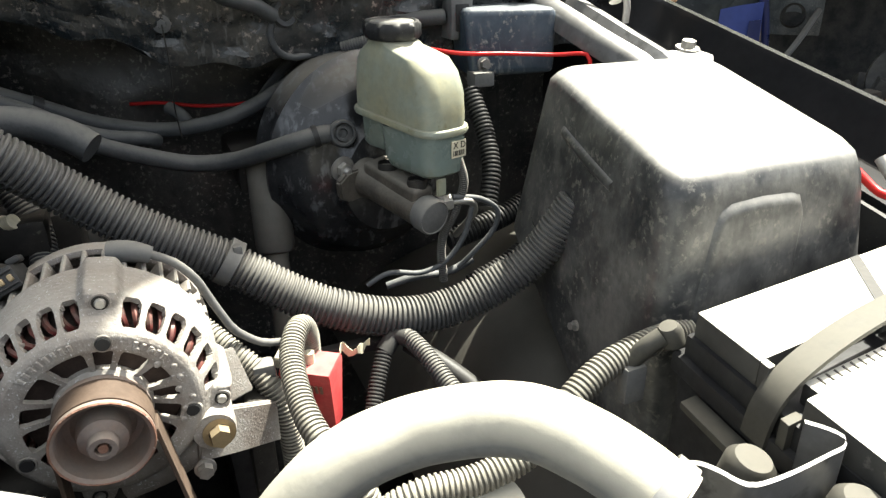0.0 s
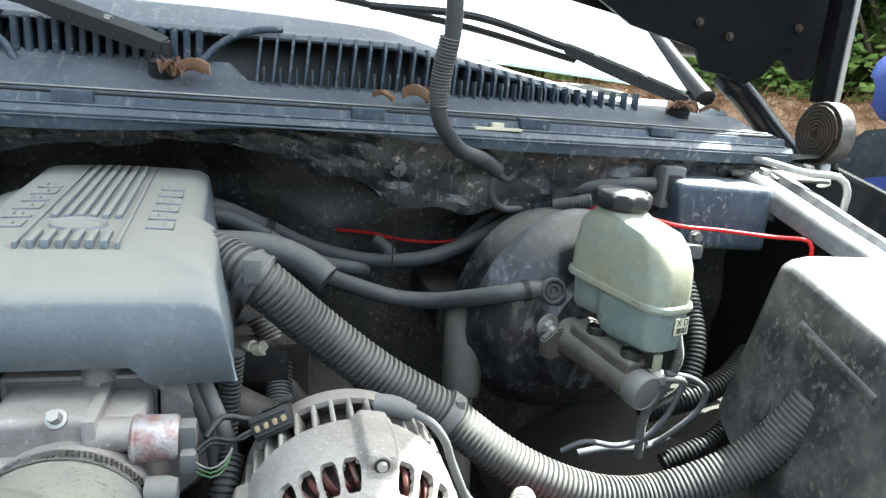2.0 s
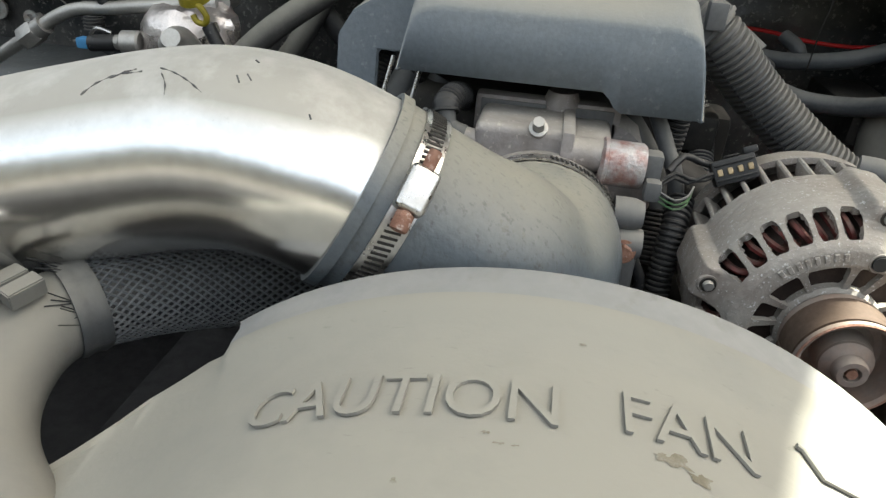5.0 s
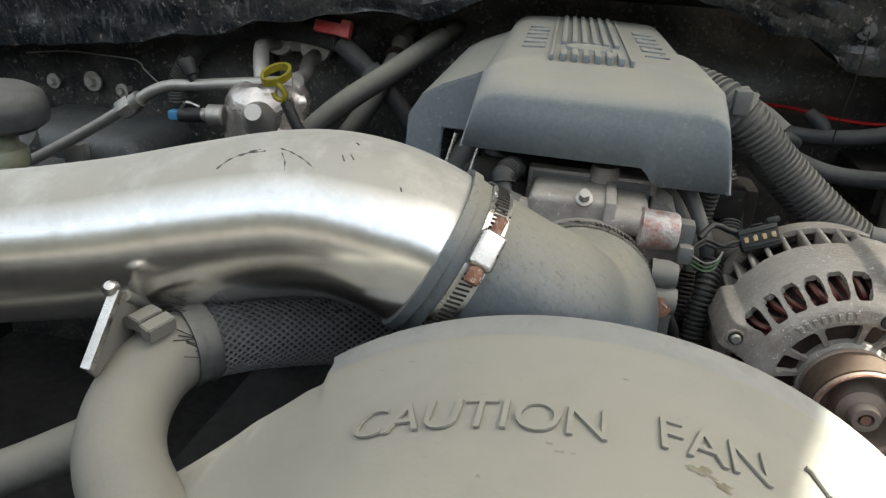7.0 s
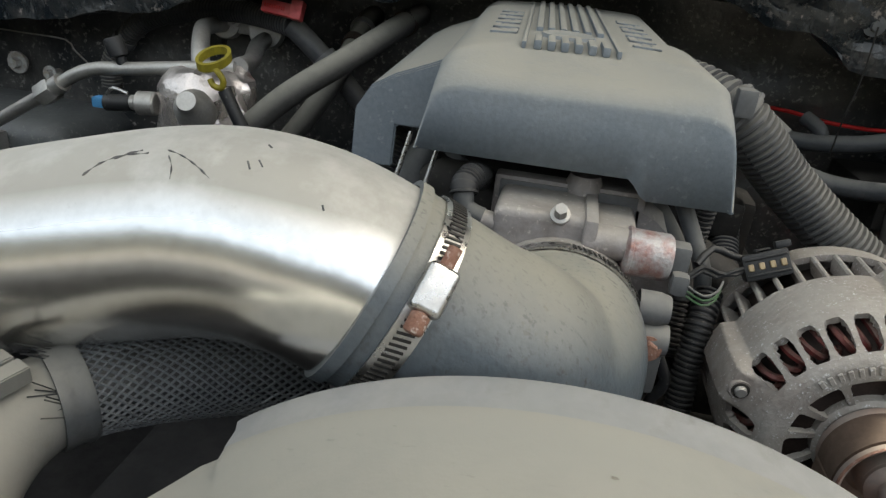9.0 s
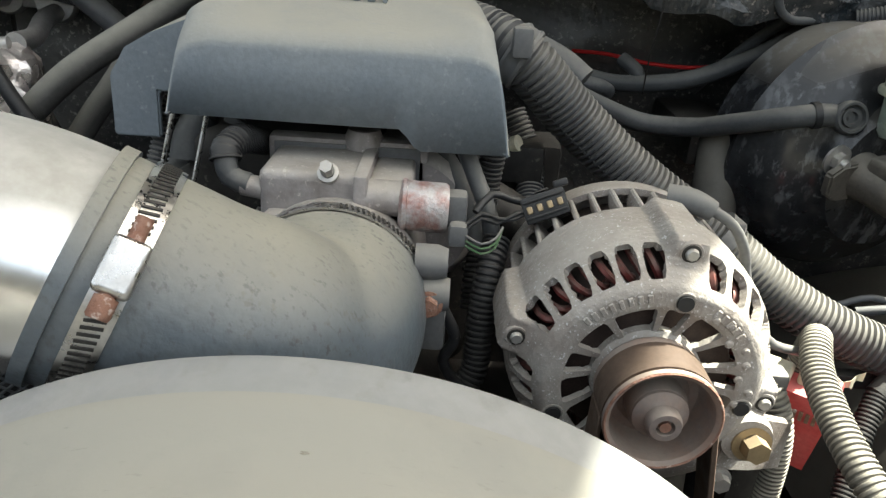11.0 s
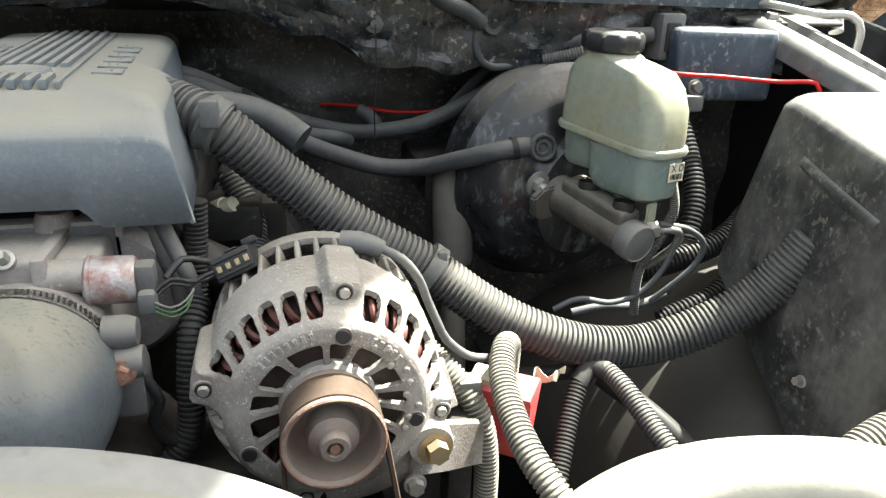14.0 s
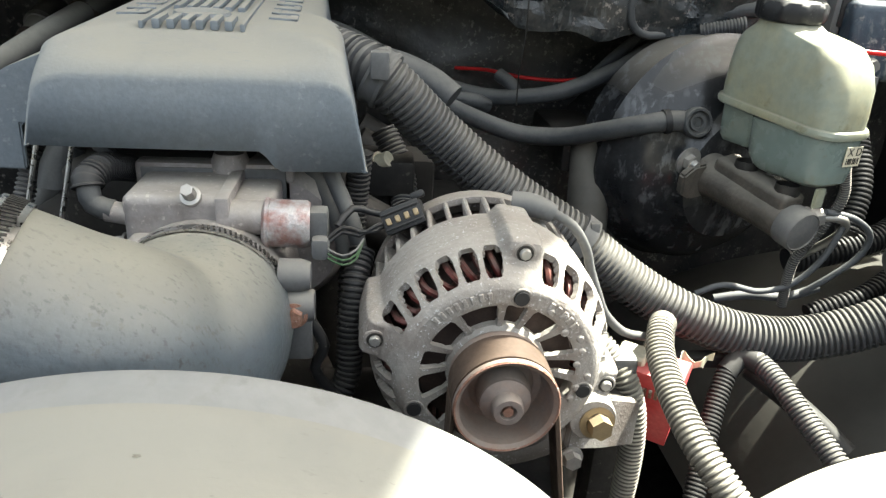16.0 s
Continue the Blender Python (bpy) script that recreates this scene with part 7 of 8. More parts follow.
# red terminal cover beyond the alternator
redbox = thing("terminal_cover", (0.14, 0.56, 0.88), "faded red plastic terminal cover in the sun", "terminal cover")
RM = Matrix.Translation((0.133, 0.560, 0.915)) @ Matrix.Rotation(radians(-36), 4, "Z") @ Matrix.Rotation(radians(10), 4, "X")
part("cover", loft([[RM @ Vector((x * k + o, y * k, z)) for x, y in ((-0.023, -0.015), (0.023, -0.015), (0.023, 0.015), (-0.023, 0.015))] for z, k, o in ((-0.05, 0.35, 0.006), (-0.048, 0.55, 0.004), (0.02, 1.0, 0.0), (0.0235, 0.95, 0.0))]), M_RED, redbox, smooth=25)
for k in range(8):
    part("worn_bar", block((-0.017 + 0.0042 * k, -0.0160, 0.003), (-0.0145 + 0.0042 * k, -0.0148, 0.011), 0.0002, 1, RM), M_RUST, redbox, smooth=0)
part("post", join(lathe([(0, 0.010), (0.0045, 0.010), (0.0045, 0)], RM @ Vector((0, 0, 0.023)), (0, 0, 1), 12), block((-0.03, -0.008, 0.018), (-0.008, 0.010, 0.030), 0.002, 1, RM)), M_LABEL, redbox, "pale plastic terminal block")
solo("torn_tape", thicken(grid(10, 5, lambda u, v: (0.163 + 0.030 * u, 0.585 + 0.006 * math.sin(9 * u), 0.922 + 0.012 * (v - 0.5) * (0.4 + 0.6 * math.sin(7 * u) ** 2) + 0.003 * math.sin(14 * u))), 0.0006), M_LABEL, "torn pale tape end behind the red cover", "tape")
solo("cross_strut", block((0.14, 0.60, 0.905), (0.24, 0.612, 0.916), 0.002, 2), M_BLACK, "black strut behind the red cover", "strut")

# radiator hose
rh = thing("radiator_hose", (0.2, 0.35, 0.95), "thick tan-dusted rubber radiator hose arching over the bay", "radiator hose")
RAD = [(0.055, 0.333, 0.947), (0.064, 0.328, 0.99), (0.085, 0.322, 1.02), (0.107, 0.318, 1.036), (0.134, 0.311, 1.046), (0.162, 0.295, 1.055), (0.18, 0.28, 1.058), (0.196, 0.262, 1.054), (0.209, 0.243, 1.047), (0.219, 0.225, 1.039)]
bm = tube(RAD, 0.0175, 0.003, 40)
for v in bm.verts:
    k = noise.noise((v.co.x * 60, v.co.y * 60, v.co.z * 60)) * 0.0004
    v.co += Vector((0, 0, k))
part("hose", bm, M_RADHOSE, rh)
part("end_clamp", lathe([(0.0176, -0.005), (0.0192, -0.005), (0.0192, 0.005), (0.0176, 0.005)], (0.216, 0.231, 1.042), (0.45, -0.8, -0.4), 36, True), M_GALV, rh, "spring clamp at the hose end")
solo("lower_tank_neck", join(lathe([(0, 0.0), (0.030, 0.0), (0.032, -0.02), (0.032, -0.08)], (0.198, 0.36, 0.925), (0.1, -0.4, 0.9), 28), tube([(0.21, 0.36, 0.90), (0.23, 0.34, 0.86), (0.24, 0.30, 0.80)], 0.03, 0.02, 20)), M_RADHOSE, "tan dusted pump housing under the hose", "housing")

# black box by the fender
bx = thing("relay_box", (0.48, 0.55, 0.88), "large scuffed black plastic box with sunlit lid", "box")


def quad(corners, r, n=5, inset=0.0):
    """A rounded four-cornered ring."""
    c = [Vector(q) for q in corners]
    mid = sum(c, Vector()) / 4
    c = [q + (mid - q).normalized() * inset for q in c]
    out = []
    for i in range(4):
        a, b, d = c[i - 1], c[i], c[(i + 1) % 4]
        p0, p2 = b + (a - b).normalized() * r, b + (d - b).normalized() * r
        for k in range(n + 1):
            t = k / n
            out.append(p0 * (1 - t) ** 2 + b * 2 * t * (1 - t) + p2 * t * t)
    return out


TOPQ = [(0.366, 0.410, 1.108), (0.600, 0.432, 1.096), (0.622, 0.665, 1.146), (0.424, 0.681, 1.146)]
BOTQ = [(0.356, 0.390, 0.800), (0.640, 0.405, 0.800), (0.655, 0.700, 0.950), (0.398, 0.702, 0.975)]
secs = [quad(BOTQ, 0.03), quad([tuple(Vector(a).lerp(Vector(b), 0.16)) for a, b in zip(TOPQ, BOTQ)], 0.03), quad([tuple(Vector(a).lerp(Vector(b), 0.07)) for a, b in zip(TOPQ, BOTQ)], 0.03, inset=0.001), quad([tuple(Vector(a) + Vector((0, 0, -0.006))) for a in TOPQ], 0.03, inset=0.005), quad([tuple(Vector(a) + Vector((0, 0, -0.001))) for a in TOPQ], 0.03, inset=0.013), quad(TOPQ, 0.03, inset=0.024), quad(TOPQ, 0.03, inset=0.06)]
part("shell", loft(secs), M_BOX, bx, smooth=60)


def face_pt(side, u, v, out=0.0):
    """A place on a side of the box: u along, v from the lid (0) to the foot (1)."""
    a0, a1 = (TOPQ[3], TOPQ[0]) if side == "left" else (TOPQ[0], TOPQ[1])
    b0, b1 = (BOTQ[3], BOTQ[0]) if side == "left" else (BOTQ[0], BOTQ[1])
    p = Vector(a0).lerp(Vector(a1), u).lerp(Vector(b0).lerp(Vector(b1), u), v)
    n = (Vector(a1) - Vector(a0)).cross(Vector(b0) - Vector(a0)).normalized()
    n = -n if n.dot(Vector((-0.5, -0.5, 0))) < 0 else n
    return p + n * out


part("rib", tube([face_pt("left", 0.27, 0.20, -0.005), face_pt("left", 0.45, 0.195, -0.004), face_pt("left", 0.66, 0.18, -0.005)], 0.0075, 0.01, 12), M_BOX, bx)
PANEL = ((0.10, 0.62), (0.14, 0.31), (0.19, 0.135), (0.215, 0.10), (0.26, 0.085), (0.40, 0.080), (0.54, 0.085), (0.585, 0.095), (0.60, 0.13), (0.57, 0.28), (0.54, 0.62))
mid_u, mid_v = 0.35, 0.40
rings = []
for k, out in ((1.06, -0.003), (1.0, 0.0006), (0.97, 0.0030), (0.93, 0.0036), (0.5, 0.0036), (0.02, 0.0036)):
    rings.append([face_pt("front", mid_u + (u - mid_u) * k, mid_v + (v - mid_v) * k, out) for u, v in PANEL])
part("front_panel", loft(rings), M_BOX, bx, "raised front panel", 60)
for u, v, r in ((0.42, 0.43, 0.0195), (0.22, 0.655, 0.0165)):
    p = face_pt("left", u, v, 0.0015)
    nrm = (face_pt("left", u, v, 1) - face_pt("left", u, v, 0))
    # flat black disc paints the dark inside of the port
    part("cable_port", lathe([(0, 0.0), (r, 0.0), (r + 0.002, 0.0015), (r + 0.003, 0.0)], p, nrm, 28), M_BATTSIDE, bx, "black disc as the shade in a cable port")
part("flap_bolt", hexbolt(face_pt("left", 0.57, 0.78, 0.002), (-1, -0.1, 0.2), 0.004, 0.008, 1.3), M_GALV, bx)

# black air duct box behind the reservoir
duct = thing("duct_box", (0.46, 0.86, 1.112), "dusty grey-black plastic box on the firewall corner", "box")
DUCT_TURN = Matrix.Translation((0.46, 0.86, 1.15)) @ Matrix.Rotation(radians(-8), 4, "Z") @ Matrix.Translation((-0.46, -0.86, -1.15))
db = block((0.412, 0.812, 1.110), (0.522, 0.91, 1.188), 0.010, 3, DUCT_TURN)
for v in db.verts:
    if v.co.z > 1.15 and v.co.x < 0.45:
        v.co.y += 0.018
part("body", db, M_COWL, duct)
part("collar", block((0.398, 0.858, 1.150), (0.428, 0.90, 1.202), 0.004), M_CLIP, duct, "pale square collar with an open end")
# black plate stands in for the shade inside the collar's open end
part("collar_hole", block((0.404, 0.8560, 1.160), (0.422, 0.8595, 1.192), 0.002), M_BATTSIDE, duct)
part("lower_lug", join(block((0.405, 0.805, 1.100), (0.432, 0.83, 1.118), 0.004), hexbolt((0.415, 0.803, 1.128), (0, -1, 0.2), 0.006, 0.008, 1.4)), M_CLIP, duct)
for pts, r in (([(0.395, 0.80, 1.10), (0.40, 0.77, 1.06), (0.395, 0.74, 1.02), (0.38, 0.72, 0.98)], 0.013), ([(0.34, 0.74, 0.94), (0.40, 0.74, 0.955), (0.45, 0.75, 0.97), (0.50, 0.78, 0.99)], 0.016), ([(0.35, 0.70, 0.90), (0.40, 0.70, 0.92), (0.45, 0.72, 0.94), (0.50, 0.75, 0.95)], 0.012)):
    solo("rear_loom", corrugated(pts, r * 0.85, 0.006, 0.002, 18), M_BLACK, "dark ribbed loom behind the master cylinder", "wiring loom", "wiring looms")
solo("sensor_lead", corrugated([(0.322, 0.672, 1.060), (0.329, 0.674, 1.032), (0.320, 0.678, 1.000), (0.308, 0.685, 0.965), (0.312, 0.69, 0.915)], 0.0048, 0.0028, 0.0009, 12), M_LOOM, "thin ribbed sensor lead beside the cylinder", "cable", "cables")
hose("brake_line", [(0.315, 0.672, 1.020), (0.348, 0.675, 1.012), (0.372, 0.68, 0.994), (0.371, 0.685, 0.970), (0.352, 0.69, 0.946), (0.33, 0.70, 0.92)], 0.003, M_LINE, "thin grey brake line curling below the cylinder", "brake lines", 10, "pipe")
hose("brake_line", [(0.340, 0.675, 1.008), (0.332, 0.68, 0.970), (0.313, 0.685, 0.942), (0.285, 0.69, 0.931), (0.249, 0.69, 0.938), (0.225, 0.695, 0.926)], 0.003, M_LINE, "thin grey brake line curling below the cylinder", "brake lines", 10, "pipe")
hose("brake_line", [(0.352, 0.70, 0.93), (0.32, 0.70, 0.92), (0.28, 0.70, 0.922), (0.25, 0.705, 0.915)], 0.0045, M_LINE, "thicker grey line under the cylinder", "brake lines", 10, "pipe")
shaft = thing("steering_shaft", (0.158, 0.86, 0.60), "grey-brown steering shaft sleeve below the booster", "steering shaft")
part("sleeve", lathe([(0.020, 0.0), (0.023, 0.01), (0.023, 0.10), (0.020, 0.11), (0.014, 0.112)], (0.158, 0.86, 1.03), (-0.05, -0.35, -0.95), 28), M_SLEEVE, shaft)
part("rod", lathe([(0.014, 0.10), (0.014, 0.45)], (0.158, 0.86, 1.03), (-0.05, -0.35, -0.95), 20), M_SLEEVE, shaft)
part("mount", block((0.125, 0.86, 0.99), (0.19, 1.02, 1.03), 0.01), M_DARK, shaft)
hose("small_plug", [(0.235, 0.60, 0.905), (0.255, 0.57, 0.895), (0.27, 0.55, 0.885), (0.285, 0.53, 0.872)], 0.0095, M_BLACK, "black taped lead with a plug end", "cables", 14, "cable")

# battery
bat = thing("battery", (0.50, 0.26, 0.83), "dusty black car battery with pale top and grey handle", "battery")
def bat_at(a, b, z):
    """A place on the battery: a along its back, b from the back to the front."""
    return Vector((0.359 + 0.99 * a - 0.125 * b, 0.366 + 0.105 * a - 0.99 * b, z))


def bat_block(a0, a1, b0, b1, z0, z1, bevel=0.002, seg=2):
    bm = block((a0, b0, z0), (a1, b1, z1), bevel, seg)
    for v in bm.verts:
        v.co = bat_at(*v.co)
    bmesh.ops.reverse_faces(bm, faces=bm.faces)
    return bm


part("case", bat_block(-0.006, 0.272, -0.006, 0.178, 0.83, 0.984, 0.006), M_BATTSIDE, bat)
part("lid_rim", bat_block(-0.010, 0.276, -0.010, 0.182, 0.982, 0.996, 0.002), M_BATTSIDE, bat)
part("lid", bat_block(-0.004, 0.270, -0.004, 0.176, 0.994, 1.012, 0.003), M_BATTSIDE, bat)
part("side_ledge", bat_block(-0.024, -0.008, 0.020, 0.110, 0.974, 0.980, 0.002), M_STRAP, bat, "moulded hold-down ledge")
part("rear_top", join(bat_block(0.0, 0.262, 0.0, 0.062, 1.010, 1.030, 0.002), bat_block(0.0, 0.006, 0.062, 0.070, 1.010, 1.0298, 0.001)), M_BATT, bat, "pale dusty top cover")
part("front_top", bat_block(-0.002, 0.262, 0.100, 0.158, 1.010, 1.030, 0.002), M_BATT, bat, "pale dusty top cover")
part("vent_strip", bat_block(0.014, 0.262, 0.086, 0.1015, 1.010, 1.026, 0.0015), M_BATT, bat, "vent strip with embossed marks")
for k in range(14):
    part("vent_mark", bat_block(0.024 + 0.008 * k, 0.0255 + 0.008 * k, 0.0875, 0.0945, 1.0255, 1.0268, 0.0003, 1), M_STRAP, bat, smooth=0)
for k in range(5):
    part("comb_finger", bat_block(0.115 + 0.016 * k, 0.125 + 0.016 * k, 0.0625, 0.071, 1.018, 1.031, 0.001, 1), M_STRAP, bat, "grey moulded finger by the handle", 0)
st = bmesh.new()
line = spline([bat_at(-0.011, 0.077, 0.988), bat_at(-0.009, 0.078, 1.006), bat_at(-0.002, 0.079, 1.020), bat_at(0.014, 0.080, 1.032), bat_at(0.05, 0.079, 1.041), bat_at(0.10, 0.077, 1.045), bat_at(0.17, 0.075, 1.044), bat_at(0.265, 0.074, 1.036)], 0.005)
prev = None
for i, p in enumerate(line):
    d = (line[min(i + 1, len(line) - 1)] - line[max(i - 1, 0)]).normalized()
    side = (bat_at(0, 1, 0) - bat_at(0, 0, 0)).normalized()
    nn = d.cross(side).normalized()
    ring = [st.verts.new(p + side * (0.0095 * a) + nn * (0.0016 * b)) for a, b in ((-1, -1), (-1.04, 0), (-1, 1), (-0.8, 1.3), (0.8, 1.3), (1, 1), (1.04, 0), (1, -1))]
    if prev:
        for k in range(8):
            st.faces.new((prev[k], prev[(k + 1) % 8], ring[(k + 1) % 8], ring[k]))
    else:
        st.faces.new(ring)
    prev = ring
st.faces.new(prev[::-1])
part("handle", st, M_STRAP, bat, "grey plastic carrying handle")
part("handle_clip", bat_block(-0.010, 0.004, 0.092, 0.099, 0.996, 1.014, 0.001), M_STRAP, bat)
for (a0, b0), (a1, b1) in (((0.0905, 0.101), (0.052, 0.157)), ((0.176, 0.001), (0.130, 0.061))):
    sb = bmesh.new()
    face = sb.faces.new([sb.verts.new(bat_at(a, b, 1.0302)) for a, b in ((a0 - 0.006, b0), (a0 + 0.006, b0), (a1 + 0.006, b1), (a1 - 0.006, b1))])
    ext = bmesh.ops.extrude_face_region(sb, geom=[face])
    bmesh.ops.translate(sb, vec=(0, 0, 0.0006), verts=[v for v in ext["geom"] if isinstance(v, bmesh.types.BMVert)])
    bmesh.ops.recalc_face_normals(sb, faces=sb.faces)
    part("top_stripe", sb, M_BLACK, bat, "grey stripe across the top", 0)
part("terminal", join(lathe([(0, 0.006), (0.0065, 0.0055), (0.0085, 0.002), (0.0085, -0.010), (0, -0.010)], (0.350, 0.379, 1.010), (-0.4, 0.1, 1), 20), tube([(0.345, 0.380, 1.007), (0.335, 0.384, 0.998), (0.328, 0.390, 0.985)], 0.0070, 0.004, 14)), M_STRAP, bat, "dusty side terminal clamp")
part("terminal_tab", block((0.318, 0.380, 0.955), (0.336, 0.392, 0.985), 0.003), M_CLIP, bat)
cb = thing("support_bracket", (0.31, 0.24, 1.0), "bright steel U-shaped radiator support bracket", "bracket")
u_line = [Vector((x, y, 1.030)) for x, y in ((0.250, 0.254), (0.256, 0.251), (0.261, 0.243), (0.264, 0.234), (0.270, 0.229), (0.290, 0.228), (0.320, 0.230), (0.330, 0.231), (0.336, 0.236), (0.334, 0.244), (0.328, 0.253))]
ub = bmesh.new()
prev = None
for i, p in enumerate(spline(u_line, 0.003)):
    ring = [ub.verts.new(p + Vector((0.0012 * a, 0.0012 * a, 0)) + Vector((0, 0, b))) for a, b in ((-1, -0.05), (-1, 0.0), (1, 0.0), (1, -0.05))]
    if prev:
        for k in range(4):
            ub.faces.new((prev[k], prev[(k + 1) % 4], ring[(k + 1) % 4], ring[k]))
    prev = ring
part("channel", ub, M_BRACE, cb)
solo("support_pad", lathe([(0, 0.008), (0.010, 0.008), (0.014, 0.003), (0.014, -0.04), (0, -0.04)], (0.305, 0.262, 1.000), (0.1, -0.2, 1), 24), M_STRAP, "pale rubber mount pad beside the bracket", "mount")
solo("support_pad", lathe([(0, 0.008), (0.010, 0.008), (0.014, 0.003), (0.014, -0.03), (0, -0.03)], (0.322, 0.212, 1.008), (0.1, -0.2, 1), 24), M_STRAP, "pale rubber mount pad beside the bracket", "mount")

# ---- passenger side ----
acc = thing("ac_accumulator", (-0.585, 0.83, 0.8), "air-conditioning accumulator wrapped in crumpled foil", "accumulator")
bm = lathe([(0, 0.13), (0.030, 0.13), (0.040, 0.127), (0.048, 0.118), (0.052, 0.110), (0.054, 0.10)] + [(0.055, 0.09 - 0.008 * k) for k in range(14)] + [(0.055, -0.2)], (-0.588, 0.84, 0.94), (0, 0, 1), 56)
for v in bm.verts:
    d = noise.noise((v.co.x * 45, v.co.y * 45, v.co.z * 45)) * 0.009 + abs(noise.noise((v.co.x * 110, v.co.y * 110, v.co.z * 70))) * 0.009
    v.co.x += d
    v.co.z += d * 0.7
part("can", bm, M_FOIL, acc)
part("port", join(lathe([(0, 0.030), (0.010, 0.030), (0.012, 0.024), (0.014, 0.016), (0.019, 0.012), (0.022, 0.0), (0.022, -0.02)], (-0.575, 0.790, 1.035), (0.15, -0.85, 0.5), 24)), M_GALV, acc, "dull service port")
sw = part("pressure_switch", lathe([(0, 0.0), (0.011, 0.0), (0.013, 0.002), (0.013, 0.020), (0.008, 0.024), (0.008, 0.034), (0, 0.034)], (-0.632, 0.81, 1.030), (-1, -0.1, -0.05), 20), M_GALV, acc)
part("switch_plug", tube([(-0.660, 0.807, 1.028), (-0.690, 0.805, 1.025)], 0.009, 0.01, 14), M_BLACK, sw)
part("blue_plug", block((-0.704, 0.798, 1.019), (-0.690, 0.812, 1.031), 0.003), M_BLUEPLUG, sw, "blue plug latch")
part("wire_hook", tube([(-0.685, 0.800, 1.036), (-0.675, 0.798, 1.044), (-0.66, 0.80, 1.040)], 0.002, 0.004, 8), M_STEEL, sw)
line_ob = thing("ac_line", (-0.75, 0.83, 0.9), "bent silver air-conditioning pipe with hex union", "pipe")
part("pipe", tube([(-1.00, 0.80, 0.90), (-0.952, 0.82, 0.924), (-0.863, 0.83, 0.973), (-0.79, 0.83, 1.016), (-0.745, 0.83, 1.044), (-0.715, 0.83, 1.055), (-0.672, 0.83, 1.060), (-0.60, 0.83, 1.070), (-0.555, 0.84, 1.074)], 0.0075, 0.008, 18), M_GALV, line_ob)
part("union", join(lathe([(0.0075, 0), (0.013, 0), (0.014, 0.003), (0.014, 0.020), (0.0125, 0.023), (0.0075, 0.023)], (-0.792, 0.83, 1.014), (0.83, 0, 0.55), 6, True), lathe([(0.0075, 0.023), (0.011, 0.023), (0.011, 0.036), (0.0075, 0.036)], (-0.792, 0.83, 1.014), (0.83, 0, 0.55), 20, True)), M_GALV, line_ob)
part("service_cap", lathe([(0, 0.030), (0.009, 0.030), (0.0105, 0.027), (0.0105, 0.010), (0.006, 0.008), (0.006, 0)], (-0.683, 0.83, 1.063), (-0.35, 0, 0.95), 18), M_BLACK, line_ob, "black service cap")
fl = thing("ac_flange", (-0.62, 0.97, 1.05), "silver pipe flange bolted to the firewall", "flange")
part("pipe", tube([(-0.595, 0.84, 1.062), (-0.606, 0.86, 1.085), (-0.625, 0.90, 1.100), (-0.640, 0.94, 1.100), (-0.645, 0.99, 1.098)], 0.010, 0.006, 18), M_GALV, fl)
part("pipe", tube([(-0.555, 0.85, 1.074), (-0.565, 0.90, 1.072), (-0.580, 0.95, 1.082), (-0.590, 1.0, 1.085)], 0.010, 0.006, 18), M_GALV, fl)
part("flange_plate", join(lathe([(0, 0.006), (0.019, 0.006), (0.021, 0.003), (0.021, -0.006), (0, -0.006)], (-0.642, 0.992, 1.100), (0.1, -1, 0.1), 28), lathe([(0, 0.006), (0.021, 0.006), (0.023, 0.003), (0.023, -0.006), (0, -0.006)], (-0.588, 0.994, 1.095), (0.1, -1, 0.1), 28), block((-0.645, 0.988, 1.088), (-0.585, 0.998, 1.112), 0.003)), M_GALV, fl, "two-lobed bolted flange")
part("flange_bolt", hexbolt((-0.628, 0.984, 1.107), (0.1, -1, 0.1), 0.0075, 0.010, 1.4), M_GALV, fl)
part("flange_bolt", hexbolt((-0.578, 0.984, 1.105), (0.1, -1, 0.1), 0.0075, 0.010, 1.4), M_GALV, fl)
dip = thing("dipstick", (-0.545, 0.785, 1.0), "yellow ring-handled transmission dipstick", "dipstick")
bm = bmesh.new()
prev = None
for k in range(41):
    a = 2 * math.pi * k / 40
    c = Vector((-0.551 + 0.0165 * math.cos(a), 0.788 + 0.012 * math.sin(a), 1.091 + 0.0075 * math.sin(a) + 0.003 * math.cos(a)))
    o = Vector((math.cos(a), math.sin(a), 0.5 * math.sin(a))).normalized()
    ring = [bm.verts.new(c + o * (0.0018 * p) + Vector((0, -0.3, 0.95)) * (0.0042 * q)) for p, q in ((-1, -1), (-1, 1), (1, 1), (1, -1))]
    if prev:
        for j in range(4):
            bm.faces.new((prev[j], prev[(j + 1) % 4], ring[(j + 1) % 4], ring[j]))
    prev = ring
part("ring", bm, M_YELLOW, dip)
part("stopper", tube([(-0.548, 0.780, 1.083), (-0.540, 0.776, 1.080), (-0.535, 0.776, 1.072), (-0.538, 0.777, 1.065), (-0.547, 0.778, 1.066), (-0.551, 0.779, 1.072)], 0.0032, 0.003, 10), M_YELLOW, dip, "short yellow loop under the ring")
part("tube", tube([(-0.538, 0.783, 1.062), (-0.520, 0.78, 1.03), (-0.49, 0.78, 0.98), (-0.45, 0.78, 0.90)], 0.007, 0.01, 12), M_BLACK, dip, "black dipstick tube")
hl = thing("heater_loom", (-0.65, 0.98, 1.05), "dark ribbed loom arching over the accumulator", "wiring loom", "wiring looms")
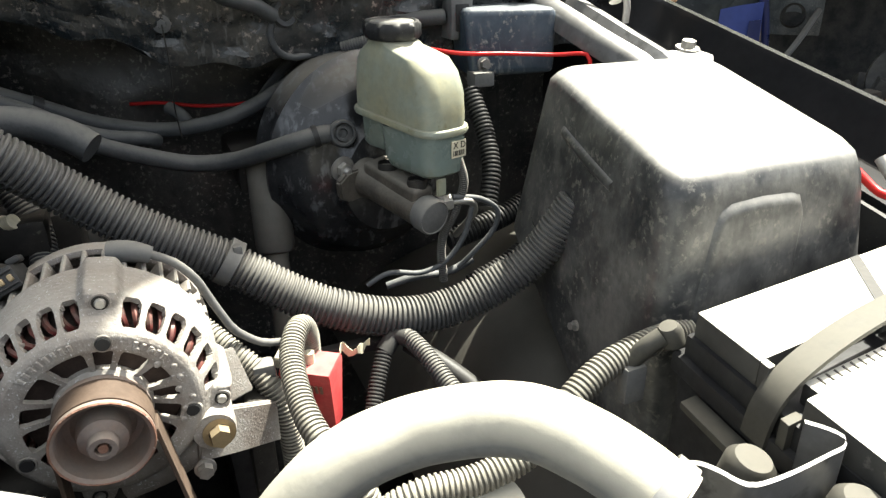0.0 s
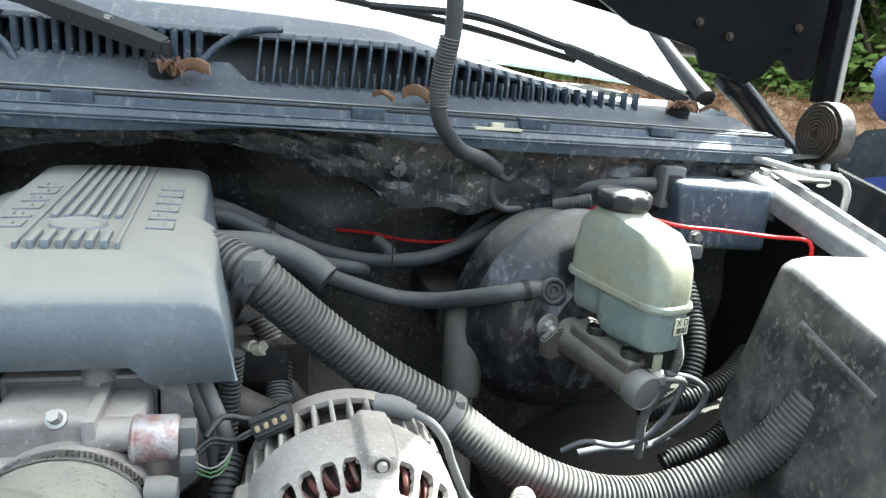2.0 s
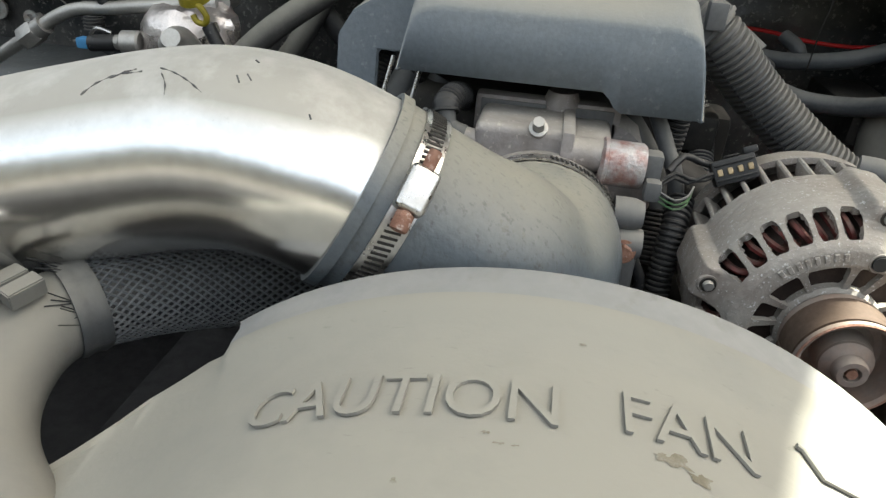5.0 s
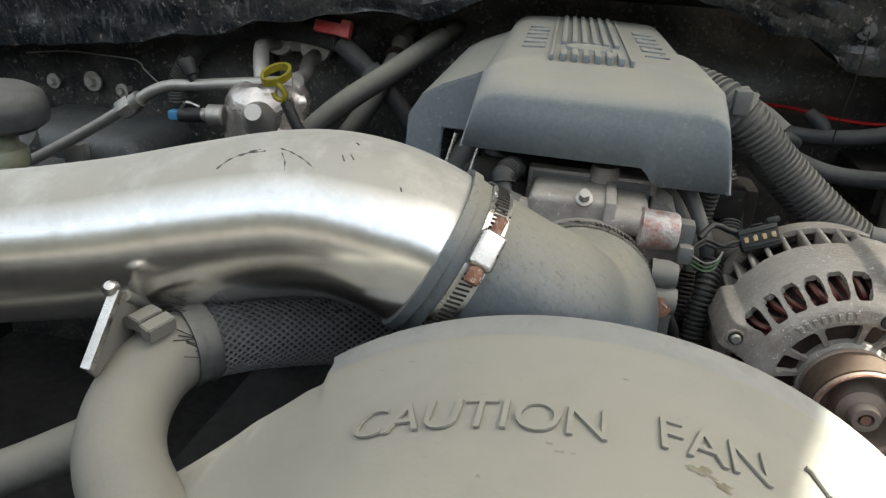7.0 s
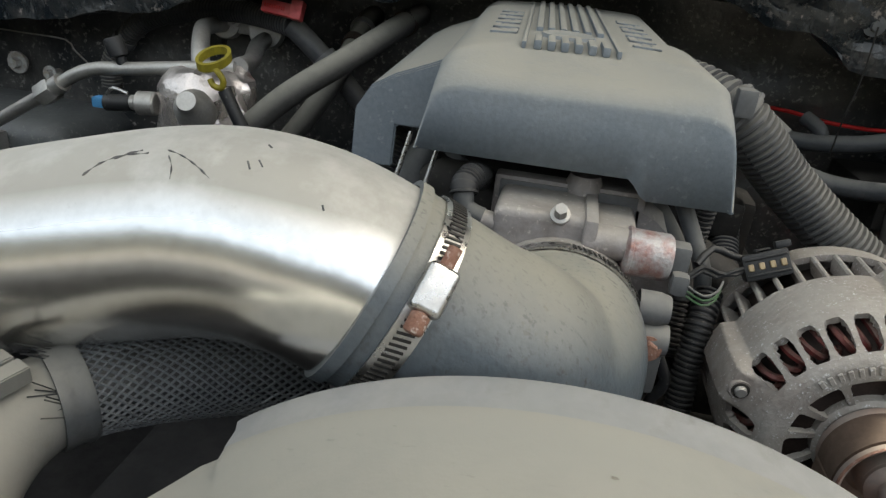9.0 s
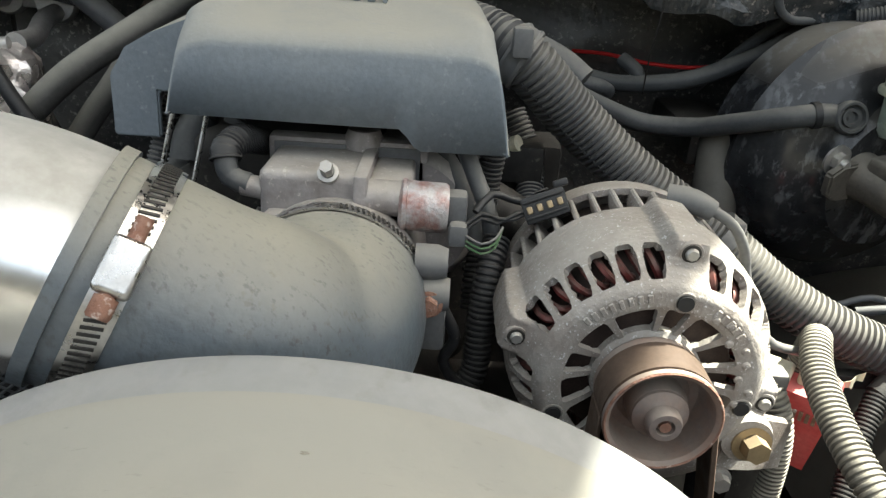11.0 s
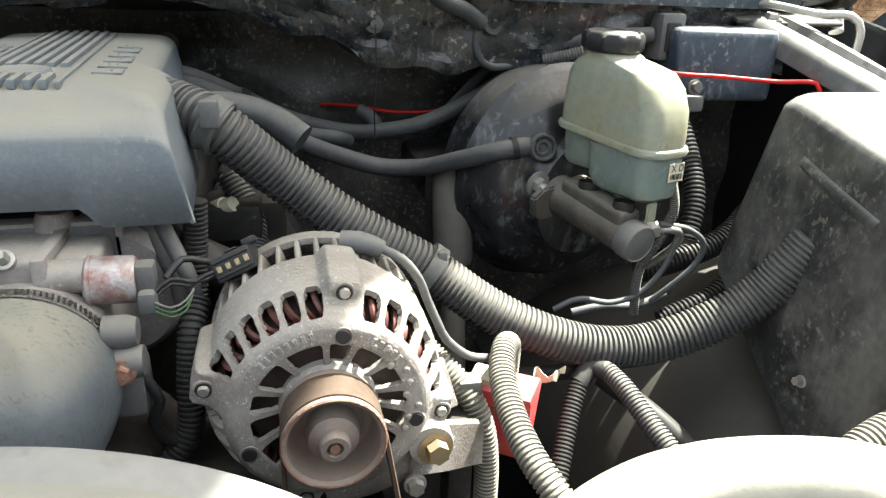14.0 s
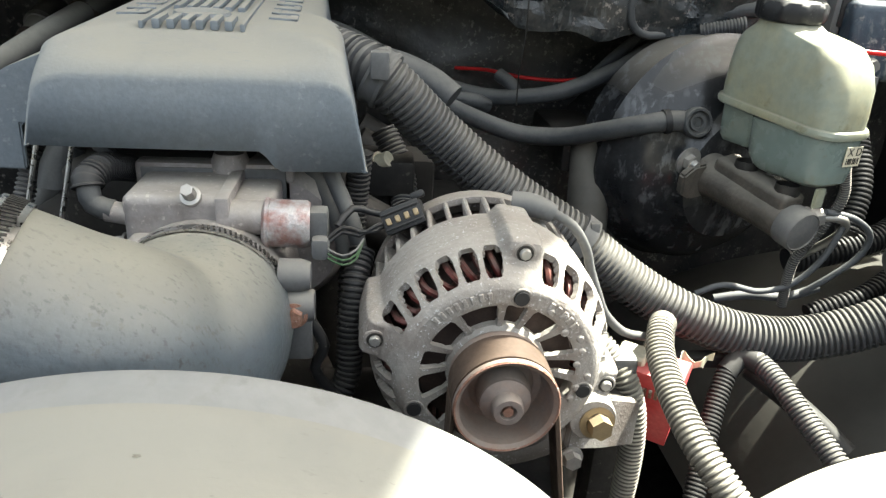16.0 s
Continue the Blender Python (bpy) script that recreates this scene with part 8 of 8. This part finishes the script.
part("conduit", corrugated([(-0.80, 0.97, 1.0), (-0.799, 0.97, 1.028), (-0.782, 0.97, 1.058), (-0.748, 0.97, 1.090), (-0.702, 0.97, 1.107), (-0.632, 0.97, 1.117), (-0.581, 0.96, 1.117), (-0.53, 0.94, 1.112)], 0.0135, 0.0055, 0.0018, 18), M_LOOM, hl)
part("conduit", tube([(-0.53, 0.94, 1.112), (-0.50, 0.935, 1.09), (-0.46, 0.94, 1.05), (-0.42, 0.95, 1.0)], 0.013, 0.008, 16), M_LOOM, hl)
for c in ((-0.776, 0.97, 1.064), (-0.487, 0.936, 1.08)):
    part("tie", lathe([(0.0132, -0.004), (0.0152, -0.004), (0.0152, 0.004), (0.0132, 0.004)], c, (0.6, 0, 0.8) if c[0] < -0.6 else (0.7, 0, -0.7), 20, True), M_CLIP, hl)
rc = thing("red_clip", (-0.528, 0.905, 1.12), "red plastic hose lock clip", "clip")
part("body", block((-0.026, -0.006, -0.0075), (0.020, 0.006, 0.0075), 0.002, 2, Matrix.Translation((-0.530, 0.915, 1.132)) @ Matrix.Rotation(radians(6), 4, "Y") @ Matrix.Rotation(radians(-20), 4, "X")), M_RED, rc)
part("latch", block((0.000, -0.008, -0.0095), (0.014, 0.005, 0.0125), 0.002, 2, Matrix.Translation((-0.520, 0.913, 1.132)) @ Matrix.Rotation(radians(6), 4, "Y") @ Matrix.Rotation(radians(-20), 4, "X")), M_RED, rc)
for k in range(9):
    part("faded_bar", block((-0.022 + 0.0028 * k, -0.0066, -0.002), (-0.0204 + 0.0028 * k, -0.0058, 0.002), 0, 1, Matrix.Translation((-0.530, 0.915, 1.132)) @ Matrix.Rotation(radians(6), 4, "Y") @ Matrix.Rotation(radians(-20), 4, "X")), M_TAIL, rc, smooth=0)
hose_a = hose("coolant_hose", [(-0.60, 0.80, 0.93), (-0.556, 0.80, 0.985), (-0.493, 0.815, 1.050), (-0.435, 0.86, 1.095), (-0.40, 0.93, 1.125), (-0.392, 1.00, 1.135), (-0.40, 1.05, 1.13)], 0.0132, M_HOSE_DUST, "thick dusty heater hose rising to the firewall", "heater hoses", 22)
hose_b = hose("coolant_hose", [(-0.56, 0.86, 0.90), (-0.515, 0.87, 0.98), (-0.478, 0.90, 1.040), (-0.460, 0.95, 1.09), (-0.457, 1.0, 1.12), (-0.46, 1.05, 1.125)], 0.0128, M_HOSE_DUST, "thick dusty heater hose rising to the firewall", "heater hoses", 22)
part("spring_clamp", lathe([(0.0133, -0.006), (0.0152, -0.006), (0.0152, 0.006), (0.0133, 0.006)], (-0.3965, 0.955, 1.129), (0.1, 0.98, 0.14), 28, True), M_SPRING, hose_a, "rusty spring clamp")
part("spring_clamp", lathe([(0.0129, -0.006), (0.0148, -0.006), (0.0148, 0.006), (0.0129, 0.006)], (-0.4595, 0.96, 1.097), (0.05, 0.90, 0.50), 28, True), M_SPRING, hose_b, "rusty spring clamp")
hose("vacuum_line", [(-0.118, 0.585, 1.095), (-0.112, 0.575, 1.080), (-0.103, 0.565, 1.062), (-0.095, 0.556, 1.045), (-0.090, 0.552, 1.02)], 0.0055, M_RUBBER, "slim black vacuum line beside the throttle", "vacuum hoses", 14)
for dz in (0.0, 0.003):
    hose("twisted_wire", [(-0.112, 0.518, 1.050 + dz), (-0.102, 0.526, 1.056 + dz), (-0.092, 0.530, 1.052 + dz), (-0.082, 0.531, 1.058 - dz), (-0.072, 0.540, 1.058)], 0.0013, M_BRAID, "thin taped wire running to the regulator plug", "cables", 8, "cable")
hose("sensor_wire", [(-0.120, 0.500, 1.010), (-0.112, 0.500, 0.992), (-0.118, 0.502, 0.975), (-0.110, 0.505, 0.958), (-0.098, 0.51, 0.95)], 0.0035, M_BLACK, "dark wire hanging below the throttle sensor", "cables", 10, "cable")

solo("hose_clamp_ring", lathe([(0.0128, -0.004), (0.0152, -0.004), (0.0152, 0.004), (0.0128, 0.004)], (-0.4575, 0.985, 1.113), (0.0, 0.9, 0.4), 24, True), M_GALV, "spring clamp on a heater hose", "hose clamp", "hose clamps")
case = thing("blower_case", (-0.93, 0.95, 0.80), "dusty black rounded heater blower case", "heater case")
part("housing", block((-1.06, 0.86, 0.74), (-0.80, 1.05, 0.965), 0.045, 5), M_CASE, case)
part("lower_housing", block((-1.03, 0.83, 0.72), (-0.82, 0.92, 0.925), 0.03, 4), M_CASE, case)
part("motor_cap", lathe([(0, 0.03), (0.03, 0.028), (0.042, 0.02), (0.046, 0)], (-1.0, 0.86, 0.925), (-0.1, -0.5, 0.85), 28), M_CASE, case, "round blower motor cap")
part("case_clip", block((-0.905, 0.842, 0.925), (-0.875, 0.862, 0.955), 0.004, 2), M_GALV, case, "dull steel case clip")
part("seam", block((-1.05, 0.850, 0.905), (-0.80, 0.866, 0.913), 0.002, 1), M_CASE, case)
ps = thing("washer_bottle", (-0.97, 0.72, 0.8), "translucent bottle with black cap at the fender", "bottle")
part("neck", lathe([(0.028, 0.03), (0.028, 0.0), (0.034, -0.002), (0.037, -0.008), (0.037, -0.022), (0.034, -0.026), (0.046, -0.05), (0.05, -0.2)], (-0.872, 0.70, 0.990), (0, 0, 1), 36), M_RESERVOIR, ps)
part("cap", lathe([(0, 0.044), (0.034, 0.043), (0.044, 0.037), (0.049, 0.024), (0.047, 0.008), (0.038, 0.0), (0, 0.0)], (-0.849, 0.70, 1.018), (0.12, -0.1, 1), 36), M_RUBBER, ps, "black cap dusted on top")
hose("side_pipe", [(-1.018, 0.63, 0.92), (-0.95, 0.62, 0.95), (-0.80, 0.60, 0.985), (-0.66, 0.58, 1.01), (-0.58, 0.58, 1.00), (-0.52, 0.60, 0.95)], 0.012, M_RUBBER, "dusty hose behind the intake tube", "heater hoses", 16)

# braided hose, clamp and outlet pipe
bh = thing("braided_hose", (-0.36, 0.42, 0.98), "dark braided-sleeve coolant hose", "hose")
BR = [(-0.413, 0.372, 1.001), (-0.394, 0.395, 0.999), (-0.366, 0.422, 0.993), (-0.328, 0.450, 0.985), (-0.295, 0.475, 0.972), (-0.25, 0.51, 0.94)]
part("core", tube(BR, 0.0235, 0.006, 32), M_BRAID, bh)
strands = bmesh.new()
bl = spline(BR, 0.004)
cum = [0.0]
for a, b in zip(bl, bl[1:]):
    cum.append(cum[-1] + (b - a).length)
tan0 = (bl[1] - bl[0]).normalized()
frames_b, s0 = [], tan0.orthogonal().normalized()
for i, p in enumerate(bl):
    t = (bl[min(i + 1, len(bl) - 1)] - bl[max(i - 1, 0)]).normalized()
    s0 = (s0 - t * s0.dot(t)).normalized()
    frames_b.append((p, s0.copy(), t.cross(s0)))
for twist, off in ((1, 0.0), (-1, 0.5)):
    for k in range(34):
        pts = []
        for i, (p, sa, ub2) in enumerate(frames_b):
            a = 2 * math.pi * (k + off) / 34 + twist * cum[i] / 0.0245 * 0.75
            rr = 0.0240 + 0.00045 * math.cos(math.pi * (cum[i] / 0.0037) + k * math.pi)
            pts.append(p + (sa * math.cos(a) + ub2 * math.sin(a)) * rr)
        sweep(strands, pts, 0.00080, 4, False)
tagged(part("braid", strands, M_STRAND, bh, "woven grey sleeve"), kind="stuff")
fray = bmesh.new()
rng = random.Random(9)
p, sa, ub2 = frames_b[0]
for k in range(50):
    a = rng.uniform(0, 6.28)
    q = p + (sa * math.cos(a) + ub2 * math.sin(a)) * 0.0245
    sweep(fray, [q, q + Vector((rng.uniform(-0.012, 0.0), rng.uniform(-0.014, 0.0), rng.uniform(-0.002, 0.010)))], 0.0004, 3, False)
part("frayed_end", fray, M_BRAID, bh, "frayed sleeve end")
op = thing("outlet_pipe", (-0.41, 0.31, 0.95), "dusty grey rubber radiator hose elbow", "hose")
part("elbow", tube([(-0.404, 0.380, 1.001), (-0.416, 0.366, 1.0), (-0.423, 0.343, 0.994), (-0.420, 0.316, 0.984), (-0.407, 0.293, 0.974), (-0.382, 0.272, 0.966), (-0.35, 0.25, 0.955), (-0.30, 0.22, 0.93)], 0.0235, 0.005, 36), M_PIPE, op)
part("hose_collar", lathe([(0.0236, -0.007), (0.0256, -0.007), (0.0262, -0.004), (0.0254, -0.001), (0.0254, 0.002), (0.0264, 0.005), (0.0256, 0.008), (0.0236, 0.008)], (-0.411, 0.373, 1.001), (0.55, 0.82, 0.0), 40, True), M_RUBBER, op, "ribbed dark hose collar")
JAW_A = Vector((0.35, 0.93, 0.10)).normalized()
JAW_S = Vector((0, 0, 1)).cross(JAW_A).normalized()
JAW_C = Vector((-0.418, 0.361, 0.9995))


def jaw(outline, a0, a1):
    """A moulded clamp piece: an outline across the hose, given depth along it."""
    up = JAW_A.cross(JAW_S)
    bm = bmesh.new()
    f = bm.faces.new([bm.verts.new(JAW_C + JAW_S * p + up * q + JAW_A * a0) for p, q in outline])
    e = bmesh.ops.extrude_face_region(bm, geom=[f])
    bmesh.ops.translate(bm, vec=JAW_A * (a1 - a0), verts=[v for v in e["geom"] if isinstance(v, bmesh.types.BMVert)])
    bmesh.ops.recalc_face_normals(bm, faces=bm.faces[:])
    bmesh.ops.bevel(bm, geom=bm.edges[:], offset=0.0006, segments=2, affect="EDGES")
    return bm


def hug(a0, a1, n=6, r=0.0262):
    return [(r * math.cos(radians(a0 + (a1 - a0) * k / n)), r * math.sin(radians(a0 + (a1 - a0) * k / n))) for k in range(n + 1)]


part("clamp_jaw", jaw([(-0.0035, 0.0345), (0.006, 0.0350), (0.027, 0.0220), (0.0420, 0.001), (0.0425, -0.015), (0.0385, -0.0165), (0.0370, -0.002), (0.0290, 0.0095)] + hug(24, 97), -0.018, -0.002), M_PIPE, op, "grey plastic clamp jaw")
part("clamp_floor", jaw([(0.0420, -0.0165), (0.0425, -0.0125)] + hug(-14, -26, 2), -0.018, -0.002), M_PIPE, op, "lower lip of the clamp jaw")
part("clamp_catch", jaw([(-0.0135, 0.0325), (-0.0048, 0.0340)] + hug(101, 118, 3), -0.019, -0.001), M_PIPE, op, "clamp catch across a narrow gap")
stay = bmesh.new()
stay_q = [Vector(q) for q in ((-0.437, 0.342, 1.049), (-0.437, 0.352, 1.042), (-0.437, 0.368, 1.026), (-0.437, 0.36, 1.017), (-0.437, 0.34, 1.006), (-0.437, 0.323, 0.999), (-0.437, 0.311, 1.016))]
face = stay.faces.new([stay.verts.new(q) for q in stay_q])
ext = bmesh.ops.extrude_face_region(stay, geom=[face])
bmesh.ops.translate(stay, vec=(-0.0028, 0.001, 0.0005), verts=[v for v in ext["geom"] if isinstance(v, bmesh.types.BMVert)])
bmesh.ops.bevel(stay, geom=stay.edges[:], offset=0.0008, segments=2, affect="EDGES")
ts = thing("tube_stay", (-0.458, 0.36, 0.98), "steel stay plate with a bright edge holding the intake tube", "bracket")
part("web", stay, M_PIPE, ts)
part("weld", lathe([(0, 0.005), (0.003, 0.0042), (0.0048, 0.0015), (0.0048, -0.002), (0.003, -0.0045), (0, -0.005)], stay_q[0] - Vector((0.0015, 0, 0)), (0.2, -0.5, 0.8), 16), M_STEEL, ts, "blobby bright weld")
part("neck", tube([stay_q[1] - Vector((0.001, 0, 0.002)), stay_q[2] + Vector((-0.001, 0.004, -0.002)), Vector((-0.438, 0.388, 1.022))], 0.0036, 0.004, 10), M_PIPE, ts, "weld running up to the tube")
part("flange", block((-0.0050, -0.0036, 0.0), (0.0010, 0.0010, (stay_q[0] - stay_q[-1]).length), 0.0008, 2, axis_matrix(stay_q[-1] - Vector((0.001, 0, 0)), stay_q[0] - stay_q[-1])), M_STEEL, ts, "bright bent edge")
hose("lower_pipe", [(-0.425, 0.325, 0.968), (-0.453, 0.325, 0.955), (-0.513, 0.315, 0.922), (-0.62, 0.30, 0.87)], 0.014, M_PIPE, "dusty grey lower pipe", "heater hoses", 20)
